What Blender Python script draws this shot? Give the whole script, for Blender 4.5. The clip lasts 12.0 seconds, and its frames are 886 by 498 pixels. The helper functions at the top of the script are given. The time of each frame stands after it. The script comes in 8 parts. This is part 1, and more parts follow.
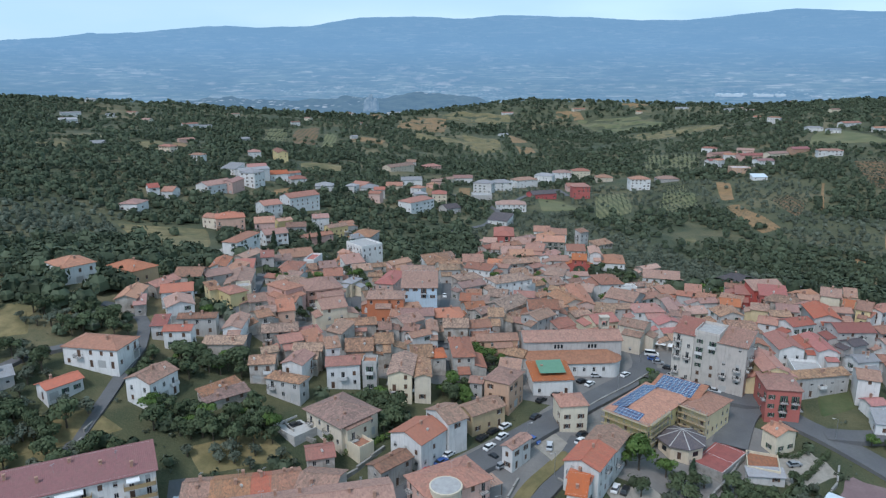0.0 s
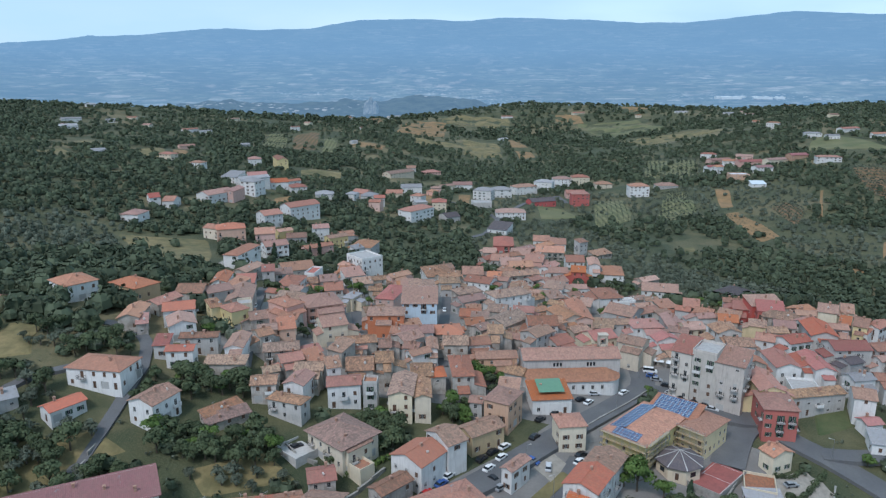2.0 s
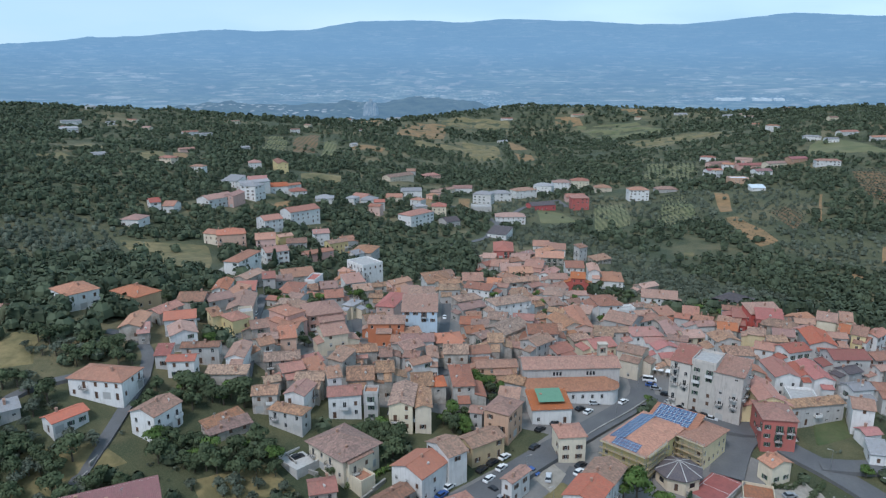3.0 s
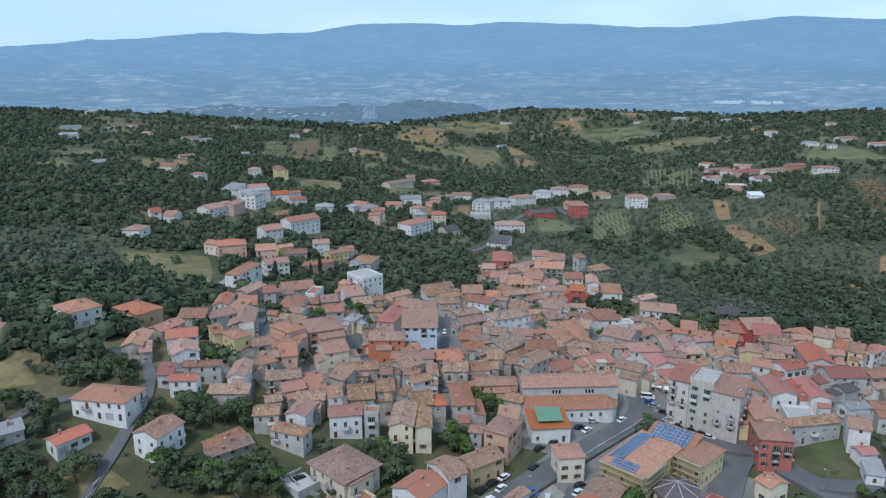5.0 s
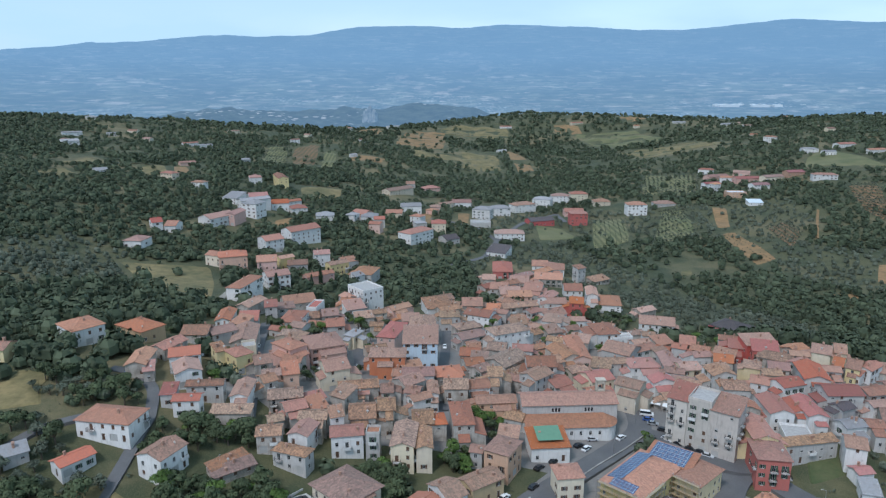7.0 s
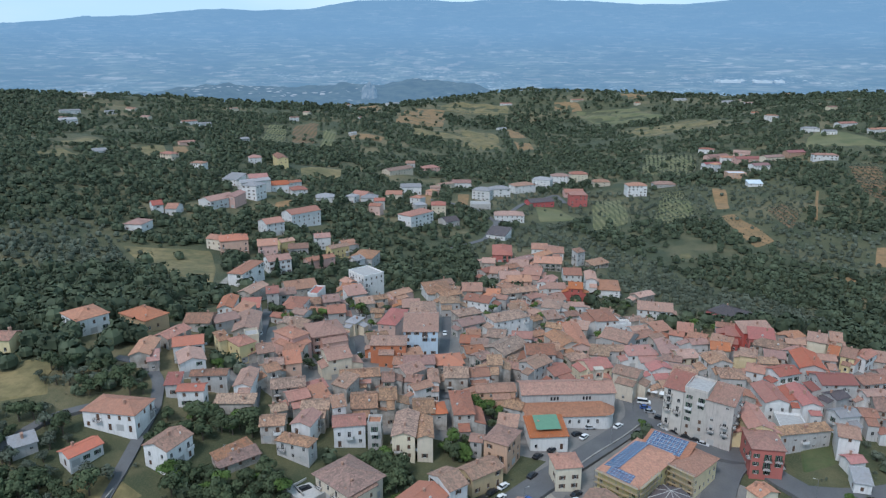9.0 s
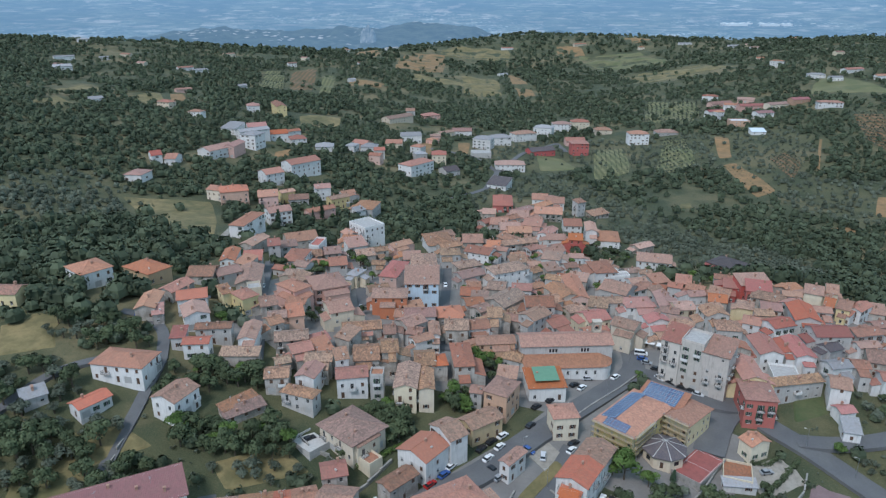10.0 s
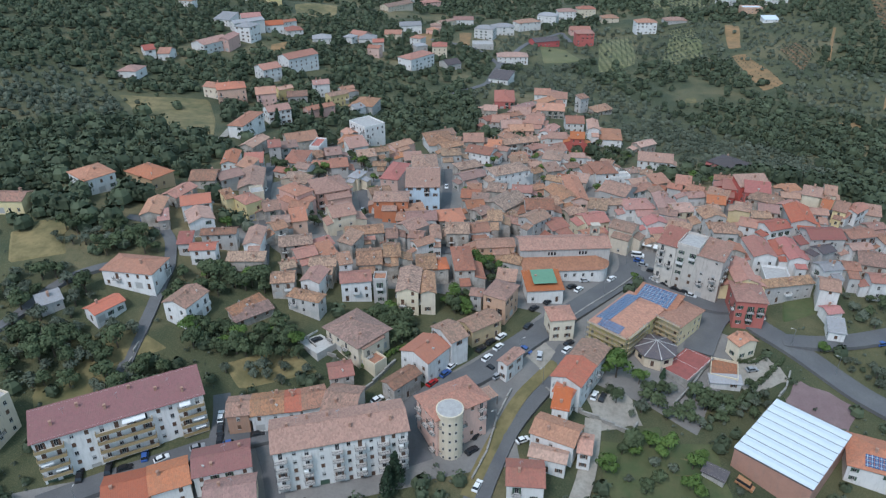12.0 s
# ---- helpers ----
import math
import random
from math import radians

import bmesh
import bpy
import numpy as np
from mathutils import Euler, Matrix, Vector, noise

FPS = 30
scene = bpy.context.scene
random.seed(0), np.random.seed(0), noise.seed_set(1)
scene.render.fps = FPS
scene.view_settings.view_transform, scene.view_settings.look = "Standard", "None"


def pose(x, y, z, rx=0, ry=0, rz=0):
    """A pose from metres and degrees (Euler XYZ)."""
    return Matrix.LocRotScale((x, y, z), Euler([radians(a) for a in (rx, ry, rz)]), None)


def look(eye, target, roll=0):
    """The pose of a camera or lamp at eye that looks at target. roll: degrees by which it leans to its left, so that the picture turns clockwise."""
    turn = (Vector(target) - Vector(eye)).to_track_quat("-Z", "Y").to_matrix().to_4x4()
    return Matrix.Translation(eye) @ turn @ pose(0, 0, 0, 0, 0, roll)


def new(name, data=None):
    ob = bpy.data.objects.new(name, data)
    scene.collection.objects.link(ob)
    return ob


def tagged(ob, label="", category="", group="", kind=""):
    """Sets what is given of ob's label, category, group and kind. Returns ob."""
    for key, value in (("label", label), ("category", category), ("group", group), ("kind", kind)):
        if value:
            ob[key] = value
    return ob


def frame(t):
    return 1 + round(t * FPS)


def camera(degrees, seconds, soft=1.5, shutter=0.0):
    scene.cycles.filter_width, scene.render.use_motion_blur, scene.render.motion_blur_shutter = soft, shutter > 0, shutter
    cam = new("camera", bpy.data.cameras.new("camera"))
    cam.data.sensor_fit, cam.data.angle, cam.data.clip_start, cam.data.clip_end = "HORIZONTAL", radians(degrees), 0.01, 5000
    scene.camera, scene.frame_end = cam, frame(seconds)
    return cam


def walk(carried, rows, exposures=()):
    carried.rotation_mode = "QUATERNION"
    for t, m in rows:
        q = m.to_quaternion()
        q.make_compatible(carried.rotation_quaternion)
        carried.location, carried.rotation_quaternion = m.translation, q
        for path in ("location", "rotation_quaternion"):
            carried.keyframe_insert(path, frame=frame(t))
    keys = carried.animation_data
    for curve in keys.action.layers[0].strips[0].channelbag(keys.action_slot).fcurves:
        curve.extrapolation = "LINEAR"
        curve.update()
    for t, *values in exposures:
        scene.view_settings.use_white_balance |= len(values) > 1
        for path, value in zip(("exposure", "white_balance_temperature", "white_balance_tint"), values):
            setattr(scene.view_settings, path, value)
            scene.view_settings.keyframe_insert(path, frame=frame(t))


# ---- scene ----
cam = camera(64.68, 12.0, soft=1.3)
PATH = (
    (0.0, pose(0.00, 0.00, 115.00, 75.800, 0.031, 0.000)),
    (0.5, pose(-0.03, -0.09, 116.66, 75.804, 0.031, -0.012)),
    (1.0, pose(-0.04, -0.18, 118.24, 75.830, 0.048, -0.026)),
    (1.5, pose(-0.06, -0.24, 119.83, 75.874, 0.037, -0.017)),
    (2.0, pose(-0.05, -0.39, 121.49, 75.907, 0.038, -0.024)),
    (2.5, pose(-0.13, -0.46, 123.12, 75.941, 0.034, -0.030)),
    (3.0, pose(-0.32, -0.57, 124.79, 75.968, 0.001, -0.053)),
    (5.0, pose(-0.58, -1.03, 131.35, 76.093, -0.037, -0.106)),
    (5.5, pose(-0.67, -1.10, 133.08, 76.111, -0.049, -0.112)),
    (6.0, pose(-0.77, -1.15, 134.79, 76.141, -0.067, -0.107)),
    (6.5, pose(-0.84, -1.31, 136.56, 76.154, -0.046, -0.121)),
    (7.0, pose(-0.89, -1.62, 138.14, 76.220, -0.041, -0.129)),
    (8.2, pose(-1.13, -1.96, 141.76, 76.150, -0.084, -0.146)),
    (8.8, pose(-1.26, -2.13, 143.57, 74.900, -0.105, -0.155)),
    (9.0, pose(-1.30, -2.19, 144.17, 74.221, -0.112, -0.158)),
    (9.5, pose(-1.38, -2.29, 145.67, 72.109, -0.086, -0.160)),
    (10.0, pose(-1.43, -2.37, 147.13, 69.861, -0.069, -0.144)),
    (10.5, pose(-1.39, -2.50, 148.61, 67.624, 0.034, -0.170)),
    (11.0, pose(-1.40, -2.59, 150.25, 65.355, 0.041, -0.167)),
    (11.5, pose(-1.32, -2.70, 151.82, 63.122, 0.078, -0.150)),
    (12.0, pose(-1.19, -2.83, 153.40, 60.876, 0.161, -0.116)),
)
walk(cam, PATH, ((0.0, 0.32, 6050, 15), (8.8, 0.33, 6050, 15), (12.0, 0.43, 6050, 15)))

# ---- light ----
world = bpy.data.worlds.new("overcast_sky")
scene.world = world
world.use_nodes = True
_wn = world.node_tree.nodes
_sky = _wn.new("ShaderNodeTexSky")
_sky.sky_type = "NISHITA"
_sky.sun_disc = False
_sky.sun_elevation = radians(48)
_sky.sun_rotation = radians(215)
_sky.altitude = 400
_sky.air_density = 1.0
_sky.dust_density = 0.6
_sky.ozone_density = 2.5
_pos = _wn.new("ShaderNodeTexCoord")
_cl = _wn.new("ShaderNodeTexNoise")
_cl.inputs["Scale"].default_value = 3.0
_cl.inputs["Detail"].default_value = 5
_cr = _wn.new("ShaderNodeMapRange")
_cr.inputs["From Min"].default_value, _cr.inputs["From Max"].default_value = 0.38, 0.62
_cr.inputs["To Min"].default_value, _cr.inputs["To Max"].default_value = 0.50, 0.98
_cm = _wn.new("ShaderNodeMix")
_cm.data_type = "RGBA"
_cm.inputs["B"].default_value = (3.55, 5.30, 6.30, 1)
_wl = world.node_tree.links
_cs = _wn.new("ShaderNodeVectorMath")
_cs.operation = "MULTIPLY"
_cs.inputs[1].default_value = (1.0, 1.0, 4.0)
_wl.new(_pos.outputs["Generated"], _cs.inputs[0])
_wl.new(_cs.outputs[0], _cl.inputs["Vector"])
_wl.new(_cl.outputs["Fac"], _cr.inputs["Value"])
_wl.new(_cr.outputs["Result"], _cm.inputs["Factor"])
_wl.new(_sky.outputs["Color"], _cm.inputs["A"])
_wl.new(_cm.outputs["Result"], _wn["Background"].inputs["Color"])
_wn["Background"].inputs["Strength"].default_value = 0.12
sun = new("sun", bpy.data.lights.new("sun", "SUN"))
sun.data.energy = 1.75
sun.data.angle = radians(14)
sun.data.color = (1.0, 0.97, 0.93)
sun.matrix_world = look((-60, -90, 150), (0, 0, 0))

# ---- land ----
NEAR_HILLS = np.array((
    -4.1, -7.7, -0.5, -0.2, -4.5, -4.3, 5.6, 3.4, 2.5, 3.1, 1.6, 2.6,
    12.9, 11.2, 2.6, 5.3, -1.3, 13.9, 4.3, -1.6, -3.1, 9.9, -5.5, 20.7,
    2.9, 5.4, 0.5, 8.2, -5.7, 3.2, -9.2, 6.4, -8.8, 0.9, 9.6, -2.5))
FAR_HILLS = np.array((
    8.4, -8.4, 17.7, -6.5, -14.0, -16.9, -16.4, 13.3,
    18.2, 11.9, 19.9, -5.7, -3.6, 2.8, -13.7, 3.5,
    7.0, 3.4, -5.4, 3.2, -34.3, 25.0, 8.0, -16.7,
    7.0, 33.7, -17.2, 2.9, -40.4, -13.7, 25.6, -5.1,
    -3.1, 27.5, -9.7, 12.7, 12.3, -20.3, 20.0, 12.4,
    -10.6, -1.4, -11.6, -25.1, -33.4, -45.4, -12.6, 2.2,
    -3.2, 0.2, 3.8, -1.9, 9.7, 19.9, 5.2, -2.3))
_nx, _ny = np.meshgrid(np.arange(-165, 166, 66.0), np.arange(110, 441, 66.0))
_fx, _fy = np.meshgrid(np.arange(-1050, 1051, 300.0), np.arange(420, 2101, 280.0))


def height(x, y):
    """Smooth height of the land: soft mounds round the village, broader hills further out."""
    x, y = np.asarray(x, float), np.asarray(y, float)
    z = 11.28 + -11.64 * x / 1000 + 19.43 * y / 1000
    for a, b, c in zip(_nx.ravel(), _ny.ravel(), NEAR_HILLS):
        z = z + c * np.exp(-((x - a) ** 2 + (y - b) ** 2) / 7688)
    for a, b, c in zip(_fx.ravel(), _fy.ravel(), FAR_HILLS):
        z = z + c * np.exp(-((x - a) ** 2 + (y - b) ** 2) / 145800)
    return z


# ---- materials ----
def nodes(name, rough=0.85, metal=0.0):
    m = bpy.data.materials.new(name)
    m.use_nodes = True
    t = m.node_tree
    b = t.nodes["Principled BSDF"]
    b.inputs["Roughness"].default_value = rough
    b.inputs["Metallic"].default_value = metal
    return m, t, b


def link(t, a, b):
    t.links.new(a, b)


def coords(t, world_space=False):
    if world_space:
        return t.nodes.new("ShaderNodeNewGeometry").outputs["Position"]
    return t.nodes.new("ShaderNodeTexCoord").outputs["Object"]


def stretched(t, vec, sx, sy, sz):
    n = t.nodes.new("ShaderNodeVectorMath")
    n.operation = "MULTIPLY"
    n.inputs[1].default_value = (sx, sy, sz)
    link(t, vec, n.inputs[0])
    return n.outputs[0]


def grain(t, vec, scale, detail=3.0, rough=0.6, lo=0.3, hi=0.7):
    n = t.nodes.new("ShaderNodeTexNoise")
    n.inputs["Scale"].default_value = scale
    n.inputs["Detail"].default_value = detail
    n.inputs["Roughness"].default_value = rough
    link(t, vec, n.inputs["Vector"])
    r = t.nodes.new("ShaderNodeMapRange")
    r.inputs["From Min"].default_value, r.inputs["From Max"].default_value = lo, hi
    link(t, n.outputs["Fac"], r.inputs["Value"])
    return r.outputs["Result"]


def blend(t, fac, a, b, how="MIX"):
    n = t.nodes.new("ShaderNodeMix")
    n.data_type, n.blend_type = "RGBA", how
    for sock, v in ((n.inputs["Factor"], fac), (n.inputs["A"], a), (n.inputs["B"], b)):
        if isinstance(v, (int, float)):
            sock.default_value = v
        elif isinstance(v, tuple):
            sock.default_value = (*v, 1.0)
        else:
            link(t, v, sock)
    return n.outputs["Result"]


def times_value(t, a, k):
    n = t.nodes.new("ShaderNodeMath")
    n.operation = "MULTIPLY"
    link(t, a, n.inputs[0])
    n.inputs[1].default_value = k
    return n.outputs[0]


def bump(t, b, height_out, strength=0.4, dist=0.05):
    n = t.nodes.new("ShaderNodeBump")
    n.inputs["Strength"].default_value = strength
    n.inputs["Distance"].default_value = dist
    link(t, height_out, n.inputs["Height"])
    link(t, n.outputs["Normal"], b.inputs["Normal"])


def own_shift(t, colour, hue=0.02, val=0.25, sat=0.2):
    """A small shift of tone for each object."""
    i = t.nodes.new("ShaderNodeObjectInfo")
    h = t.nodes.new("ShaderNodeHueSaturation")
    for name, amp, mid in (("Hue", hue, 0.5), ("Value", val, 1.0), ("Saturation", sat, 1.0)):
        r = t.nodes.new("ShaderNodeMapRange")
        r.inputs["To Min"].default_value, r.inputs["To Max"].default_value = mid - amp, mid + amp
        src = i.outputs["Random"]
        if name != "Value":
            m = t.nodes.new("ShaderNodeMath")
            m.operation = "MULTIPLY_ADD"
            link(t, src, m.inputs[0])
            m.inputs[1].default_value, m.inputs[2].default_value = (7.31 if name == "Hue" else 13.7), 0.0
            f = t.nodes.new("ShaderNodeMath")
            f.operation = "FRACT"
            link(t, m.outputs[0], f.inputs[0])
            src = f.outputs[0]
        link(t, src, r.inputs["Value"])
        link(t, r.outputs["Result"], h.inputs[name])
    link(t, colour, h.inputs["Color"])
    return h.outputs["Color"]


def roof_tiles(name, main, second, lichen=0.35, mottle=0.5, hue=0.012):
    """Clay pan tiles: each tile a little different, lichen and soot in patches."""
    m, t, b = nodes(name, 0.88)
    v = coords(t)
    tile = t.nodes.new("ShaderNodeTexVoronoi")
    tile.inputs["Scale"].default_value = 2.2
    link(t, stretched(t, v, 1.0, 0.7, 0.4), tile.inputs["Vector"])
    sep = t.nodes.new("ShaderNodeSeparateColor")
    link(t, tile.outputs["Color"], sep.inputs[0])
    c = blend(t, times_value(t, sep.outputs[0], mottle), main, second)
    c = blend(t, times_value(t, grain(t, v, 0.55, 5, 0.65, 0.45, 0.75), lichen), c, (0.24, 0.165, 0.115))
    c = blend(t, times_value(t, grain(t, stretched(t, v, 1.0, 0.35, 1.0), 1.7, 4, 0.6, 0.5, 0.72), lichen * 0.8), c, (0.09, 0.075, 0.06))
    c = blend(t, times_value(t, grain(t, v, 5.0, 3, 0.7, 0.45, 0.8), 0.35), c, (0.36, 0.27, 0.20))
    link(t, own_shift(t, c, hue * 0.6, 0.2, 0.2), b.inputs["Base Color"])
    bump(t, b, grain(t, v, 4.0, 3, 0.6, 0.2, 0.8), 0.5, 0.06)
    return m


def render_coat(name, colour, dirt=0.3, stone=0.0):
    """Plaster with rain streaks, patches of repair and, on old walls, bare stone."""
    m, t, b = nodes(name, 0.9)
    v = coords(t)
    c = blend(t, times_value(t, grain(t, v, 0.35, 4, 0.6, 0.4, 0.7), dirt), colour, tuple(k * 0.62 for k in colour))
    c = blend(t, times_value(t, grain(t, stretched(t, v, 1.0, 1.0, 0.12), 1.6, 4, 0.65, 0.5, 0.75), dirt * 1.1), c, (0.17, 0.155, 0.135))
    c = blend(t, times_value(t, grain(t, v, 7.0, 3, 0.7, 0.4, 0.8), 0.15), c, (0.6, 0.56, 0.5))
    if stone:
        s = t.nodes.new("ShaderNodeTexVoronoi")
        s.inputs["Scale"].default_value = 2.6
        link(t, stretched(t, v, 1.0, 1.0, 1.5), s.inputs["Vector"])
        k = blend(t, s.outputs["Distance"], (0.33, 0.29, 0.24), (0.12, 0.10, 0.085))
        c = blend(t, times_value(t, grain(t, v, 0.28, 3, 0.6, 0.45, 0.62), stone), c, k)
    link(t, own_shift(t, c, 0.008, 0.10, 0.1), b.inputs["Base Color"])
    bump(t, b, grain(t, v, 6.0, 4, 0.65, 0.2, 0.8), 0.25, 0.03)
    return m


def plain(name, colour, rough=0.6, metal=0.0, var=0.25, scale=3.0):
    m, t, b = nodes(name, rough, metal)
    v = coords(t)
    c = blend(t, times_value(t, grain(t, v, scale, 4, 0.6, 0.35, 0.75), var), colour, tuple(k * 0.55 for k in colour))
    link(t, c, b.inputs["Base Color"])
    return m


ROOF = {
    "terracotta": roof_tiles("terracotta_tiles", (0.41, 0.190, 0.122), (0.22, 0.11, 0.08), 0.4, 0.8),
    "orange": roof_tiles("orange_tiles", (0.47, 0.178, 0.100), (0.32, 0.13, 0.08), 0.28, 0.7),
    "bright": roof_tiles("new_orange_tiles", (0.48, 0.150, 0.080), (0.37, 0.125, 0.075), 0.15, 0.6),
    "salmon": roof_tiles("salmon_tiles", (0.47, 0.250, 0.170), (0.29, 0.155, 0.11), 0.3, 0.8),
    "red": roof_tiles("red_tiles", (0.39, 0.135, 0.105), (0.26, 0.10, 0.082), 0.28, 0.7),
    "maroon": roof_tiles("dark_red_tiles", (0.30, 0.115, 0.110), (0.22, 0.095, 0.09), 0.2, 0.5),
    "brown": roof_tiles("old_brown_tiles", (0.37, 0.190, 0.128), (0.17, 0.10, 0.073), 0.55, 0.9),
    "old": roof_tiles("old_mottled_tiles", (0.44, 0.270, 0.178), (0.16, 0.10, 0.072), 0.6, 1.0),
    "rose": roof_tiles("faded_rose_tiles", (0.385, 0.192, 0.145), (0.24, 0.125, 0.10), 0.4, 0.8),
    "dark": roof_tiles("dark_slate_roofing", (0.075, 0.065, 0.075), (0.055, 0.05, 0.055), 0.2, 0.5),
    "grey": roof_tiles("grey_roofing", (0.30, 0.30, 0.31), (0.23, 0.23, 0.24), 0.3, 0.4),
    "white": plain("white_metal_roofing", (0.60, 0.655, 0.69), 0.45, 0.0, 0.18, 0.5),
    "concrete": plain("concrete_terrace", (0.42, 0.40, 0.38), 0.9, 0.0, 0.6, 0.9),
}
WALL = {
    "white": render_coat("white_plaster", (0.68, 0.665, 0.64), 0.3),
    "cream": render_coat("cream_plaster", (0.66, 0.57, 0.43), 0.28),
    "yellow": render_coat("yellow_plaster", (0.66, 0.54, 0.29), 0.25),
    "pink": render_coat("pink_plaster", (0.63, 0.40, 0.33), 0.25),
    "salmon": render_coat("salmon_plaster", (0.60, 0.37, 0.265), 0.28),
    "orange": render_coat("orange_plaster", (0.58, 0.20, 0.075), 0.2),
    "red": render_coat("red_plaster", (0.47, 0.115, 0.10), 0.2),
    "blue": render_coat("pale_blue_plaster", (0.46, 0.57, 0.65), 0.22),
    "grey": render_coat("grey_plaster", (0.46, 0.44, 0.415), 0.45),
    "beige": render_coat("beige_plaster", (0.52, 0.45, 0.37), 0.4),
    "old": render_coat("weathered_stone_wall", (0.47, 0.43, 0.38), 0.55, 0.65),
    "tan": render_coat("tan_plaster", (0.50, 0.37, 0.22), 0.3),
    "offwhite": render_coat("offwhite_plaster", (0.52, 0.475, 0.425), 0.4),
    "brick": render_coat("brick_brown_wall", (0.40, 0.22, 0.15), 0.3),
}
GLASS, _t, _b = nodes("window_glass", 0.08)
_b.inputs["Base Color"].default_value = (0.02, 0.025, 0.03, 1)
FRAME = plain("window_frame_paint", (0.55, 0.52, 0.48), 0.5)
SHUT = {
    "green": plain("green_shutters", (0.05, 0.09, 0.06), 0.6),
    "brown": plain("brown_shutters", (0.12, 0.065, 0.04), 0.6),
    "grey": plain("grey_roller_shutters", (0.42, 0.41, 0.39), 0.6),
}
WOOD = plain("dark_wood", (0.10, 0.055, 0.035), 0.7)
IRON = plain("dark_iron", (0.05, 0.05, 0.055), 0.5, 0.6)
STEEL = plain("galvanised_steel", (0.45, 0.46, 0.47), 0.4, 0.8)
SLAB = plain("concrete_slab", (0.50, 0.48, 0.45), 0.9, 0.0, 0.5, 1.2)
RAIL = plain("ochre_balcony_panels", (0.36, 0.26, 0.13), 0.7)
CLAY = plain("clay_chimney", (0.42, 0.25, 0.18), 0.9, 0.0, 0.5, 4.0)
AWNING = plain("white_awning_cloth", (0.75, 0.75, 0.73), 0.8)


def ground_cover():
    m, t, b = nodes("hill_ground", 0.95)
    v = coords(t, True)
    c = blend(t, grain(t, v, 0.030, 5, 0.6, 0.40, 0.62), (0.032, 0.046, 0.020), (0.088, 0.085, 0.038))
    c = blend(t, times_value(t, grain(t, v, 0.011, 5, 0.6, 0.52, 0.66), 0.75), c, (0.22, 0.17, 0.09))
    c = blend(t, times_value(t, grain(t, v, 0.5, 4, 0.7, 0.4, 0.75), 0.55), c, (0.04, 0.055, 0.022))
    c = blend(t, times_value(t, grain(t, v, 3.0, 3, 0.7, 0.45, 0.8), 0.4), c, (0.24, 0.21, 0.12))
    link(t, c, b.inputs["Base Color"])
    bump(t, b, grain(t, v, 1.2, 5, 0.7, 0.2, 0.8), 0.7, 0.25)
    return m


def surface(name, a, c2, rough=0.92, s1=0.08, s2=1.5, stripes=0.0, third=None):
    m, t, b = nodes(name, rough)
    v = coords(t, not stripes)
    c = blend(t, grain(t, v, s1, 5, 0.6, 0.35, 0.68), a, c2)
    c = blend(t, times_value(t, grain(t, v, s1 * 4, 5, 0.7, 0.45, 0.7), 0.45), c, tuple(k * 0.5 for k in c2))
    c = blend(t, times_value(t, grain(t, v, s2, 4, 0.7, 0.4, 0.75), 0.35), c, third or tuple(k * 0.6 for k in a))
    if stripes:
        w = t.nodes.new("ShaderNodeTexWave")
        w.inputs["Scale"].default_value = stripes
        w.inputs["Distortion"].default_value = 1.2
        w.inputs["Detail"].default_value = 2
        link(t, v, w.inputs["Vector"])
        c = blend(t, times_value(t, w.outputs["Fac"], 0.8), c, (0.07, 0.075, 0.032))
    link(t, c, b.inputs["Base Color"])
    bump(t, b, grain(t, v, s2 * 2, 4, 0.7, 0.2, 0.8), 0.4, 0.08)
    return m


GROUND = ground_cover()
ASPHALT = surface("asphalt", (0.105, 0.105, 0.11), (0.15, 0.148, 0.145), 0.9, 0.12, 2.0)
PAVING = surface("worn_paving", (0.17, 0.16, 0.15), (0.25, 0.235, 0.215), 0.92, 0.1, 1.2)
DRY = surface("dry_grass", (0.25, 0.19, 0.085), (0.10, 0.10, 0.04), 0.95, 0.05, 0.8)
MEADOW = surface("mown_meadow", (0.10, 0.115, 0.045), (0.19, 0.175, 0.085), 0.95, 0.04, 0.6)
LAWN = surface("green_lawn", (0.055, 0.08, 0.028), (0.125, 0.125, 0.055), 0.95, 0.12, 0.8)
SOIL = surface("ochre_soil", (0.31, 0.18, 0.08), (0.19, 0.13, 0.06), 0.95, 0.05, 0.7)
PLOUGHED = surface("ploughed_soil", (0.25, 0.13, 0.065), (0.15, 0.10, 0.05), 0.95, 0.05, 0.7, 0.045)
VINES = surface("vineyard_rows", (0.22, 0.20, 0.10), (0.13, 0.15, 0.06), 0.95, 0.05, 0.7, 0.055)
GRAVEL = surface("pale_gravel", (0.36, 0.33, 0.28), (0.28, 0.25, 0.21), 0.95, 0.15, 2.0)
COURT = surface("red_court", (0.34, 0.10, 0.085), (0.29, 0.095, 0.08), 0.85, 0.15, 1.5)
MAROONPAVE = surface("dark_red_paving", (0.19, 0.125, 0.125), (0.24, 0.17, 0.165), 0.92, 0.15, 1.5)
WALLSTONE = surface("concrete_retaining_wall", (0.36, 0.34, 0.31), (0.24, 0.225, 0.20), 0.92, 0.25, 1.5)
PAINT = plain("white_road_paint", (0.7, 0.7, 0.68), 0.8)


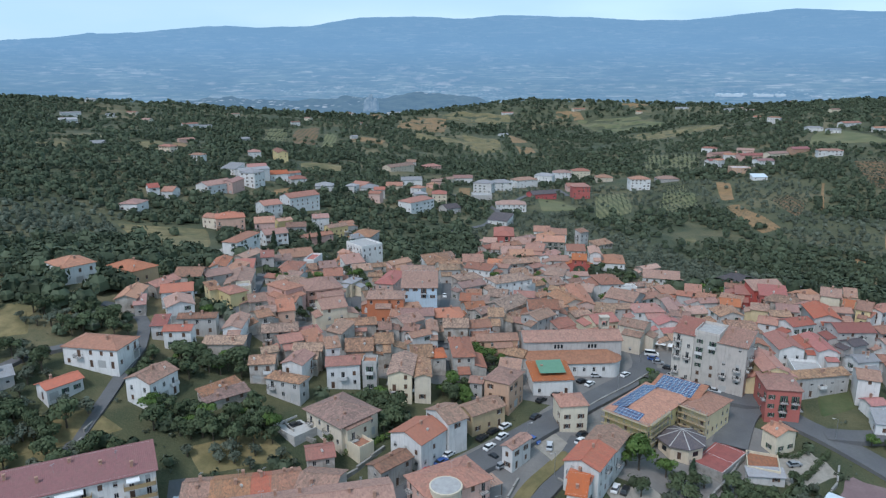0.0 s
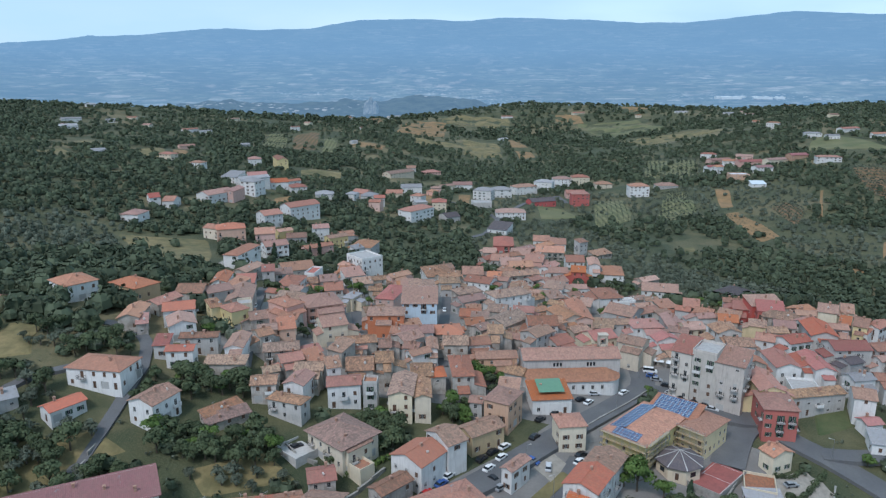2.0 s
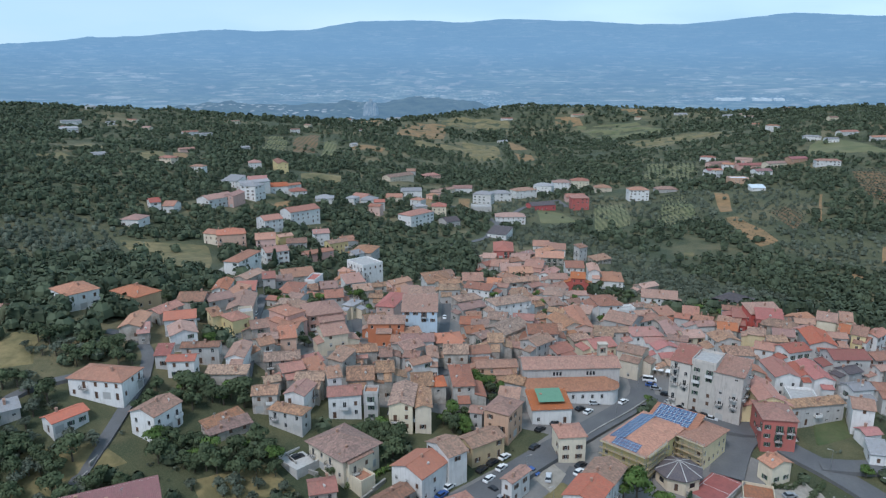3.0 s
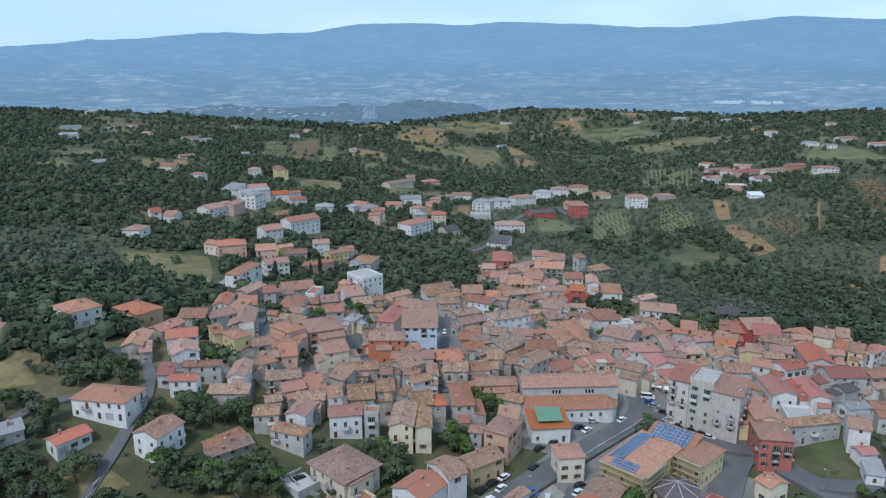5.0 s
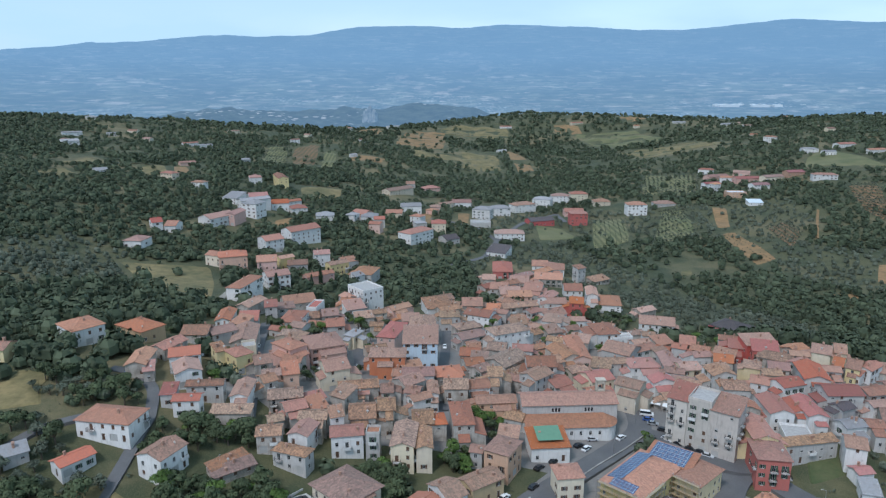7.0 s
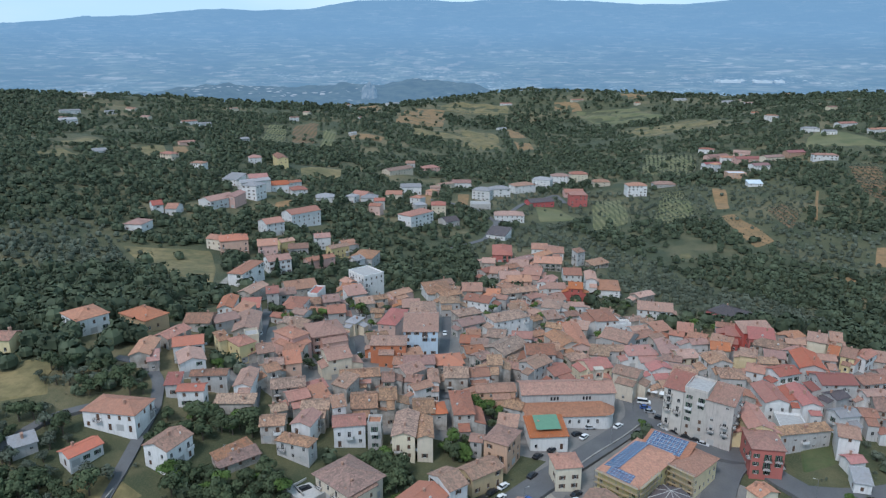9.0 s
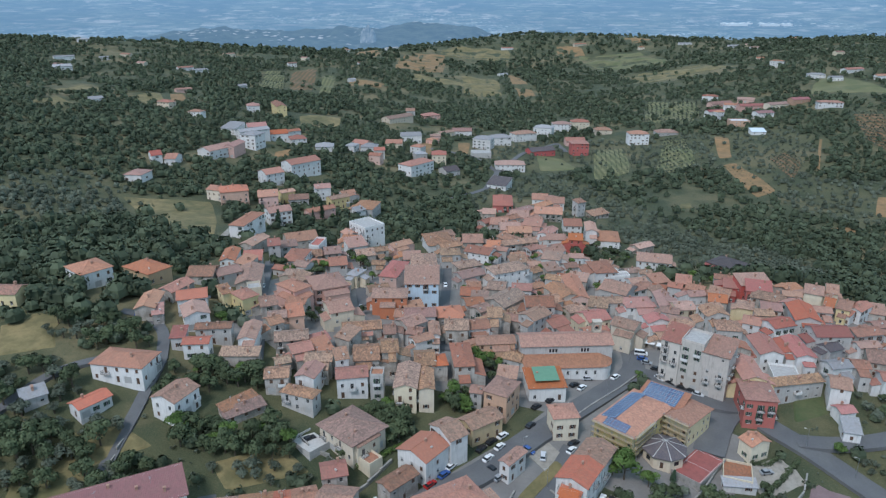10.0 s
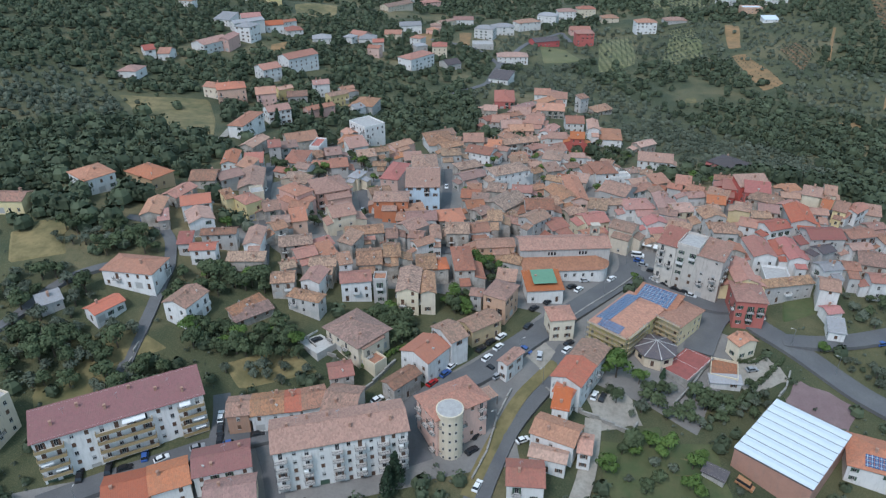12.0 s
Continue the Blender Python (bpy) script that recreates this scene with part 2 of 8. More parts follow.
def leaves(name, a, b2, spread=0.5):
    m, t, b = nodes(name, 0.75)
    g = t.nodes.new("ShaderNodeNewGeometry")
    c = blend(t, g.outputs["Random Per Island"], a, b2)
    c = blend(t, times_value(t, grain(t, g.outputs["Position"], 0.045, 3, 0.6, 0.38, 0.64), spread), c, tuple(k * 1.7 for k in b2))
    c = blend(t, times_value(t, grain(t, g.outputs["Position"], 0.13, 2, 0.6, 0.42, 0.62), 0.5), c, tuple(k * 0.55 for k in a))
    link(t, c, b.inputs["Base Color"])
    b.inputs["Specular IOR Level"].default_value = 0.2
    return m


LEAF = {
    "broad": leaves("broad_leaves", (0.046, 0.064, 0.032), (0.078, 0.098, 0.048)),
    "bright": leaves("bright_leaves", (0.055, 0.10, 0.022), (0.10, 0.15, 0.040)),
    "olive": leaves("olive_leaves", (0.060, 0.075, 0.050), (0.112, 0.125, 0.090)),
    "pine": leaves("dark_needles", (0.020, 0.036, 0.020), (0.038, 0.060, 0.034)),
    "wood": leaves("wood_canopy", (0.038, 0.054, 0.031), (0.070, 0.086, 0.050), 0.7),
}
BARK = plain("bark", (0.11, 0.085, 0.06), 0.95, 0.0, 0.5, 6.0)


# ---- mesh helpers ----
class Shape:
    """Gathers corners and faces for one mesh."""

    def __init__(self):
        self.v, self.f, self.mi = [], [], []

    def face(self, pts, mi=0):
        n = len(self.v)
        self.v.extend(tuple(p) for p in pts)
        self.f.append(tuple(range(n, n + len(pts))))
        self.mi.append(mi)

    def box(self, x0, x1, y0, y1, z0, z1, mi=0, m=None, taper=0.0):
        a = taper
        c = [(x0, y0, z0), (x1, y0, z0), (x1, y1, z0), (x0, y1, z0),
             (x0 + a, y0 + a, z1), (x1 - a, y0 + a, z1), (x1 - a, y1 - a, z1), (x0 + a, y1 - a, z1)]
        if m is not None:
            c = [tuple(m @ Vector(p)) for p in c]
        n = len(self.v)
        self.v.extend(c)
        for q in ((3, 2, 1, 0), (4, 5, 6, 7), (0, 1, 5, 4), (1, 2, 6, 5), (2, 3, 7, 6), (3, 0, 4, 7)):
            self.f.append(tuple(n + k for k in q))
            self.mi.append(mi)

    def tube(self, cx, cy, z0, z1, r0, r1, n=10, mi=0, cap=True):
        b = len(self.v)
        for z, r in ((z0, r0), (z1, r1)):
            self.v.extend((cx + r * math.cos(2 * math.pi * k / n), cy + r * math.sin(2 * math.pi * k / n), z) for k in range(n))
        for k in range(n):
            self.f.append((b + k, b + (k + 1) % n, b + n + (k + 1) % n, b + n + k))
            self.mi.append(mi)
        if cap:
            self.f.append(tuple(b + n + k for k in range(n)))
            self.mi.append(mi)

    def prism(self, outline, y0, y1, mi=0):
        """An outline in x and z, drawn out along y."""
        n, k = len(self.v), len(outline)
        self.v.extend((x, y0, z) for x, z in outline)
        self.v.extend((x, y1, z) for x, z in outline)
        self.f.append(tuple(n + i for i in range(k)))
        self.f.append(tuple(n + k + i for i in reversed(range(k))))
        self.mi += [mi, mi]
        for i in range(k):
            j = (i + 1) % k
            self.f.append((n + j, n + i, n + k + i, n + k + j))
            self.mi.append(mi)

    def mesh(self, name, *mats):
        me = bpy.data.meshes.new(name)
        me.from_pydata(self.v, [], self.f)
        for m in mats:
            me.materials.append(m)
        if len(mats) > 1:
            me.polygons.foreach_set("material_index", self.mi)
        me.update()
        return me


def part(name, data, parent, label="", at=None):
    ob = new(name, data)
    ob.parent = parent
    if at is not None:
        ob.matrix_local = at
    return tagged(ob, label) if label else ob


def thing(name, m, label, category, group="", data=None, kind=""):
    ob = new(name, data)
    ob.matrix_world = m
    return tagged(ob, label, category, group, kind)


def z_at(x, y):
    return float(height(x, y))


# ---- ground ----
def fall(x, y):
    """How far the land drops behind the last hills."""
    t = np.clip((np.hypot(x, y) - 1500 - 520 * np.clip((np.asarray(x) + 650) / 900, 0, 1)) / 800, 0, 1)
    return 120 * t * t * (3 - 2 * t) + 26 * np.exp(-((np.asarray(x) + 850) / 480) ** 2 - ((np.asarray(y) - 1200) / 480) ** 2)


def build_ground():
    rows = np.concatenate([np.arange(-260, 60, 20.0), np.arange(60, 520, 3.2), 520 * (2900 / 520) ** np.linspace(0, 1, 150)])
    s = np.linspace(-1, 1, 281)
    y = np.repeat(rows[:, None], len(s), 1)
    x = s[None, :] * (330 + 0.95 * np.maximum(rows, 0))[:, None]
    rough = np.array([[noise.noise((a * 0.02, b * 0.02, 0)) for a, b in zip(p, q)] for p, q in zip(x, y)])
    away = np.clip((np.hypot(x / 1.2, y - 260) - 190) / 200, 0, 1)
    z = height(x, y) - fall(x, y) + away * rough * np.clip(y / 250, 1.2, 7.0)
    nv, nu = x.shape
    verts = np.stack([x, y, z], -1).reshape(-1, 3)
    i = np.arange(nv * nu).reshape(nv, nu)
    faces = np.stack([i[:-1, :-1], i[:-1, 1:], i[1:, 1:], i[1:, :-1]], -1).reshape(-1, 4)
    me = bpy.data.meshes.new("ground")
    me.from_pydata(verts.tolist(), [], faces.tolist())
    me.polygons.foreach_set("use_smooth", [True] * len(faces))
    me.materials.append(GROUND)
    tagged(new("ground", me), "scrubby green and ochre hillside ground round the village", "ground", kind="structure")


build_ground()


def ground_z(x, y):
    """Height of the drawn ground, roughness included."""
    away = min(max((math.hypot(x / 1.2, y - 260) - 190) / 200, 0), 1)
    return z_at(x, y) - float(fall(x, y)) + away * noise.noise((x * 0.02, y * 0.02, 0)) * min(max(y / 250, 1.2), 7.0)


# ---- valley and mountains in the distance ----
def sheet(name, A, R, z, mat, label, category):
    """A curved sheet of land from bearings, distances and heights."""
    verts = np.stack([R * np.sin(A), R * np.cos(A), z], -1).reshape(-1, 3)
    nv, nu = A.shape
    i = np.arange(nv * nu).reshape(nv, nu)
    faces = np.stack([i[:-1, :-1], i[:-1, 1:], i[1:, 1:], i[1:, :-1]], -1).reshape(-1, 4)
    me = bpy.data.meshes.new(name)
    me.from_pydata(verts.tolist(), [], faces.tolist())
    me.polygons.foreach_set("use_smooth", [True] * len(faces))
    me.materials.append(mat)
    return tagged(new(name, me), label, category, kind="structure")


def hazed(m, t, b, colour, fac, haze_colour=(0.175, 0.345, 0.535)):
    """Paints distance haze onto far land: flat blue emission mixed over its own colour."""
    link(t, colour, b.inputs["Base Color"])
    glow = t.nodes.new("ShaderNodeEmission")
    glow.inputs["Color"].default_value = (*haze_colour, 1)
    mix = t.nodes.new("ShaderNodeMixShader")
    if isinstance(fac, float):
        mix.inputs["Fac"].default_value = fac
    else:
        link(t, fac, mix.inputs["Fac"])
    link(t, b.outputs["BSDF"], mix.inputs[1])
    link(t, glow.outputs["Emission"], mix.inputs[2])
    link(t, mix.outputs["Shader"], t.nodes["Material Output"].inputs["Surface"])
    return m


def warped(t, vec, scale, amount):
    """Bends the pattern so that plots have uneven outlines."""
    n = t.nodes.new("ShaderNodeTexNoise")
    n.inputs["Scale"].default_value = scale
    n.inputs["Detail"].default_value = 4
    link(t, vec, n.inputs["Vector"])
    m = t.nodes.new("ShaderNodeVectorMath")
    m.operation = "MULTIPLY_ADD"
    m.inputs[1].default_value = (amount, amount, amount)
    link(t, n.outputs["Color"], m.inputs[0])
    link(t, vec, m.inputs[2])
    return m.outputs[0]


def cells(t, vec, scale):
    """A random value for each irregular plot of land."""
    n = t.nodes.new("ShaderNodeTexVoronoi")
    n.inputs["Scale"].default_value = scale
    link(t, vec, n.inputs["Vector"])
    sep = t.nodes.new("ShaderNodeSeparateColor")
    link(t, n.outputs["Color"], sep.inputs[0])
    return sep.outputs[0], sep.outputs[1], n.outputs["Distance"]


def window_of(t, value, lo, hi):
    r = t.nodes.new("ShaderNodeMapRange")
    r.inputs["From Min"].default_value, r.inputs["From Max"].default_value = lo, hi
    link(t, value, r.inputs["Value"])
    return r.outputs["Result"]


def product(t, a, b):
    n = t.nodes.new("ShaderNodeMath")
    n.operation = "MULTIPLY"
    link(t, a, n.inputs[0])
    link(t, b, n.inputs[1])
    return n.outputs[0]


def build_backdrop():
    az = np.radians(np.linspace(-52, 52, 300))
    r = np.concatenate([np.linspace(2300, 4150, 70), np.linspace(4160, 4480, 60), np.linspace(4486, 4900, 70)])
    A, R = np.meshgrid(az, r)
    px = np.tan(A)
    crest = np.interp(px, (-1.0, -0.634, -0.57, -0.50, -0.42, -0.32, -0.24, -0.18, -0.116, -0.036, 0.03, 0.085, 0.12, 0.264, 0.33, 0.39, 0.48, 0.58, 0.634, 1.0),
                      (30, 46, 53, 60, 64, 74, 72, 74, 88, 89, 86, 92, 91, 83, 84, 90, 103, 97, 98, 90))
    crest = crest + np.array([[1.6 * noise.fractal((a * 30, 0.0, 1.0), 0.8, 2.2, 5) for a in A[0]]])
    rim = 122 + crest / 1238 * 4800 / np.sqrt(1 + px ** 2)
    z = np.interp(R, (2300, 2900, 3500, 3900, 4150, 4350, 4480), (-130, -95, -22, -6, 34, 92, 128))
    rise = np.clip((R - 4440) / 400, 0, 1)
    spur = np.array([[noise.fractal((a * 14 + b * 0.002, b * 0.0035, 3.0), 0.8, 2.1, 5) for a, b in zip(p, q)] for p, q in zip(A, R)])
    z = z * (1 - rise ** 0.85) + rim * rise ** 0.85 + spur * 85 * np.sin(rise * math.pi) ** 0.7
    z = np.where(R > 4840, rim - (R - 4840) * 0.8, z)
    hills = np.array([[noise.fractal((a * 11, b * 0.004, 7.0), 1.0, 2.0, 4) for a, b in zip(p, q)] for p, q in zip(A, R)])
    z += hills * 14 * np.clip((R - 3900) / 250, 0, 1) * np.clip((4560 - R) / 200, 0, 1)
    m, t, b = nodes("hazy_distance", 1.0)
    v = coords(t, True)
    flat = stretched(t, v, 1.0, 0.5, 5.0)
    plots = warped(t, stretched(t, v, 1.0, 0.9, 11.0), 0.012, 130)
    c = blend(t, grain(t, plots, 0.008, 7, 0.68, 0.38, 0.62), (0.05, 0.08, 0.07), (0.18, 0.20, 0.15))
    tone, pick, _ = cells(t, plots, 0.016)
    c = blend(t, times_value(t, window_of(t, tone, 0.6, 0.95), 0.65), c, (0.36, 0.35, 0.27))
    c = blend(t, times_value(t, window_of(t, pick, 0.86, 0.95), 0.62), c, (0.70, 0.58, 0.50))
    c = blend(t, times_value(t, grain(t, flat, 0.0022, 5, 0.65, 0.46, 0.6), 0.75), c, (0.05, 0.08, 0.075))
    c = blend(t, times_value(t, grain(t, stretched(t, v, 1.0, 1.0, 3.0), 0.0028, 6, 0.7, 0.60, 0.68), 0.7), c, (0.62, 0.50, 0.42))
    low = t.nodes.new("ShaderNodeSeparateXYZ")
    link(t, v, low.inputs[0])
    tone, pick, near = cells(t, stretched(t, v, 0.6, 0.7, 8.0), 0.07)
    town = product(t, product(t, window_of(t, near, 0.45, 0.25), window_of(t, tone, 0.5, 0.7)), window_of(t, low.outputs["Z"], 55, 5))
    town = product(t, town, grain(t, flat, 0.003, 4, 0.6, 0.45, 0.6))
    c = blend(t, times_value(t, town, 0.8), c, (0.90, 0.90, 0.90))
    up = window_of(t, low.outputs["Z"], 125, 185)
    c = blend(t, times_value(t, up, 0.5), c, (0.05, 0.08, 0.07))
    c = blend(t, times_value(t, grain(t, v, 0.006, 7, 0.7, 0.42, 0.6), 0.45), c, (0.03, 0.05, 0.045))
    # painted haze: the share of blue glow grows with height up the mountains
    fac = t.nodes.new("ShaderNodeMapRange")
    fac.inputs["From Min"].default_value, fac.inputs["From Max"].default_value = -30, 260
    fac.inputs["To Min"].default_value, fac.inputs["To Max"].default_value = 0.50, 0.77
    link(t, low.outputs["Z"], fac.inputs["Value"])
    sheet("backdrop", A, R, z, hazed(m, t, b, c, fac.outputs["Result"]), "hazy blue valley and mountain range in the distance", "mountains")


build_backdrop()


def far_hills():
    """Low dark lines of hills, with scattered houses and a pale crag, between the near hills and the valley."""
    az = np.radians(np.linspace(-50, 50, 460))
    r = np.linspace(2300, 3480, 60)
    A, R = np.meshgrid(az, r)
    px = np.tan(A)
    n = np.array([[noise.fractal((a * 16, b * 0.0022, 2.0), 0.9, 2.0, 5) for a, b in zip(p, q)] for p, q in zip(A, R)])
    top = -22 + 46 * np.exp(-((px + 0.02) / 0.085) ** 2) + 36 * np.exp(-((px + 0.29) / 0.10) ** 2) + 22 * np.exp(-((px + 0.145) / 0.06) ** 2) + n * 16
    front = np.clip((R - 2300) / 750, 0, 1)
    z = np.where(R < 3050, -75 + (top + 75) * front ** 1.2, top - (R - 3050) * 0.2) + n * 10 * front
    m, t, b = nodes("hazy_hills", 1.0)
    v = coords(t, True)
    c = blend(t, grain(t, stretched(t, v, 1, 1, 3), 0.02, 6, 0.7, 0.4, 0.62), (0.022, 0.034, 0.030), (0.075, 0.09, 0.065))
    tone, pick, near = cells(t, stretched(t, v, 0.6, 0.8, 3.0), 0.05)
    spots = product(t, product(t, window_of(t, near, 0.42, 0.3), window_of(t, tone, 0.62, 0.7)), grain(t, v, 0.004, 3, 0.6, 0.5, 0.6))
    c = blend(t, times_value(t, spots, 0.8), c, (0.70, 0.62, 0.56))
    # the hills carry a fixed share of the painted blue haze glow
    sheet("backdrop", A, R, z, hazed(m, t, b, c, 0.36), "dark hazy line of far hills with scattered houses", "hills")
    # the pale crag
    s = Shape()
    rng = random.Random(8)
    px, d = -0.101, 2700.0
    w, n = 31.0, 12
    cols = []
    for k in range(n + 1):
        u = k / n * 2 - 1
        h = 72 * (1 - u * u) ** 0.35 * rng.uniform(0.82, 1.0) + 2
        cols.append([(d * px + u * w, d - 16 * (1 - u * u) + rng.uniform(-4, 4) + f * 14, -38 + h * f) for f in (0, 0.3, 0.6, 0.85, 1.0)] + [(d * px + u * w, d + 30, -38 + h * 0.9)])
    for p, q in zip(cols, cols[1:]):
        for k in range(5):
            s.face((p[k], q[k], q[k + 1], p[k + 1]))
    m, t, b = nodes("hazy_crag", 1.0)
    c = blend(t, grain(t, stretched(t, coords(t, True), 2, 1, 1), 0.06, 5, 0.7, 0.35, 0.65), (0.36, 0.33, 0.29), (0.12, 0.13, 0.11))
    # haze glow mixed into the crag's colour as well, a little stronger
    tagged(new("backdrop", s.mesh("backdrop", hazed(m, t, b, c, 0.42))), "pale bare crag standing among far hills", "crag", kind="structure")


far_hills()


def greenhouses():
    s = Shape()
    rng = random.Random(3)
    for k in range(46):
        px = 0.385 + 0.235 * rng.random()
        r = rng.choice((3560, 3640, 3720, 3800)) + rng.uniform(-8, 8)
        m = pose(r * px, r, 3, 0, 0, 0)
        w = rng.uniform(30, 95)
        s.prism([(-w / 2, -8), (w / 2, -8), (w / 2, 3), (w / 4, 6), (0, 3), (-w / 4, 6), (-w / 2, 3)], -16, 16)
        s.v[-14:] = [tuple(m @ Vector(p)) for p in s.v[-14:]]
    tagged(new("greenhouses", s.mesh("greenhouses", ROOF["white"])), "white plastic greenhouses far off in the valley", "greenhouses", kind="stuff")


greenhouses()


CLEAR, FIELDS, PLOTS, strip_count = [], [], [], [0]


# ---- sheets laid on the land ----
def strip(name, pts, width, mat, label, category, lift=0.10, kind="structure"):
    """A road or path along a line of points, draped over the land."""
    lift += 0.004 * strip_count[0]
    strip_count[0] += 1
    fine = []
    for (a, b), (c, d) in zip(pts, pts[1:]):
        n = max(2, int(math.hypot(c - a, d - b) / 3))
        fine += [(a + (c - a) * k / n, b + (d - b) * k / n) for k in range(n)]
    fine.append(pts[-1])
    p = np.array(fine)
    for _ in range(4):
        p[1:-1] = (p[:-2] + 2 * p[1:-1] + p[2:]) / 4
    d = np.gradient(p, axis=0)
    d /= np.linalg.norm(d, axis=1)[:, None]
    nrm = np.stack([-d[:, 1], d[:, 0]], 1)
    s = Shape()
    cols = (-0.5, -0.17, 0.17, 0.5)
    rows = []
    for q, n in zip(p, nrm):
        z = max(ground_z(*(q + n * width * k)) for k in (-0.5, 0, 0.5))
        rows.append([(q[0] + n[0] * width * k, q[1] + n[1] * width * k, z + lift - (0.03 if abs(k) == 0.5 else 0)) for k in cols])
    CLEAR.extend((q[0], q[1], width / 2) for q in p[::2])
    for a, b in zip(rows, rows[1:]):
        for k in range(3):
            s.face((a[k], a[k + 1], b[k + 1], b[k]))
        for side, k in ((1, 0), (-1, 3)):
            lo = [(*a[k][:2], a[k][2] - 1.4), (*b[k][:2], b[k][2] - 1.4)]
            s.face((a[k], b[k], lo[1], lo[0]))
    ob = new(name, s.mesh(name, mat))
    return tagged(ob, label, category, kind=kind)


def patch(name, x, y, length, width, turn, mat, label, category, lift=0.16, ragged=0.15, bare=True):
    """A field, yard or lawn with a slightly ragged outline, draped over the land."""
    rng = random.Random(int(x * 7 + y * 13))
    if bare:
        FIELDS.append((x, y, length, width, turn))
    n = max(6, int(max(length, width) / 5))
    k = max(4, int(min(length, width) / 5))
    s = Shape()
    co, si = math.cos(radians(turn)), math.sin(radians(turn))
    ph = rng.random() * 9
    grid = []
    for j in range(k + 1):
        row = []
        for i in range(n + 1):
            u, v = i / n * 2 - 1, j / k * 2 - 1
            e = 1 - ragged * (0.5 + noise.noise((u * 1.6 + ph, v * 1.6, ph)))
            c = 1 - 0.05 * (abs(u * v)) ** 1.5
            a, b = u * length / 2 * e * c, v * width / 2 * e * c
            px, py = x + a * co - b * si, y + a * si + b * co
            row.append((px, py, ground_z(px, py) + lift))
        grid.append(row)
    for j in range(k):
        for i in range(n):
            s.face((grid[j][i], grid[j][i + 1], grid[j + 1][i + 1], grid[j + 1][i]))
    edge = grid[0] + [g[-1] for g in grid[1:]] + grid[-1][-2::-1] + [g[0] for g in grid[-2:0:-1]]
    for p, q in zip(edge, edge[1:] + edge[:1]):
        s.face((p, (p[0], p[1], p[2] - 1.2), (q[0], q[1], q[2] - 1.2), q))
    return tagged(new(name, s.mesh(name, mat)), label, category, kind="structure")


def quad_field(corners, mat, label):
    """A four-cornered field with ragged, rounded edges, draped over the land."""
    PLOTS.append(corners)
    a, b, c, d = [Vector(p) for p in corners]
    n = max(6, min(40, int(((b - a).length + (c - d).length) / 12)))
    k = max(6, min(40, int(((d - a).length + (c - b).length) / 12)))
    s = Shape()
    grid = []
    for j in range(k + 1):
        row = []
        for i in range(n + 1):
            u, v = i / n, j / k
            p = (a * (1 - u) + b * u) * (1 - v) + (d * (1 - u) + c * u) * v
            edge = max(abs(2 * u - 1), abs(2 * v - 1)) ** 3
            mid = (a + b + c + d) / 4
            pull = edge * (0.10 * (abs(2 * u - 1) * abs(2 * v - 1)) ** 2 + 0.16 * (0.5 + noise.noise((p.x * 0.035, p.y * 0.02, 4.0))))
            p = p + (mid - p) * pull
            row.append((p.x, p.y, ground_z(p.x, p.y) + 0.3 - (1.0 if edge > 0.999 else 0)))
        grid.append(row)
    for j in range(k):
        for i in range(n):
            s.face((grid[j][i], grid[j][i + 1], grid[j + 1][i + 1], grid[j + 1][i]))
    return tagged(new("field", s.mesh("field", mat)), label, "field", kind="structure")


def wall_run(pts, h, thick, label, mat=None, category="wall", name="retaining_wall", sink=2.5):
    """A low wall that follows the land."""
    s = Shape()
    for (a, b), (c, d) in zip(pts, pts[1:]):
        n = max(1, int(math.hypot(c - a, d - b) / 4))
        for k in range(n):
            x0, y0 = a + (c - a) * k / n, b + (d - b) * k / n
            x1, y1 = a + (c - a) * (k + 1) / n, b + (d - b) * (k + 1) / n
            L = math.hypot(x1 - x0, y1 - y0)
            z0 = (ground_z(x0, y0) + ground_z(x1, y1)) / 2
            m = pose(x0, y0, z0, 0, 0, math.degrees(math.atan2(y1 - y0, x1 - x0)))
            s.box(0, L, -thick / 2, thick / 2, -sink, h, 0, m)
            s.box(0, L, -thick / 2 - 0.06, thick / 2 + 0.06, h, h + 0.12, 0, m)
    return tagged(new(name, s.mesh(name, mat or WALLSTONE)), label, category, kind="structure")


# ---- houses ----
def relief(cells, us, vs, back=None):
    """One connected panel in x and z: each filled cell stands at its own depth y, steps close the edges; cells: {(i, j): (depth, material)}."""
    s, index = Shape(), {}

    def V(x, y, z):
        key = (round(x, 4), round(y, 4), round(z, 4))
        if key not in index:
            index[key] = len(s.v)
            s.v.append(key)
        return index[key]

    def quad(pts, mi):
        s.f.append(tuple(V(*p) for p in pts))
        s.mi.append(mi)

    for (i, j), (d, mi) in cells.items():
        x0, x1, z0, z1 = us[i], us[i + 1], vs[j], vs[j + 1]
        quad(((x0, d, z0), (x1, d, z0), (x1, d, z1), (x0, d, z1)), mi)
        if back is not None:
            quad(((x0, back, z0), (x0, back, z1), (x1, back, z1), (x1, back, z0)), mi)
        for di, dj, p, q in ((1, 0, (x1, z0), (x1, z1)), (0, 1, (x1, z1), (x0, z1)), (-1, 0, (x0, z1), (x0, z0)), (0, -1, (x0, z0), (x1, z0))):
            other = cells.get((i + di, j + dj))
            if other is None:
                e = back if back is not None else d + 0.12
            elif other[0] > d:
                e = other[0]
            else:
                continue
            quad(((p[0], d, p[1]), (p[0], e, p[1]), (q[0], e, q[1]), (q[0], d, q[1])), mi)
    return s


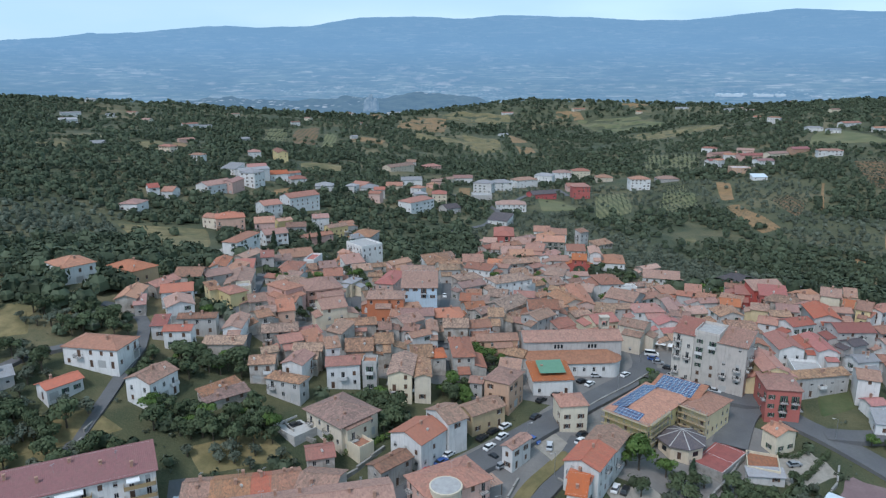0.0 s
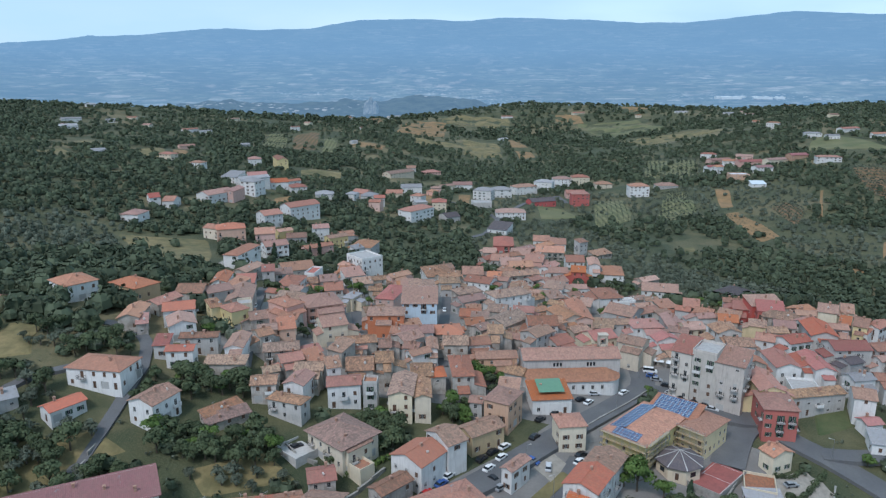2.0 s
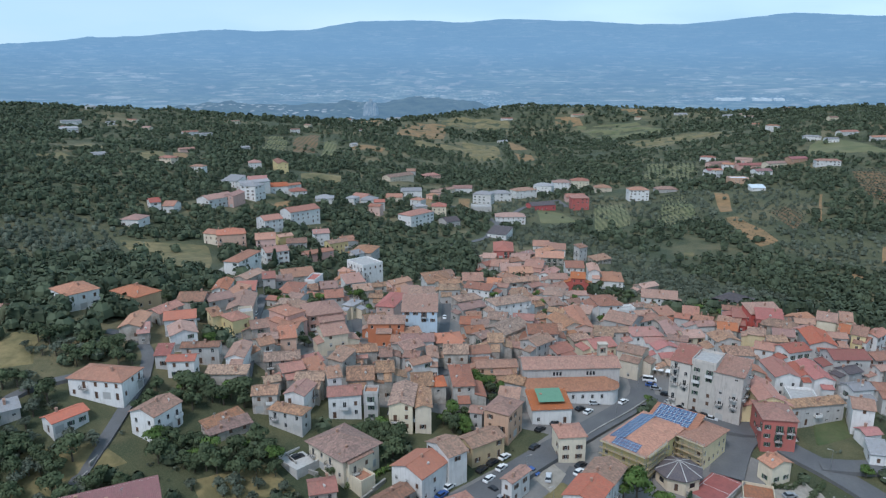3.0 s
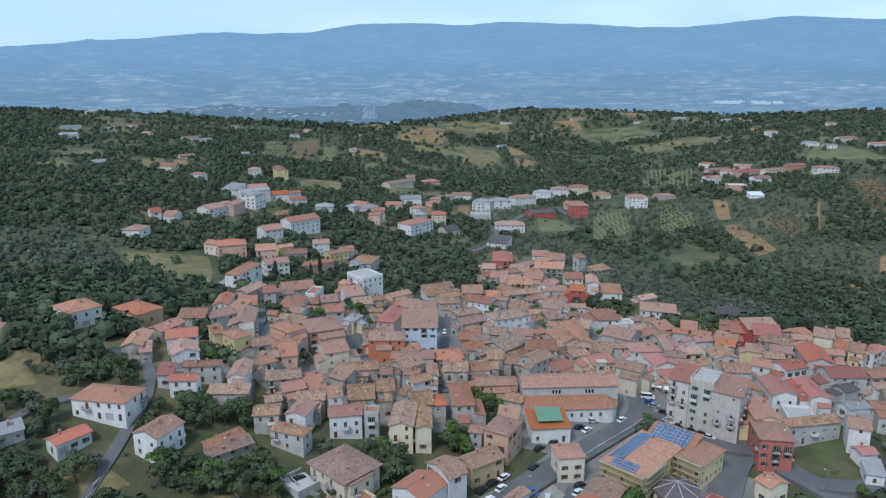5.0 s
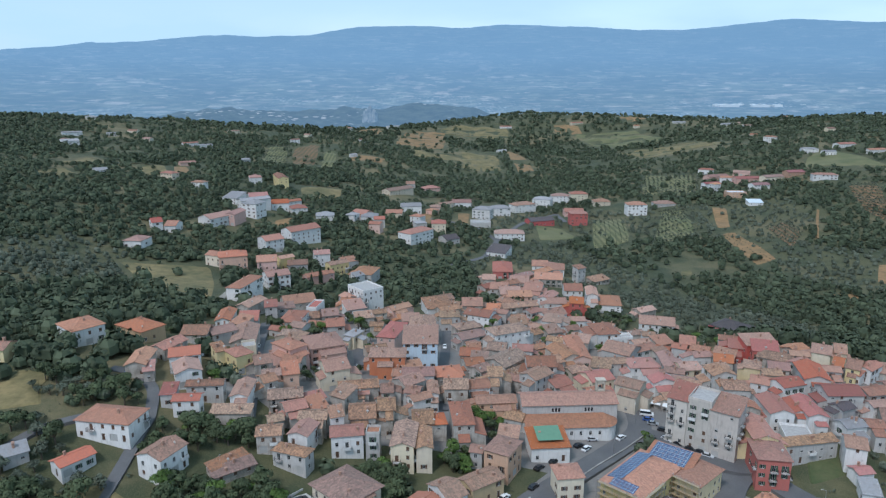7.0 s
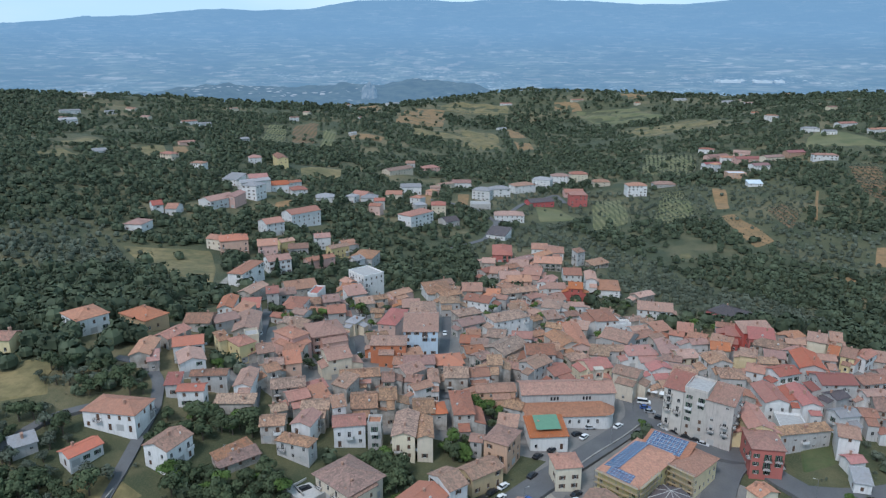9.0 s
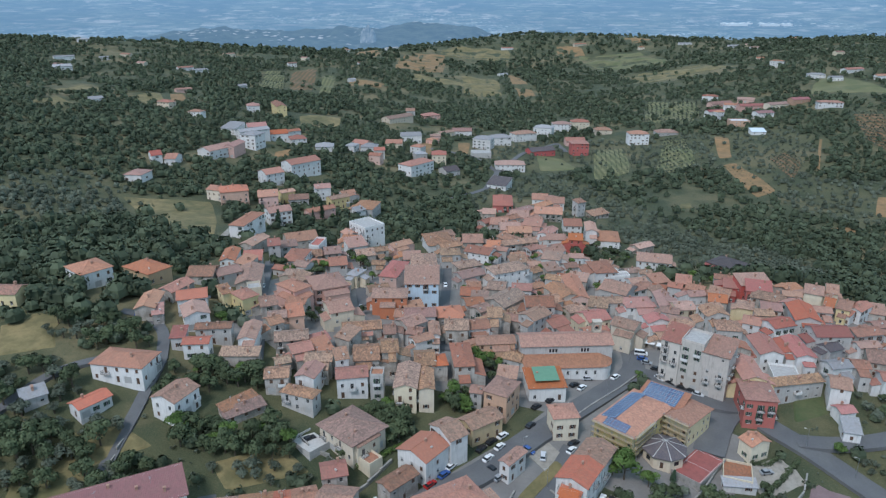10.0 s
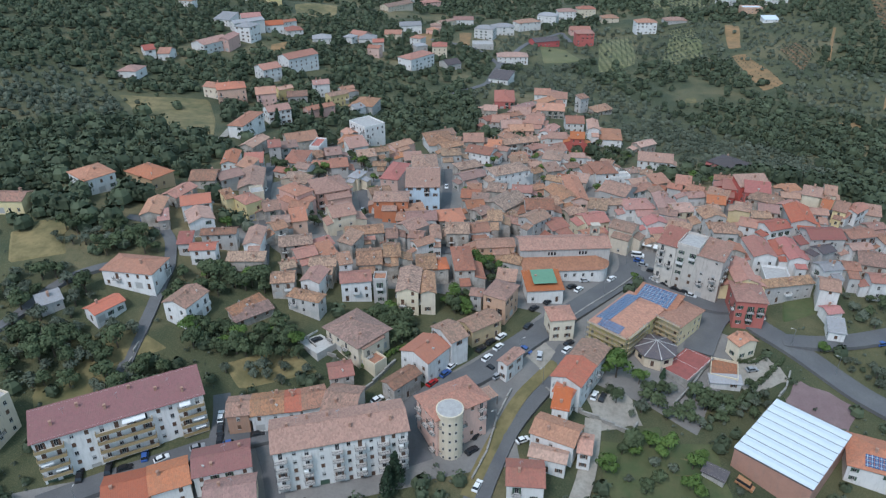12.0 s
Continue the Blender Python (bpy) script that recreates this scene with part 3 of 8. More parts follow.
def window_mesh(kind, w, h):
    f, c = 0.07, 0.03
    us = [-w / 2, -w / 2 + f, -c, c, w / 2 - f, w / 2]
    leaf = kind in ("green", "brown")
    if leaf:
        us = [-w - 0.02] + us + [w + 0.02]
    o = 1 if leaf else 0
    vs = [-0.09, 0, f, h * 0.5, h - f, h]
    cells = {}
    for i in range(len(us) - 1):
        for j in range(len(vs) - 1):
            k = i - o
            if j == 0:
                if 0 <= k < 5 and h < 2:
                    cells[i, j] = (-0.09, 3)
                continue
            if k < 0 or k > 4:
                cells[i, j] = (-0.05, 2)
            elif kind == "shut" or (kind == "roller" and j >= 3):
                cells[i, j] = (0.04, 2)
            elif k in (0, 2, 4) or j in (1, 4):
                cells[i, j] = (0.08, 0)
            else:
                cells[i, j] = (0.13, 1)
    sh = {"green": SHUT["green"], "brown": SHUT["brown"], "shut": SHUT["brown"]}.get(kind, SHUT["grey"])
    return relief(cells, us, vs).mesh("window", FRAME, GLASS, sh, SLAB)


WIN = {(k, w, h): window_mesh(k, w, h) for k in ("green", "brown", "roller", "shut", "bare") for w, h in ((1.0, 1.4), (1.1, 2.2))}


def door_mesh(w, h, mat):
    us = [-w / 2, -w / 2 + 0.09, -0.02, 0.02, w / 2 - 0.09, w / 2]
    vs = [0, 0.15, h * 0.45, h * 0.52, h - 0.2, h - 0.09, h]
    cells = {}
    for i in range(5):
        for j in range(6):
            edge = i in (0, 4) or j == 5
            cells[i, j] = (0.03, 1) if edge else ((0.11, 0) if i in (1, 3) and j in (1, 3) else (0.085, 0))
    return relief(cells, us, vs).mesh("door", mat, FRAME)


DOOR = {"door": door_mesh(1.2, 2.3, WOOD), "garage": door_mesh(2.6, 2.4, SHUT["grey"]), "green": door_mesh(2.6, 2.4, SHUT["green"]), "red": door_mesh(2.6, 2.4, WALL["red"])}
DOORSIZE = {"door": (1.2, 2.3), "garage": (2.6, 2.4), "green": (2.6, 2.4), "red": (2.6, 2.4)}


def slab_mesh(w, deep=1.15):
    s = Shape()
    s.box(-w / 2, w / 2, -deep, 0, -0.16, 0, 0)
    return s.mesh("balcony", SLAB)


def railing_mesh(w, rail="iron", deep=1.15):
    """Front and sides of a balcony railing as one connected piece."""
    mat = {"iron": IRON, "ochre": RAIL, "white": WALL["white"], "pink": WALL["salmon"]}[rail]
    s = Shape()
    for m, length in ((Matrix.Translation((0, -deep, 0)), w), (Matrix.Translation((-w / 2, -deep / 2, 0)) @ Matrix.Rotation(radians(90), 4, "Z"), deep), (Matrix.Translation((w / 2, -deep / 2, 0)) @ Matrix.Rotation(radians(90), 4, "Z"), deep)):
        us, cells = [-length / 2], {}
        if rail == "iron":
            n = max(2, int(length / 0.24))
            for k in range(n + 1):
                x = -length / 2 + 0.02 + (length - 0.04) * k / n
                us += [x - 0.018, x + 0.018]
            us = us[1:]
            vs = [0, 0.05, 0.94, 1.0]
            for i in range(len(us) - 1):
                for j in range(3):
                    if j != 1 or i % 2 == 0:
                        cells[i, j] = (0.0, 0)
            r = relief(cells, us, vs, 0.03)
        else:
            us = [-length / 2, length / 2]
            r = relief({(0, 0): (0.0, 0), (0, 1): (-0.03, 0)}, us, [0, 0.9, 1.0], 0.08)
        n0 = len(s.v)
        s.v.extend(tuple(m @ Vector(p)) for p in r.v)
        s.f.extend(tuple(n0 + k for k in f) for f in r.f)
        s.mi.extend(r.mi)
    return s.mesh("railing", mat)


SLABM = slab_mesh(2.4)
RAILM = {r: railing_mesh(2.4, r) for r in ("iron", "white")}


def chimney_mesh(h):
    s = Shape()
    s.box(-0.32, 0.32, -0.26, 0.26, -1.2, h, 0)
    s.box(-0.4, 0.4, -0.34, 0.34, h, h + 0.1, 0)
    for a in (-0.3, 0.18):
        for b in (-0.24, 0.12):
            s.box(a, a + 0.12, b, b + 0.12, h + 0.1, h + 0.32, 0)
    s.box(-0.42, 0.42, -0.36, 0.36, h + 0.32, h + 0.42, 0, None, 0.1)
    return s.mesh("chimney", CLAY)


CHIM = [chimney_mesh(h) for h in (0.7, 1.1)]


def antenna_mesh():
    s = Shape()
    s.tube(0, 0, -0.6, 2.4, 0.03, 0.025, 6)
    s.box(-0.6, 0.6, -0.02, 0.02, 2.1, 2.14)
    for k in range(5):
        s.box(-0.55 + k * 0.26, -0.52 + k * 0.26, -0.35, 0.35, 2.1, 2.13)
    return s.mesh("antenna", STEEL)


ANTENNA = antenna_mesh()


def dish_mesh():
    s = Shape()
    n = 10
    rings = []
    for r, z in ((0.0, 0.0), (0.25, 0.04), (0.45, 0.13)):
        rings.append([(r * math.cos(2 * math.pi * k / n), -0.35 + z * 1.0, 0.7 + r * math.sin(2 * math.pi * k / n)) for k in range(n)])
    for a, b in zip(rings, rings[1:]):
        for k in range(n):
            s.face((a[k], a[(k + 1) % n], b[(k + 1) % n], b[k]))
    s.tube(0, -0.3, -0.5, 0.7, 0.03, 0.03, 6)
    return s.mesh("satellite_dish", FRAME)


DISH = dish_mesh()


def holed_wall(s, m, length, z0, z1, holes, depth=0.2):
    """One wall from x=0 to length in the plane y=0 (outside is -y), with openings that go in by depth."""
    us = sorted({0.0, length, *[h[0] for h in holes], *[h[1] for h in holes]})
    vs = sorted({z0, z1, *[h[2] for h in holes], *[h[3] for h in holes]})
    P = lambda u, y, v: tuple(m @ Vector((u, y, v)))
    for a, b in zip(us, us[1:]):
        for c, d in zip(vs, vs[1:]):
            mu, mv = (a + b) / 2, (c + d) / 2
            if not any(h[0] < mu < h[1] and h[2] < mv < h[3] for h in holes):
                s.face((P(a, 0, c), P(b, 0, c), P(b, 0, d), P(a, 0, d)))
    for a, b, c, d in holes:
        s.face((P(a, 0, c), P(a, depth, c), P(a, depth, d), P(a, 0, d))[::-1])
        s.face((P(b, 0, c), P(b, depth, c), P(b, depth, d), P(b, 0, d)))
        s.face((P(a, 0, d), P(b, 0, d), P(b, depth, d), P(a, depth, d))[::-1])
        s.face((P(a, 0, c), P(b, 0, c), P(b, depth, c), P(a, depth, c)))


def slope(s, m, x0, x1, y0, z0, y1, z1, xin0=0.0, xin1=0.0, step=0.42, mi=0, lap=0.035, thick=0.16):
    """A roof slope from eaves (y0, z0) to ridge (y1, z1), with raised rows of tiles running up it; hips cut the upper corners."""
    L = x1 - x0
    n = max(2, int(L / step))
    run = math.hypot(y1 - y0, z1 - z0)
    ny, nz = -(z1 - z0) / run, (y1 - y0) / run
    if y1 < y0:
        ny, nz = (z1 - z0) / run, -(y1 - y0) / run
    P = lambda x, y, z: tuple(m @ Vector((x, y, z)))

    def top(x):
        k = 1.0
        if xin0 and x < x0 + xin0:
            k = (x - x0) / xin0
        if xin1 and x > x1 - xin1:
            k = min(k, (x1 - x) / xin1)
        return k

    prev = None
    cols = []
    for i in range(n):
        a, b = x0 + L * i / n, x0 + L * (i + 1) / n
        cols += [(a, 0.0), (a + (b - a) * 0.30, lap), (a + (b - a) * 0.70, lap)]
    cols.append((x1, 0.0))
    flip = y1 < y0
    for x, up in cols:
        k = top(x)
        cur = (P(x, y0 + ny * up, z0 + nz * up), P(x, y0 + (y1 - y0) * k + ny * up, z0 + (z1 - z0) * k + nz * up), P(x, y0, z0 - thick))
        if prev:
            q = (prev[0], cur[0], cur[1], prev[1])
            e = (prev[2], cur[2], cur[0], prev[0])
            s.face(q[::-1] if flip else q, mi)
            s.face(e[::-1] if flip else e, mi)
        prev = cur


def roof_shape(L, W, eave, kind, pitch, over, mats, fine=True, annexes=()):
    s = Shape()
    for m, w, d, h in annexes:
        slope(s, m, -0.25, w + 0.25, -d - 0.3, h - 0.05, -0.02, h + 0.3 * d)
        for x in (-0.25, w + 0.25):
            s.face([tuple(m @ Vector(p)) for p in ((x, -d - 0.3, h - 0.2), (x, -d - 0.3, h - 0.05), (x, -0.02, h + 0.3 * d), (x, -0.02, h + 0.3 * d - 0.15))])
    rise = pitch * (W / 2 + over)
    base = eave - pitch * over
    X, Y = L / 2 + over, W / 2 + over
    I = Matrix.Identity(4)
    st = 0.42 if fine else 1.3
    if kind == "shed":
        full = pitch * 2 * Y
        slope(s, I, -X, X, -Y, base, Y, base + full * 0.7, step=st)
        s.face([(-X, -Y, base - 0.16), (-X, Y, base + full * 0.7 - 0.16), (X, Y, base + full * 0.7 - 0.16), (X, -Y, base - 0.16)])
        for x in (-X, X):
            s.face([(x, -Y, base - 0.16), (x, -Y, base), (x, Y, base + full * 0.7), (x, Y, base + full * 0.7 - 0.16)])
        s.face([(-X, Y, base + full * 0.7), (X, Y, base + full * 0.7), (X, Y, base + full * 0.7 - 0.16), (-X, Y, base + full * 0.7 - 0.16)])
    elif kind == "gable":
        slope(s, I, -X, X, -Y, base, 0, base + rise, step=st)
        slope(s, I, -X, X, Y, base, 0, base + rise, step=st)
        s.face([(-X, -Y, base - 0.16), (-X, 0, base + rise - 0.16), (X, 0, base + rise - 0.16), (X, -Y, base - 0.16)])
        s.face([(-X, Y, base - 0.16), (X, Y, base - 0.16), (X, 0, base + rise - 0.16), (-X, 0, base + rise - 0.16)])
        for x in (-X, X):
            s.face([(x, -Y, base - 0.16), (x, -Y, base), (x, 0, base + rise), (x, 0, base + rise - 0.16)])
            s.face([(x, Y, base - 0.16), (x, Y, base), (x, 0, base + rise), (x, 0, base + rise - 0.16)])
        n = max(2, int(2 * X / 0.45))
        for i in range(n):
            a = -X + 2 * X * i / n
            b = a + 2 * X / n
            s.box(a, b - 0.03, -0.14, 0.14, base + rise - 0.03, base + rise + 0.09 - (0.02 if i % 2 else 0), 0)
    elif kind == "hip":
        c = min(Y, X * 0.98)
        slope(s, I, -X, X, -Y, base, 0, base + rise, c, c, st)
        slope(s, I, -X, X, Y, base, 0, base + rise, c, c, st)
        for sign in (1, -1):
            M = Matrix.Rotation(radians(90 * sign), 4, "Z")
            slope(s, M, -Y, Y, -X, base, -X + c, base + rise, Y, Y, st)
        s.face([(-X, -Y, base - 0.16), (-X, Y, base - 0.16), (X, Y, base - 0.16), (X, -Y, base - 0.16)])
        s.box(-X + c, X - c, -0.14, 0.14, base + rise - 0.03, base + rise + 0.08, 0)
        for sx in (-1, 1):
            for sy in (-1, 1):
                a, b = Vector((sx * X, sy * Y, base + 0.05)), Vector((sx * (X - c), 0, base + rise + 0.05))
                d = b - a
                side = Vector((-d.y, d.x, 0)).normalized() * 0.13
                up = Vector((0, 0, 0.09))
                s.face([a - side, b - side, b + up, a + up])
                s.face([a + side, a + up, b + up, b + side])
    else:
        s.box(-L / 2 + 0.02, L / 2 - 0.02, -W / 2 + 0.02, W / 2 - 0.02, eave - 0.2, eave + 0.02, 0)
        for a, b, c2, d in ((-L / 2, L / 2, -W / 2, -W / 2 + 0.2), (-L / 2, L / 2, W / 2 - 0.2, W / 2), (-L / 2, -L / 2 + 0.2, -W / 2 + 0.2, W / 2 - 0.2), (L / 2 - 0.2, L / 2, -W / 2 + 0.2, W / 2 - 0.2)):
            s.box(a, b, c2, d, eave + 0.004, eave + 0.85, 1)
    return s.mesh("roof", *mats)


FOOTPRINTS = []


def house(x, y, turn, L, W, storeys, kind="gable", wall="old", roof="terracotta", label="", category="house", group="houses of the village",
          pitch=0.36, over=0.45, seed=None, balconies=0.25, density=1.0, base=None, shutters=None, shop=0.35, extras=True, storey=3.0, name="house"):
    """A house: plastered walls with real window openings, a tiled roof, windows, doors, balconies and chimneys."""
    rng = random.Random(int(abs(x) * 31 + abs(y) * 17) if seed is None else seed)
    corners = []
    for a in (-L / 2, 0, L / 2):
        for b in (-W / 2, W / 2):
            c, d = math.cos(radians(turn)), math.sin(radians(turn))
            corners.append(ground_z(x + a * c - b * d, y + a * d + b * c))
    z = base if base is not None else ground_z(x, y)
    low = min(min(corners), z) - z - 0.5
    eave = storeys * storey + 0.3
    FOOTPRINTS.append((x, y, max(L, W) * 0.62))
    tone = {"old": "weathered stone", "grey": "grey plastered", "tan": "tan plastered", "brick": "brown brick"}.get(wall, wall)
    rooftone = {"old": "mottled old tile", "bright": "new bright orange tile", "dark": "dark", "concrete": "flat terrace", "white": "white metal", "grey": "grey", "rose": "faded rose tile",
                "terracotta": "terracotta tile"}.get(roof, roof + " tile")
    floors = {1: "one-storey", 2: "two-storey", 3: "three-storey", 4: "four-storey", 5: "five-storey", 6: "six-storey"}.get(round(storeys), "tall")
    far = math.hypot(x, y) > 520
    root = thing(name, pose(x, y, z, 0, 0, turn), label or f"{floors} {tone} {category if category in ('cottage', 'villa') else 'house'} with a {rooftone} {kind if kind != 'flat' else ''} roof".replace("  ", " "), category, group)
    s = Shape()
    wins, doors, balcs = [], [], []
    style = shutters or rng.choice(("green", "brown", "roller", "shut", "bare", "bare", "roller"))
    sides = ((0, L, W / 2), (180, L, W / 2), (90, W, L / 2), (-90, W, L / 2))
    for ang, length, off in sides:
        R = Matrix.Rotation(radians(ang), 4, "Z") @ Matrix.Translation((-length / 2, -off, 0))
        holes = []
        facing = math.cos(radians(turn + ang))          # 1: this wall looks towards the viewer's side of the village
        n = max(1, int(length / (3.3 if not far else 4.2) * density))
        nf = max(1, int(storeys + 0.2))
        for f in range(nf):
            zf = f * storey
            for k in range(n):
                u = length * (k + 0.5) / n + rng.uniform(-0.2, 0.2)
                if u < 1.0 or u > length - 1.0:
                    continue
                if f == 0 and rng.random() < shop * (0.75 if facing > 0.3 else 0.3 if facing > -0.3 else 0) and length > 5 and n < 12:
                    what = rng.choice(("door", "door", "garage")) if length / n > 2.9 else "door"
                    w, h = DOORSIZE[what]
                    if u - w / 2 < 0.3 or u + w / 2 > length - 0.3:
                        continue
                    holes.append((u - w / 2, u + w / 2, 0.05, 0.05 + h))
                    doors.append((what, R @ Matrix.Translation((u, 0, 0.05))))
                    continue
                if rng.random() < ((0.25 if not far else 0.35) if facing > 0.3 else (0.6 if not far else 0.9) if facing > -0.3 else 0.97):
                    continue
                if f > 0 and rng.random() < balconies * (0.7 if facing > -0.3 else 0) and not far and length / n > 2.6:
                    w, h = 1.1, 2.2
                    holes.append((u - w / 2, u + w / 2, zf + 0.12, zf + 0.12 + h))
                    wins.append(((style, w, h), R @ Matrix.Translation((u, 0, zf + 0.12))))
                    balcs.append(R @ Matrix.Translation((u, 0, zf + 0.11)))
                    continue
                w, h = 1.0, 1.4
                holes.append((u - w / 2, u + w / 2, zf + 1.0, zf + 1.0 + h))
                kindw = style if rng.random() < 0.8 else "shut"
                wins.append(((kindw, w, h), R @ Matrix.Translation((u, 0, zf + 1.0))))
        holed_wall(s, R, length, low, eave, [h for h in holes if h[3] < eave - 0.1])
    if kind == "gable":
        for sx in (-1, 1):
            q = [(sx * L / 2, -W / 2, eave), (sx * L / 2, W / 2, eave), (sx * L / 2, 0, eave + pitch * W / 2)]
            s.face(q if sx > 0 else q[::-1])
    elif kind == "shed":
        up = pitch * W * 0.7
        s.face([(-L / 2, W / 2, eave), (L / 2, W / 2, eave), (L / 2, W / 2, eave + up), (-L / 2, W / 2, eave + up)][::-1])
        for sx in (-1, 1):
            s.face([(sx * L / 2, -W / 2, eave), (sx * L / 2, W / 2, eave), (sx * L / 2, W / 2, eave + up)])
    annexes = []
    if extras and not far and kind in ("gable", "hip") and L < 20 and y > 212 and x > -72:
        for ang, length, off in rng.sample(sides, 3)[:rng.choice((1, 2, 2, 3))]:
            w, d, h = rng.uniform(0.4, 0.75) * length, rng.uniform(2.2, 4.6), eave * rng.uniform(0.45, 0.8)
            u = rng.uniform(0, length - w)
            m = Matrix.Rotation(radians(ang), 4, "Z") @ Matrix.Translation((u - length / 2, -off, 0))
            hs = [(w / 2 - 0.5, w / 2 + 0.5, 1.0, 2.4)] if h > 2.8 else []
            holed_wall(s, m @ Matrix.Translation((0, -d, 0)), w, low - 1.2, h, hs)
            for x0 in (0, w):
                q = [tuple(m @ Vector(p)) for p in ((x0, -d, low - 1.2), (x0, 0, low - 1.2), (x0, 0, h + 0.3 * d - 0.1), (x0, -d, h - 0.1))]
                s.face(q)
            if hs:
                wins.append(((style, 1.0, 1.4), m @ Matrix.Translation((w / 2, -d, 1.0))))
            annexes.append((m, w, d, h))
    part("wall", s.mesh("wall", WALL[wall]), root)
    mats = (ROOF[roof],) if kind != "flat" else (ROOF[roof], WALL[wall])
    top = part("roof", roof_shape(L, W, eave, kind, pitch, over, mats, not far, annexes), root)
    for key, m in wins:
        if m.translation.z + key[2] < eave - 0.1:
            part("window", WIN[key], root, at=m)
    for key, m in doors:
        part("door", DOOR[key], root, at=m)
    rail = "white" if rng.random() < 0.25 else "iron"
    for m in balcs:
        if m.translation.z + 2.2 < eave:
            part("railing", RAILM[rail], part("balcony", SLABM, root, at=m))
    if extras and kind != "flat":
        for _ in range(rng.choice((1, 1, 1, 2)) if not far else 0):
            a, b = rng.uniform(-0.35, 0.35) * L, rng.uniform(-0.3, 0.3) * W
            zz = eave + (pitch * (W / 2 - abs(b)) if kind != "shed" else pitch * 0.7 * (b + W / 2))
            if kind == "hip":
                zz = eave + pitch * min(W / 2 - abs(b), max(0.2, L / 2 - abs(a)))
            part("chimney", rng.choice(CHIM), top, at=pose(a, b, zz))
        if not far and rng.random() < 0.3:
            part("antenna", ANTENNA, top, at=pose(rng.uniform(-0.3, 0.3) * L, 0.1, eave + pitch * W / 2 if kind != "shed" else eave + pitch * W * 0.35, 0, 0, rng.uniform(0, 180)))
        if not far and rng.random() < 0.25:
            part("satellite_dish", DISH, top, at=pose(rng.uniform(-0.4, 0.4) * L, -W * 0.3, eave + pitch * W * 0.2, 0, 0, rng.uniform(-40, 40) - turn))
    return root



def join_house(a, *others):
    """Makes the parts of other wings parts of house a."""
    for b in others:
        m = a.matrix_world.inverted() @ b.matrix_world
        for c in list(b.children):
            k = c.matrix_basis.copy()
            c.parent = a
            c.matrix_parent_inverse = Matrix.Identity(4)
            c.matrix_basis = m @ k
        bpy.data.objects.remove(b)
    return a


# ---- the houses ----
house(38.7, 165.6, 57, 11.5, 9.4, 3, "gable", "white", "red")
house(45.2, 175.2, 57, 10.6, 9.2, 2.7, "gable", "white", "brown")
house(35.3, 159.7, -30, 5.7, 4.0, 2.3, "shed", "white", "bright")
house(30.9, 145.0, -27, 12.5, 9.0, 2.2, "gable", "white", "salmon")
house(38.5, 141.2, -16, 3.5, 7.5, 2, "gable", "white", "salmon")
house(27.8, 138.1, -18, 10.0, 4.7, 1.6, "gable", "white", "salmon")
house(20.5, 130.3, -5, 9.6, 9.0, 2, "gable", "white", "red")
house(20.1, 172.6, 49, 8.7, 3.4, 2.2, "gable", "white", "brown")
house(90.7, 177.7, -20, 8.5, 9.3, 0.6, "flat", "cream", "terracotta", label="low tiled terrace with a cream parapet wall", category="terrace", extras=False, shop=0, name="terrace")
house(89.4, 172.8, -6, 9.6, 3.1, 0.8, "shed", "white", "grey", label="low carport with a grey sloping roof", category="carport", extras=False, shop=0, name="carport")
house(134.5, 194.8, -16, 5.1, 6.7, 1.2, "shed", "white", "grey", extras=False)
house(74.9, 137.8, -38, 6.1, 3.0, 0.7, "shed", "grey", "dark", label="low dark metal storage shed on the grass", category="shed", extras=False, shop=0, name="shed")
house(-218.3, 486.4, 83, 15.1, 13.4, 1.6, "hip", "white", "rose", category="villa", group="villas of the hamlet", name="villa")
house(-221.7, 529.3, 32, 7.6, 13.6, 2, "gable", "white", "red", category="villa", group="villas of the hamlet", name="villa")
house(-209.2, 532.0, 0, 8.6, 15.1, 1.6, "gable", "white", "rose", category="villa", group="villas of the hamlet", name="villa")
house(-187.0, 568.7, 57, 25.9, 15.1, 2.2, "gable", "white", "rose", category="villa", group="villas of the hamlet", name="villa")
house(-175.8, 581.0, 82, 23.2, 9.7, 3, "gable", "pink", "rose", category="villa", group="villas of the hamlet", name="villa")
house(-197.0, 654.7, -22, 16.6, 15.1, 2, "shed", "white", "grey", category="villa", group="villas of the hamlet", name="villa")
house(-167.5, 611.8, 69, 15.1, 15.1, 4, "hip", "white", "grey")
house(-177.5, 664.8, 22, 17.5, 15.1, 3, "gable", "white", "red", category="villa", group="villas of the hamlet", name="villa")
house(-212.7, 791.7, -70, 15.1, 13.3, 2.5, "hip", "white", "rose", category="villa", group="villas of the hamlet", name="villa")
house(-185.9, 801.1, -68, 40.0, 11.0, 4, "gable", "yellow", "brown")
house(-155.0, 654.9, 22, 15.9, 15.1, 2.5, "gable", "white", "orange", category="villa", group="villas of the hamlet", name="villa")
house(-135.9, 649.0, -67, 15.1, 14.4, 2, "hip", "white", "red", category="villa", group="villas of the hamlet", name="villa")
house(-109.0, 638.1, 9, 16.5, 15.1, 1.3, "hip", "white", "grey", category="villa", group="villas of the hamlet", name="villa")
house(-129.8, 513.5, 39, 14.5, 14.7, 3, "gable", "white", "orange", category="villa", group="villas of the hamlet", name="villa")
house(-113.5, 547.2, 44, 27.1, 15.1, 3.5, "gable", "white", "orange")
house(-154.7, 464.9, -21, 12.2, 10.7, 2.5, "gable", "cream", "rose", category="villa", group="villas of the hamlet", name="villa")
house(-141.4, 455.2, 19, 18.1, 14.9, 3.5, "hip", "salmon", "orange")
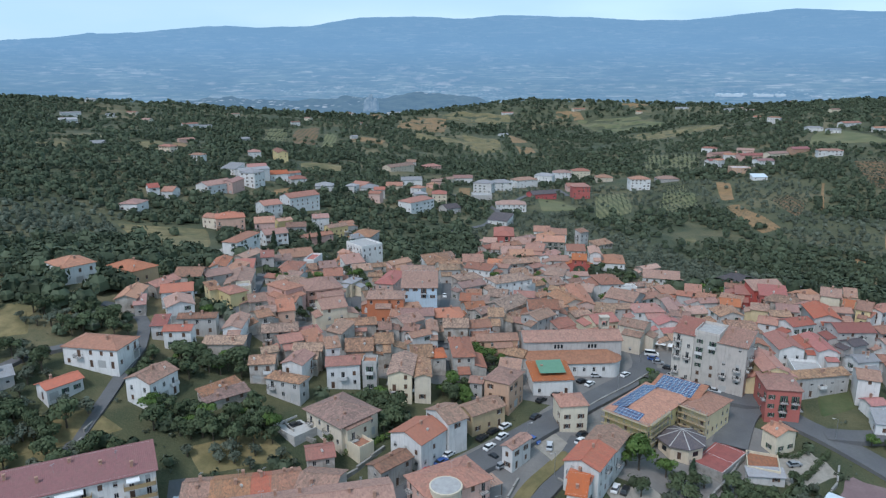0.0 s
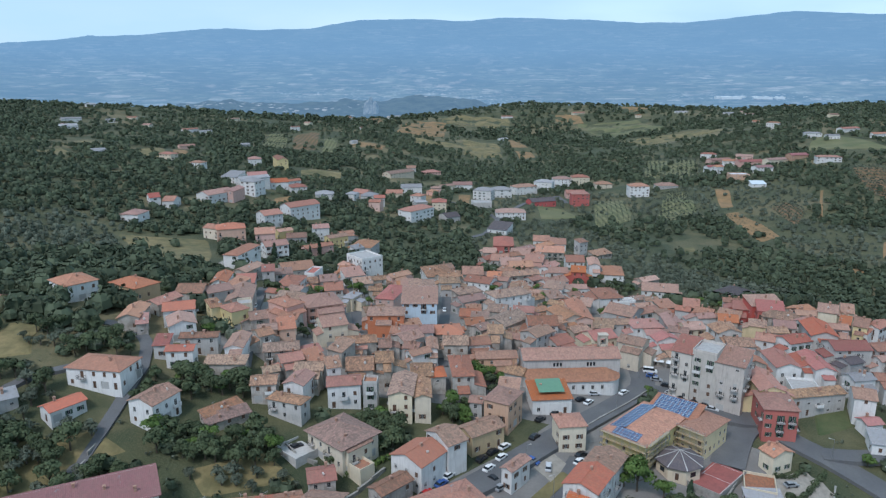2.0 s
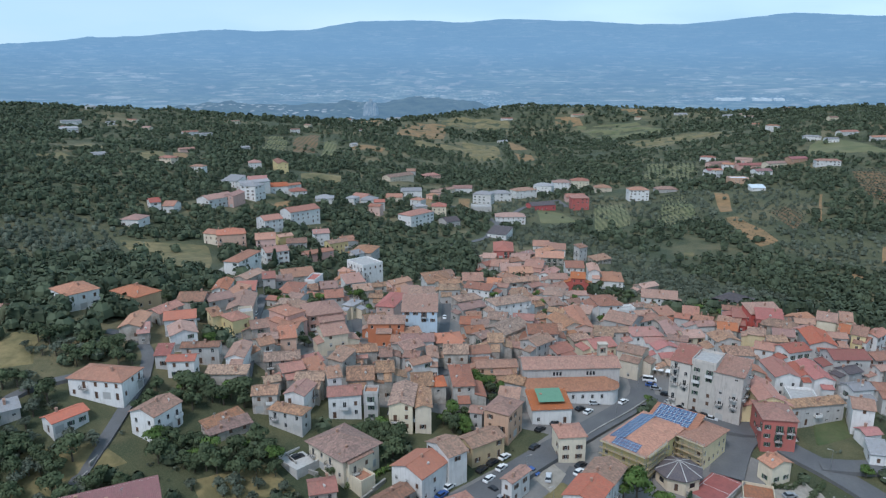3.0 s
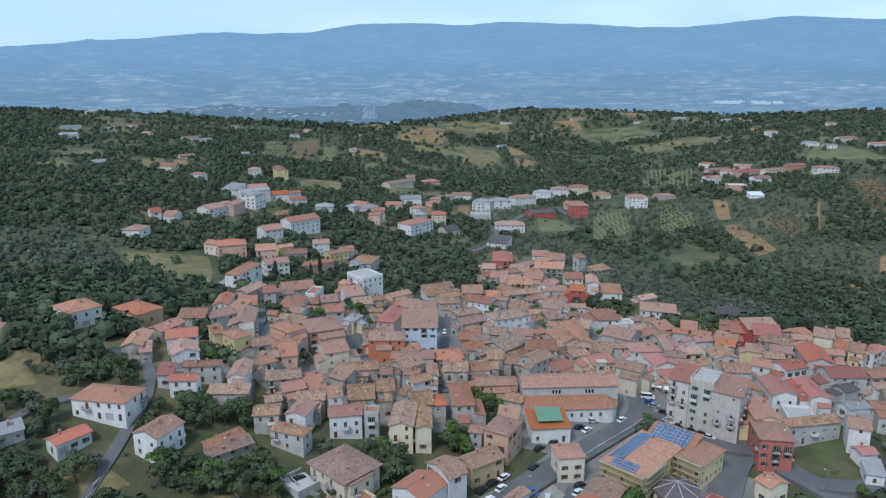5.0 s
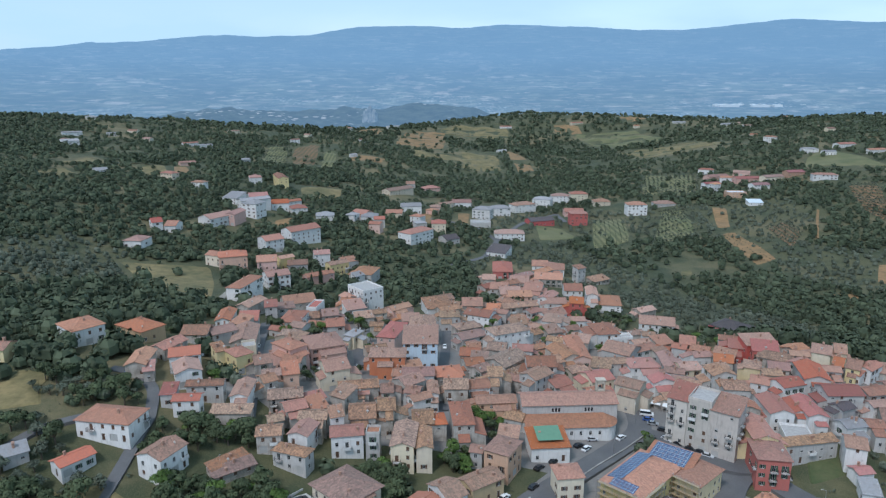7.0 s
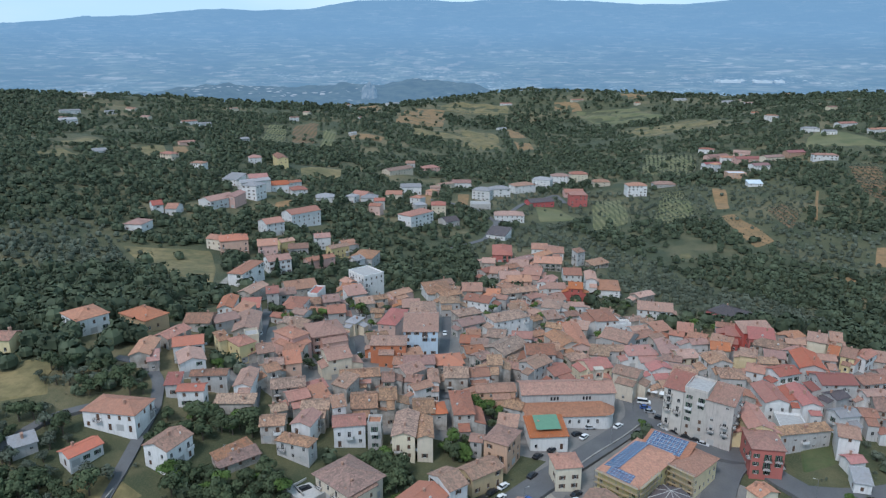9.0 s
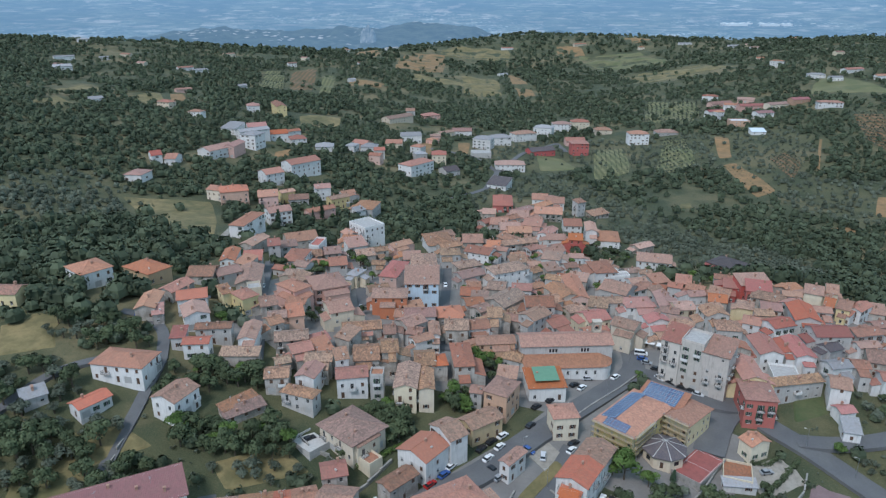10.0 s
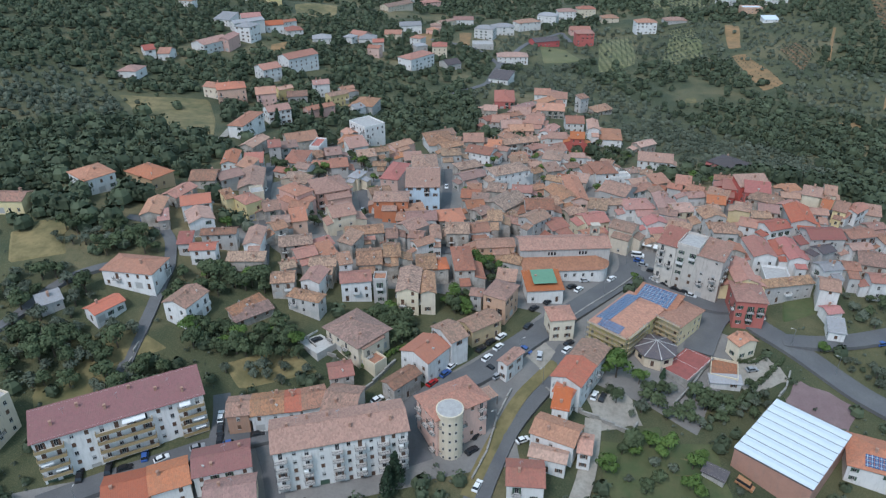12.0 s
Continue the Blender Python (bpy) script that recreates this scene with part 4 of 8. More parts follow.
house(-99.8, 464.3, 13, 13.0, 11.5, 2, "gable", "grey", "brown", category="villa", group="villas of the hamlet", name="villa")
house(-87.7, 489.9, 16, 11.1, 10.7, 3, "gable", "white", "rose", category="villa", group="villas of the hamlet", name="villa")
house(-78.5, 676.5, -31, 16.4, 15.1, 2, "gable", "salmon", "orange", category="villa", group="villas of the hamlet", name="villa")
house(-70.4, 664.3, 0, 15.8, 15.1, 1.8, "hip", "white", "grey", category="villa", group="villas of the hamlet", name="villa")
house(-34.2, 749.5, 9, 21.7, 15.1, 2.5, "gable", "white", "grey", category="villa", group="villas of the hamlet", name="villa")
house(-55.7, 873.2, 46, 40.0, 15.1, 2, "gable", "cream", "brown", category="villa", group="villas of the hamlet", name="villa")
house(-43.6, 964.6, 0, 12.3, 15.1, 2.5, "gable", "grey", "brown", category="villa", group="villas of the hamlet", name="villa")
house(-16.2, 956.5, 26, 23.0, 15.1, 2, "hip", "pink", "red", category="villa", group="villas of the hamlet", name="villa")
house(-48.9, 701.0, 0, 16.2, 15.1, 1.5, "gable", "cream", "rose", category="villa", group="villas of the hamlet", name="villa")
house(-3.4, 640.1, -90, 15.1, 13.2, 3.5, "hip", "cream", "red")
house(-23.2, 597.3, 50, 29.4, 15.1, 3.5, "hip", "white", "rose")
house(23.2, 820.5, 0, 22.4, 15.1, 2, "gable", "white", "rose", category="villa", group="villas of the hamlet", name="villa")
house(44.1, 744.2, -19, 19.8, 15.1, 3.5, "hip", "white", "grey")
house(64.1, 771.1, 9, 22.2, 15.1, 3, "hip", "white", "grey", category="villa", group="villas of the hamlet", name="villa")
house(38.7, 692.6, 0, 20.0, 15.1, 1.5, "flat", "grey", "concrete", category="villa", group="villas of the hamlet", name="villa")
house(94.0, 806.3, 24, 27.7, 15.1, 3, "hip", "white", "brown", category="villa", group="villas of the hamlet", name="villa")
house(124.8, 855.4, -21, 22.4, 15.1, 3.5, "hip", "white", "grey")
house(149.5, 875.5, 0, 22.5, 15.1, 3, "hip", "white", "rose", category="villa", group="villas of the hamlet", name="villa")
house(176.0, 893.5, 0, 22.3, 15.1, 3.5, "hip", "cream", "rose")
house(143.0, 723.1, 0, 17.9, 15.1, 4, "hip", "red", "rose")
house(149.8, 784.8, 0, 21.5, 15.1, 2, "gable", "pink", "rose", category="villa", group="villas of the hamlet", name="villa")
house(102.6, 721.3, 19, 27.2, 15.1, 1.7, "gable", "red", "dark", category="villa", group="villas of the hamlet", name="villa")
house(63.4, 645.8, 0, 27.6, 15.1, 2, "hip", "white", "rose", category="villa", group="villas of the hamlet", name="villa")
house(5.8, 602.2, 29, 13.3, 15.1, 1.5, "gable", "grey", "dark", category="villa", group="villas of the hamlet", name="villa")
house(47.7, 568.6, -26, 16.7, 15.1, 1.2, "shed", "white", "dark", category="villa", group="villas of the hamlet", name="villa")
house(194.2, 842.1, 0, 19.6, 15.1, 2, "hip", "cream", "brown", category="villa", group="villas of the hamlet", name="villa")
house(220.2, 781.9, 0, 22.0, 15.1, 4, "hip", "white", "terracotta")
house(262.1, 815.0, 0, 24.3, 15.1, 1.2, "hip", "grey", "brown", category="villa", group="villas of the hamlet", name="villa")
house(-103.8, 198.8, -10, 17.9, 10.7, 2, "hip", "white", "orange")
house(-140.2, 254.2, -40, 13.9, 12.1, 2.2, "hip", "white", "salmon")
house(-122.5, 266.0, -33, 16.5, 10.8, 1.7, "hip", "tan", "orange")
house(-161.8, 233.8, -2, 13.5, 8.6, 1.7, "gable", "yellow", "brown")
house(-96.4, 242.7, 17, 10.6, 9.4, 2, "gable", "white", "bright")
house(-91.8, 231.4, -64, 11.0, 8.7, 1.9, "gable", "white", "salmon")
house(-104.4, 229.2, 19, 3.5, 6.1, 1.3, "shed", "old", "red")
house(-109.4, 234.6, -83, 14.3, 6.9, 1.5, "gable", "old", "salmon")
house(-105.5, 250.8, 66, 11.9, 7.2, 1.5, "gable", "old", "rose")
house(-102.1, 273.2, 1, 10.6, 11.8, 1.6, "gable", "old", "brown")
house(-92.5, 216.3, 6, 4.6, 5.9, 1.5, "shed", "grey", "red")
house(-85.0, 212.2, 4, 8.5, 5.4, 2, "gable", "white", "red")
house(-82.2, 222.4, 5, 12.2, 4.9, 2, "gable", "grey", "brown")
house(-69.8, 223.0, -87, 13.2, 5.9, 2, "gable", "white", "terracotta")
house(-78.3, 248.6, -46, 9.3, 6.8, 2.5, "hip", "yellow", "terracotta")
house(-69.8, 248.6, 24, 6.0, 9.3, 2, "gable", "old", "brown")
house(-63.6, 238.2, 16, 6.4, 6.7, 2, "gable", "salmon", "brown")
house(-57.3, 240.9, 17, 5.8, 7.5, 2.3, "shed", "salmon", "orange")
house(-55.7, 225.4, 12, 11.5, 8.1, 1.8, "gable", "old", "old")
house(-46.0, 226.7, 33, 6.9, 4.5, 1.6, "shed", "old", "bright")
house(-43.7, 213.5, -0, 9.1, 7.1, 2, "gable", "old", "old")
house(-45.4, 204.0, 76, 9.1, 6.6, 2.2, "gable", "white", "rose")
house(-55.8, 201.8, 7, 7.5, 7.2, 2, "gable", "old", "old")
house(-46.8, 194.0, -21, 11.6, 5.0, 2, "hip", "grey", "old")
house(-31.5, 204.5, 9, 10.2, 7.3, 2.5, "gable", "white", "rose")
house(-56.1, 210.7, 23, 4.8, 5.2, 1.5, "gable", "old", "old")
house(-70.5, 211.6, -0, 13.0, 4.3, 1.4, "shed", "old", "old")
house(-110.9, 374.3, 77, 25.1, 8.7, 3, "hip", "white", "orange", balconies=0.7)
house(-101.6, 409.5, 30, 13.8, 11.7, 3, "gable", "white", "rose")
house(-118.3, 453.8, 15, 12.7, 15.0, 3, "gable", "pink", "salmon")
house(-53.5, 465.8, 78, 19.4, 14.7, 2.2, "hip", "grey", "brown")
house(-44.8, 386.6, -51, 16.5, 13.6, 4, "flat", "white", "concrete", balconies=0.6)
house(-52.4, 370.0, -8, 7.8, 11.7, 2, "gable", "old", "terracotta")
house(-48.3, 359.1, 26, 10.4, 9.7, 2, "shed", "white", "rose")
house(-78.9, 361.5, 23, 16.5, 15.0, 2, "gable", "old", "terracotta")
house(-66.8, 347.4, 80, 12.6, 5.4, 2.5, "flat", "white", "red")
house(-73.3, 323.8, 84, 17.1, 9.9, 2, "hip", "white", "terracotta")
house(-58.6, 341.2, 16, 8.0, 11.0, 2, "gable", "old", "rose")
house(-52.8, 321.5, 13, 8.3, 11.7, 2, "gable", "grey", "terracotta")
house(-41.2, 302.0, 66, 8.6, 5.2, 2.3, "hip", "cream", "grey")
house(-62.4, 264.0, -41, 12.1, 8.1, 3, "hip", "pink", "salmon")
house(-50.7, 276.2, -67, 15.9, 14.2, 3, "hip", "pink", "salmon")
house(-42.2, 249.8, 24, 9.2, 12.0, 2.8, "gable", "cream", "salmon")
house(-23.5, 304.8, 76, 20.3, 8.2, 3, "hip", "pink", "red")
house(-9.9, 284.9, -0, 14.7, 13.5, 3.8, "shed", "blue", "terracotta", balconies=0.3, shutters="brown")
house(-23.0, 269.2, -0, 14.5, 10.0, 3, "hip", "orange", "brown")
house(-9.9, 319.3, -86, 22.0, 12.1, 3, "hip", "old", "old")
house(-100.1, 304.4, -84, 16.2, 6.7, 2, "gable", "white", "terracotta")
house(-90.1, 306.1, 8, 8.4, 7.9, 2, "shed", "grey", "red")
house(-98.1, 339.7, 70, 15.6, 7.7, 2, "gable", "old", "salmon")
house(-86.0, 331.3, 14, 5.7, 10.8, 3, "gable", "grey", "red")
house(-83.7, 277.0, -81, 20.8, 9.8, 2, "gable", "old", "brown")
house(-3.2, 380.1, -78, 21.1, 15.0, 2, "hip", "white", "old")
house(3.4, 346.6, 4, 10.1, 9.7, 2.3, "hip", "grey", "old")
house(11.7, 327.4, 25, 12.7, 9.0, 2, "hip", "old", "old")
house(20.0, 355.1, -26, 14.3, 11.0, 2, "gable", "white", "rose")
house(16.8, 382.9, 0, 11.3, 14.7, 2, "gable", "old", "brown")
house(28.5, 369.9, -7, 7.3, 11.7, 2, "gable", "white", "orange")
house(30.8, 314.3, 25, 18.8, 10.6, 3, "hip", "white", "old")
house(41.8, 378.2, 17, 23.3, 8.7, 2, "gable", "old", "old")
house(46.8, 408.4, 3, 13.9, 11.8, 2, "gable", "pink", "salmon")
house(64.5, 407.0, 60, 15.3, 7.2, 2, "gable", "white", "rose")
house(67.2, 394.0, -4, 10.7, 10.8, 2, "gable", "white", "rose")
house(58.6, 428.9, -16, 11.4, 14.8, 2, "gable", "grey", "rose")
house(41.8, 417.7, 0, 12.3, 15.0, 2, "gable", "old", "salmon")
house(36.8, 432.5, -10, 10.8, 14.0, 2, "gable", "grey", "terracotta")
house(73.4, 464.9, -9, 18.7, 15.0, 2, "gable", "old", "salmon")
house(52.1, 453.7, -6, 12.1, 15.0, 2, "gable", "old", "salmon")
house(44.5, 500.1, 86, 27.2, 14.0, 2, "hip", "red", "red")
house(32.7, 471.0, -7, 8.7, 11.7, 1.5, "gable", "old", "salmon")
house(74.5, 515.8, -8, 11.6, 15.0, 2, "gable", "white", "terracotta")
house(83.8, 504.8, -7, 14.1, 15.0, 2, "gable", "white", "salmon")
house(84.0, 432.3, -4, 11.3, 14.7, 2, "gable", "white", "rose")
house(92.1, 413.2, 83, 17.1, 6.5, 3, "gable", "white", "salmon")
house(77.7, 386.3, -10, 7.7, 11.7, 3, "gable", "red", "orange")
house(102.2, 404.6, 81, 19.4, 11.1, 2, "hip", "white", "salmon")
house(58.9, 353.1, 73, 13.7, 9.7, 2, "hip", "white", "brown")
house(79.3, 325.0, -83, 15.9, 10.8, 3, "hip", "white", "terracotta")
house(81.0, 296.7, -37, 13.0, 13.8, 2.5, "gable", "grey", "brown")
house(53.2, 289.4, -68, 14.8, 9.5, 2.5, "gable", "beige", "brown")
house(60.6, 296.3, -89, 26.3, 7.4, 2.5, "gable", "pink", "salmon")
house(35.7, 293.4, -8, 8.6, 8.2, 2.3, "gable", "white", "rose")
house(24.6, 295.7, -14, 8.0, 10.2, 2, "gable", "old", "old")
house(11.7, 286.1, -6, 8.0, 9.5, 2, "gable", "old", "terracotta")
house(12.6, 274.0, 13, 7.7, 8.1, 2, "gable", "old", "terracotta")
house(26.8, 277.8, 47, 16.1, 11.7, 2.3, "gable", "old", "old")
house(40.6, 271.6, -0, 11.8, 11.6, 3, "gable", "grey", "brown")
house(-10.0, 255.5, 4, 12.0, 8.6, 2.3, "gable", "white", "rose")
house(-17.6, 255.1, -7, 4.2, 7.6, 2, "gable", "old", "brown")
house(1.9, 259.5, 10, 10.7, 10.1, 2.2, "hip", "old", "bright")
house(4.7, 246.8, 0, 8.9, 9.5, 2.3, "gable", "old", "old")
house(13.1, 250.5, 9, 8.4, 8.2, 2, "gable", "white", "rose")
house(20.3, 256.9, -2, 5.5, 9.6, 3, "gable", "old", "old")
house(19.2, 238.3, 5, 14.6, 7.0, 2, "gable", "salmon", "terracotta")
house(-31.8, 239.4, 10, 14.3, 7.3, 2, "gable", "old", "old")
house(-30.3, 236.9, 9, 4.9, 5.2, 1.5, "shed", "old", "orange")
house(-21.1, 239.1, 4, 4.1, 8.1, 2, "gable", "old", "brown")
house(-11.2, 240.0, -13, 5.4, 6.4, 2, "gable", "grey", "rose")
house(-8.8, 234.7, 31, 7.6, 5.2, 2, "gable", "white", "terracotta")
house(-4.1, 242.0, -86, 11.3, 3.7, 2.2, "gable", "white", "brown")
house(-28.1, 219.8, 6, 8.7, 11.7, 2, "gable", "old", "old")
house(-20.0, 222.5, 5, 5.6, 9.8, 2.7, "gable", "old", "old")
house(-7.4, 220.3, 5, 6.9, 10.8, 2, "gable", "old", "old")
house(-2.3, 219.7, -81, 7.9, 5.2, 2, "hip", "old", "bright")
house(6.1, 220.0, -85, 17.1, 6.8, 3, "hip", "old", "terracotta")
house(-12.8, 204.3, 87, 15.4, 7.3, 2.8, "gable", "cream", "old")
house(-6.6, 204.0, -87, 13.2, 5.0, 2.7, "gable", "cream", "old")
house(19.0, 201.6, 60, 10.6, 8.3, 3.2, "hip", "salmon", "terracotta")
house(10.8, 204.0, -13, 3.9, 4.8, 2, "gable", "grey", "rose")
house(-22.8, 203.3, -1, 4.4, 4.9, 3, "flat", "grey", "terracotta")
house(115.2, 355.4, -15, 17.9, 13.8, 2, "gable", "white", "terracotta")
house(152.3, 346.4, -52, 16.0, 15.0, 1.3, "hip", "red", "dark")
house(132.2, 294.4, -19, 6.8, 11.7, 2, "gable", "red", "red")
house(139.7, 290.1, 4, 14.1, 8.6, 2.5, "shed", "red", "terracotta")
house(160.7, 276.7, -29, 7.0, 11.4, 2.5, "gable", "cream", "terracotta")
house(170.3, 279.9, -24, 4.4, 11.7, 2.3, "gable", "cream", "terracotta")
house(162.8, 266.6, -35, 3.5, 10.5, 2, "gable", "white", "orange")
house(168.4, 264.7, -38, 4.9, 11.7, 2, "gable", "yellow", "terracotta")
house(174.3, 264.2, 37, 10.5, 5.3, 2, "gable", "white", "rose")
house(85.7, 281.1, 4, 12.4, 10.8, 2, "hip", "white", "red")
house(97.8, 282.4, 86, 16.3, 6.3, 2, "gable", "grey", "rose")
house(91.6, 301.4, 28, 12.3, 7.3, 2, "gable", "white", "brown")
house(114.4, 290.0, 8, 7.8, 6.2, 1.5, "gable", "white", "rose")
house(103.2, 274.2, 8, 8.3, 9.0, 2, "gable", "cream", "salmon")
house(119.9, 278.5, -17, 7.4, 9.5, 2, "gable", "old", "orange")
house(113.1, 268.9, 19, 9.1, 5.5, 2.3, "gable", "white", "old")
house(127.3, 266.9, 66, 8.7, 6.2, 2.3, "hip", "yellow", "old")
house(113.4, 250.0, -8, 9.5, 9.1, 2.5, "hip", "grey", "old")
house(133.7, 250.3, 18, 10.1, 8.1, 2.2, "gable", "white", "red")
house(125.3, 254.8, -28, 6.5, 8.4, 2, "gable", "white", "rose")
house(145.8, 255.4, 78, 16.7, 9.4, 2.5, "gable", "grey", "red")
house(147.8, 239.6, -0, 13.2, 10.0, 2.8, "gable", "grey", "maroon")
house(121.6, 234.2, 87, 14.6, 8.4, 2.5, "gable", "white", "red")
house(133.2, 232.6, 85, 16.2, 6.1, 2.3, "gable", "white", "red")
house(129.5, 235.0, 83, 11.5, 4.2, 2, "gable", "white", "red")
house(145.1, 231.8, 21, 6.4, 5.8, 2.3, "gable", "grey", "dark")
house(142.7, 221.8, 10, 7.9, 6.2, 2.3, "gable", "white", "grey")
house(151.4, 222.8, -9, 5.4, 6.7, 2, "gable", "grey", "terracotta")
house(160.3, 234.5, 8, 8.5, 5.2, 2, "gable", "white", "rose")
house(164.1, 243.3, 10, 11.6, 7.4, 2, "gable", "grey", "terracotta")
house(108.2, 217.5, 85, 16.2, 7.9, 3.3, "gable", "yellow", "orange")
house(106.7, 205.4, 81, 13.2, 10.2, 3.4, "hip", "red", "rose")
house(122.8, 219.9, -13, 9.1, 10.4, 1.8, "flat", "white", "concrete")
house(124.2, 213.5, 10, 19.4, 3.5, 2.3, "shed", "grey", "old")
house(137.6, 210.2, -21, 6.3, 9.2, 2.8, "gable", "white", "salmon")
house(136.3, 202.9, 9, 5.6, 5.0, 1.3, "gable", "white", "red")
house(157.6, 215.0, -9, 5.8, 7.1, 2.3, "gable", "white", "orange")
house(161.3, 227.3, -19, 9.2, 12.0, 2, "gable", "old", "brown")
house(99.3, 187.1, -68, 5.2, 7.5, 2, "gable", "cream", "salmon")
house(-6.7, 172.6, 52, 10.8, 10.8, 2.5, "gable", "white", "bright")
house(0.9, 179.1, 36, 6.4, 10.7, 3, "gable", "white", "brown")
house(11.2, 189.1, 35, 12.1, 7.5, 2, "gable", "tan", "brown")
house(-13.7, 161.7, 45, 10.6, 5.4, 2, "gable", "old", "brown")
house(-108.9, 183.3, 54, 10.1, 6.1, 1.2, "gable", "white", "bright")
house(-83.9, 186.4, 67, 10.7, 9.0, 2.3, "gable", "white", "brown")
house(-66.1, 190.4, 48, 12.3, 3.5, 0.8, "shed", "old", "brown")
house(-78.0, 261.4, 20, 5.2, 7, 2, "flat", "cream", "concrete")
house(-93.5, 276.1, 38, 10.1, 9, 2, "gable", "grey", "rose")
house(-86.6, 251.1, 38, 4.0, 6, 2, "shed", "yellow", "brown")
house(-63.7, 187.6, 38, 13.1, 4, 0.8, "shed", "old", "brown")
house(-109.7, 470.9, 38, 10.3, 7, 2.5, "gable", "yellow", "salmon")
house(-74.2, 473.4, 38, 14.5, 8, 2.5, "gable", "yellow", "brown")
house(-70.4, 495.2, 31, 10.3, 6.6, 2, "gable", "grey", "salmon")
house(-57.2, 452.4, 44, 7.6, 5.6, 2, "shed", "white", "grey")
house(-81.3, 439.4, 38, 19.1, 8, 2, "gable", "pink", "rose")
house(-54.4, 384.0, -56, 9.1, 7.5, 2, "gable", "grey", "orange")
house(-24.5, 365.1, 41, 13.1, 7.5, 2, "gable", "pink", "salmon")
house(-63.9, 233.1, 36, 5.0, 7.5, 2, "gable", "old", "brown")
house(-44.1, 221.3, 33, 5.8, 7.5, 1.7, "shed", "grey", "orange")
house(-51.1, 217.5, 26, 7.2, 7.5, 2, "gable", "old", "rose")
house(-35.9, 211.2, 18, 4.2, 5.6, 3, "shed", "white", "brown")
house(-2.0, 394.7, 28, 14.8, 9.4, 2, "gable", "white", "brown")
house(3.0, 365.1, 27, 12.2, 7.5, 2, "gable", "old", "old")
house(12.3, 311.3, 31, 12.7, 8.5, 2, "gable", "grey", "rose")
house(15.4, 267.1, 42, 6.5, 6.6, 2, "gable", "old", "brown")
house(37.1, 258.0, 42, 10.5, 8.5, 3, "gable", "grey", "brown")
house(-13.3, 246.7, 40, 8.9, 8.5, 2.3, "gable", "old", "brown")
house(55.0, 468.4, 40, 16.0, 8.5, 2, "gable", "old", "rose")
house(84.0, 515.9, -35, 11.9, 8, 2, "gable", "white", "salmon")
house(71.4, 486.6, 42, 16.6, 8.5, 2, "gable", "old", "salmon")
house(58.2, 439.7, 44, 13.1, 8.5, 2, "gable", "old", "salmon")
house(42.7, 443.1, 31, 15.2, 8.5, 2, "gable", "white", "terracotta")
house(28.5, 434.9, 44, 9.7, 7.5, 2, "gable", "old", "rose")
house(97.9, 481.9, 34, 7.6, 5.6, 3.5, "shed", "grey", "brown")
house(111.7, 481.2, 33, 15.8, 7.5, 1, "shed", "old", "old")
house(59.9, 363.9, 28, 13.6, 9.4, 2, "gable", "white", "terracotta")
house(49.4, 366.2, 37, 7.8, 6.6, 2, "gable", "grey", "rose")
house(38.3, 387.0, -56, 11.7, 8.5, 2, "gable", "grey", "brown")
house(86.9, 320.2, 8, 10.1, 5.6, 2, "flat", "white", "concrete")
house(73.6, 252.9, -34, 9.6, 8.5, 3, "gable", "cream", "brown")
house(62.8, 264.2, 19, 10.0, 10.3, 2.3, "gable", "cream", "red")
house(45.3, 258.3, 32, 8.5, 9.4, 2, "gable", "grey", "rose")
house(46.4, 281.4, 32, 9.6, 8.5, 2, "gable", "grey", "old")
house(119.7, 393.8, 30, 12.3, 7.5, 1.5, "gable", "old", "salmon")
house(88.9, 262.5, -81, 6.2, 9.4, 2, "gable", "white", "red")
house(111.2, 259.8, -85, 8.7, 9.4, 3, "gable", "grey", "old")
house(139.2, 282.4, -17, 10.3, 8.5, 2.3, "shed", "red", "red")
house(140.5, 274.9, -31, 13.3, 9.4, 2, "hip", "old", "old")
house(137.2, 265.3, -19, 7.7, 8.5, 2, "gable", "old", "rose")
house(111.2, 234.8, 87, 6.9, 8.5, 2.5, "gable", "old", "rose")
house(146.8, 266.3, 32, 7.5, 7.5, 2, "gable", "white", "rose")
house(-51.3, 150.3, 10, 8.6, 9, 2, "gable", "white", "brown")
house(-44.7, 151.5, 10, 4.8, 9, 2, "gable", "white", "red")
house(-38.8, 153.0, 17, 7.3, 9, 2, "gable", "white", "brown")
house(-30.1, 152.7, -9, 9.5, 12, 2, "gable", "old", "brown")
house(-32.1, 163.6, 15, 6.8, 7, 2, "gable", "old", "red")
house(-59.2, 149.1, 8, 5.9, 8, 2, "gable", "brick", "brown")
house(-82.1, 124.0, 18, 11.0, 10, 2, "gable", "white", "bright")
house(-72.5, 127.5, 23, 9.5, 10, 2, "gable", "white", "orange")
house(-60.1, 132.7, 16, 14.5, 10, 2, "gable", "white", "maroon")
house(-55.6, 123.2, 12, 12.5, 9, 2, "gable", "cream", "rose")
house(33.6, 154.7, -17, 4.6, 7, 2.5, "shed", "white", "bright")
house(38.4, 193.3, 7, 8.2, 8, 2.7, "hip", "cream", "salmon")
house(-125.4, 140.5, -22, 8.5, 12, 4, "flat", "cream", "concrete", balconies=0.9)
house(-126.4, 184.0, 38, 6.8, 5, 1, "shed", "grey", "grey")
house(-173.3, 635.2, 38, 28.3, 10, 3, "gable", "white", "grey")
house(-149.1, 684.9, 38, 16.9, 8, 2, "gable", "white", "orange")
house(3.6, 808.2, 38, 20.9, 8, 1.5, "gable", "cream", "brown")
house(384.3, 1013.8, -25, 20.9, 10, 2, "hip", "white", "rose")
house(376.8, 955.8, 22, 34.0, 12, 1.5, "gable", "pink", "rose")
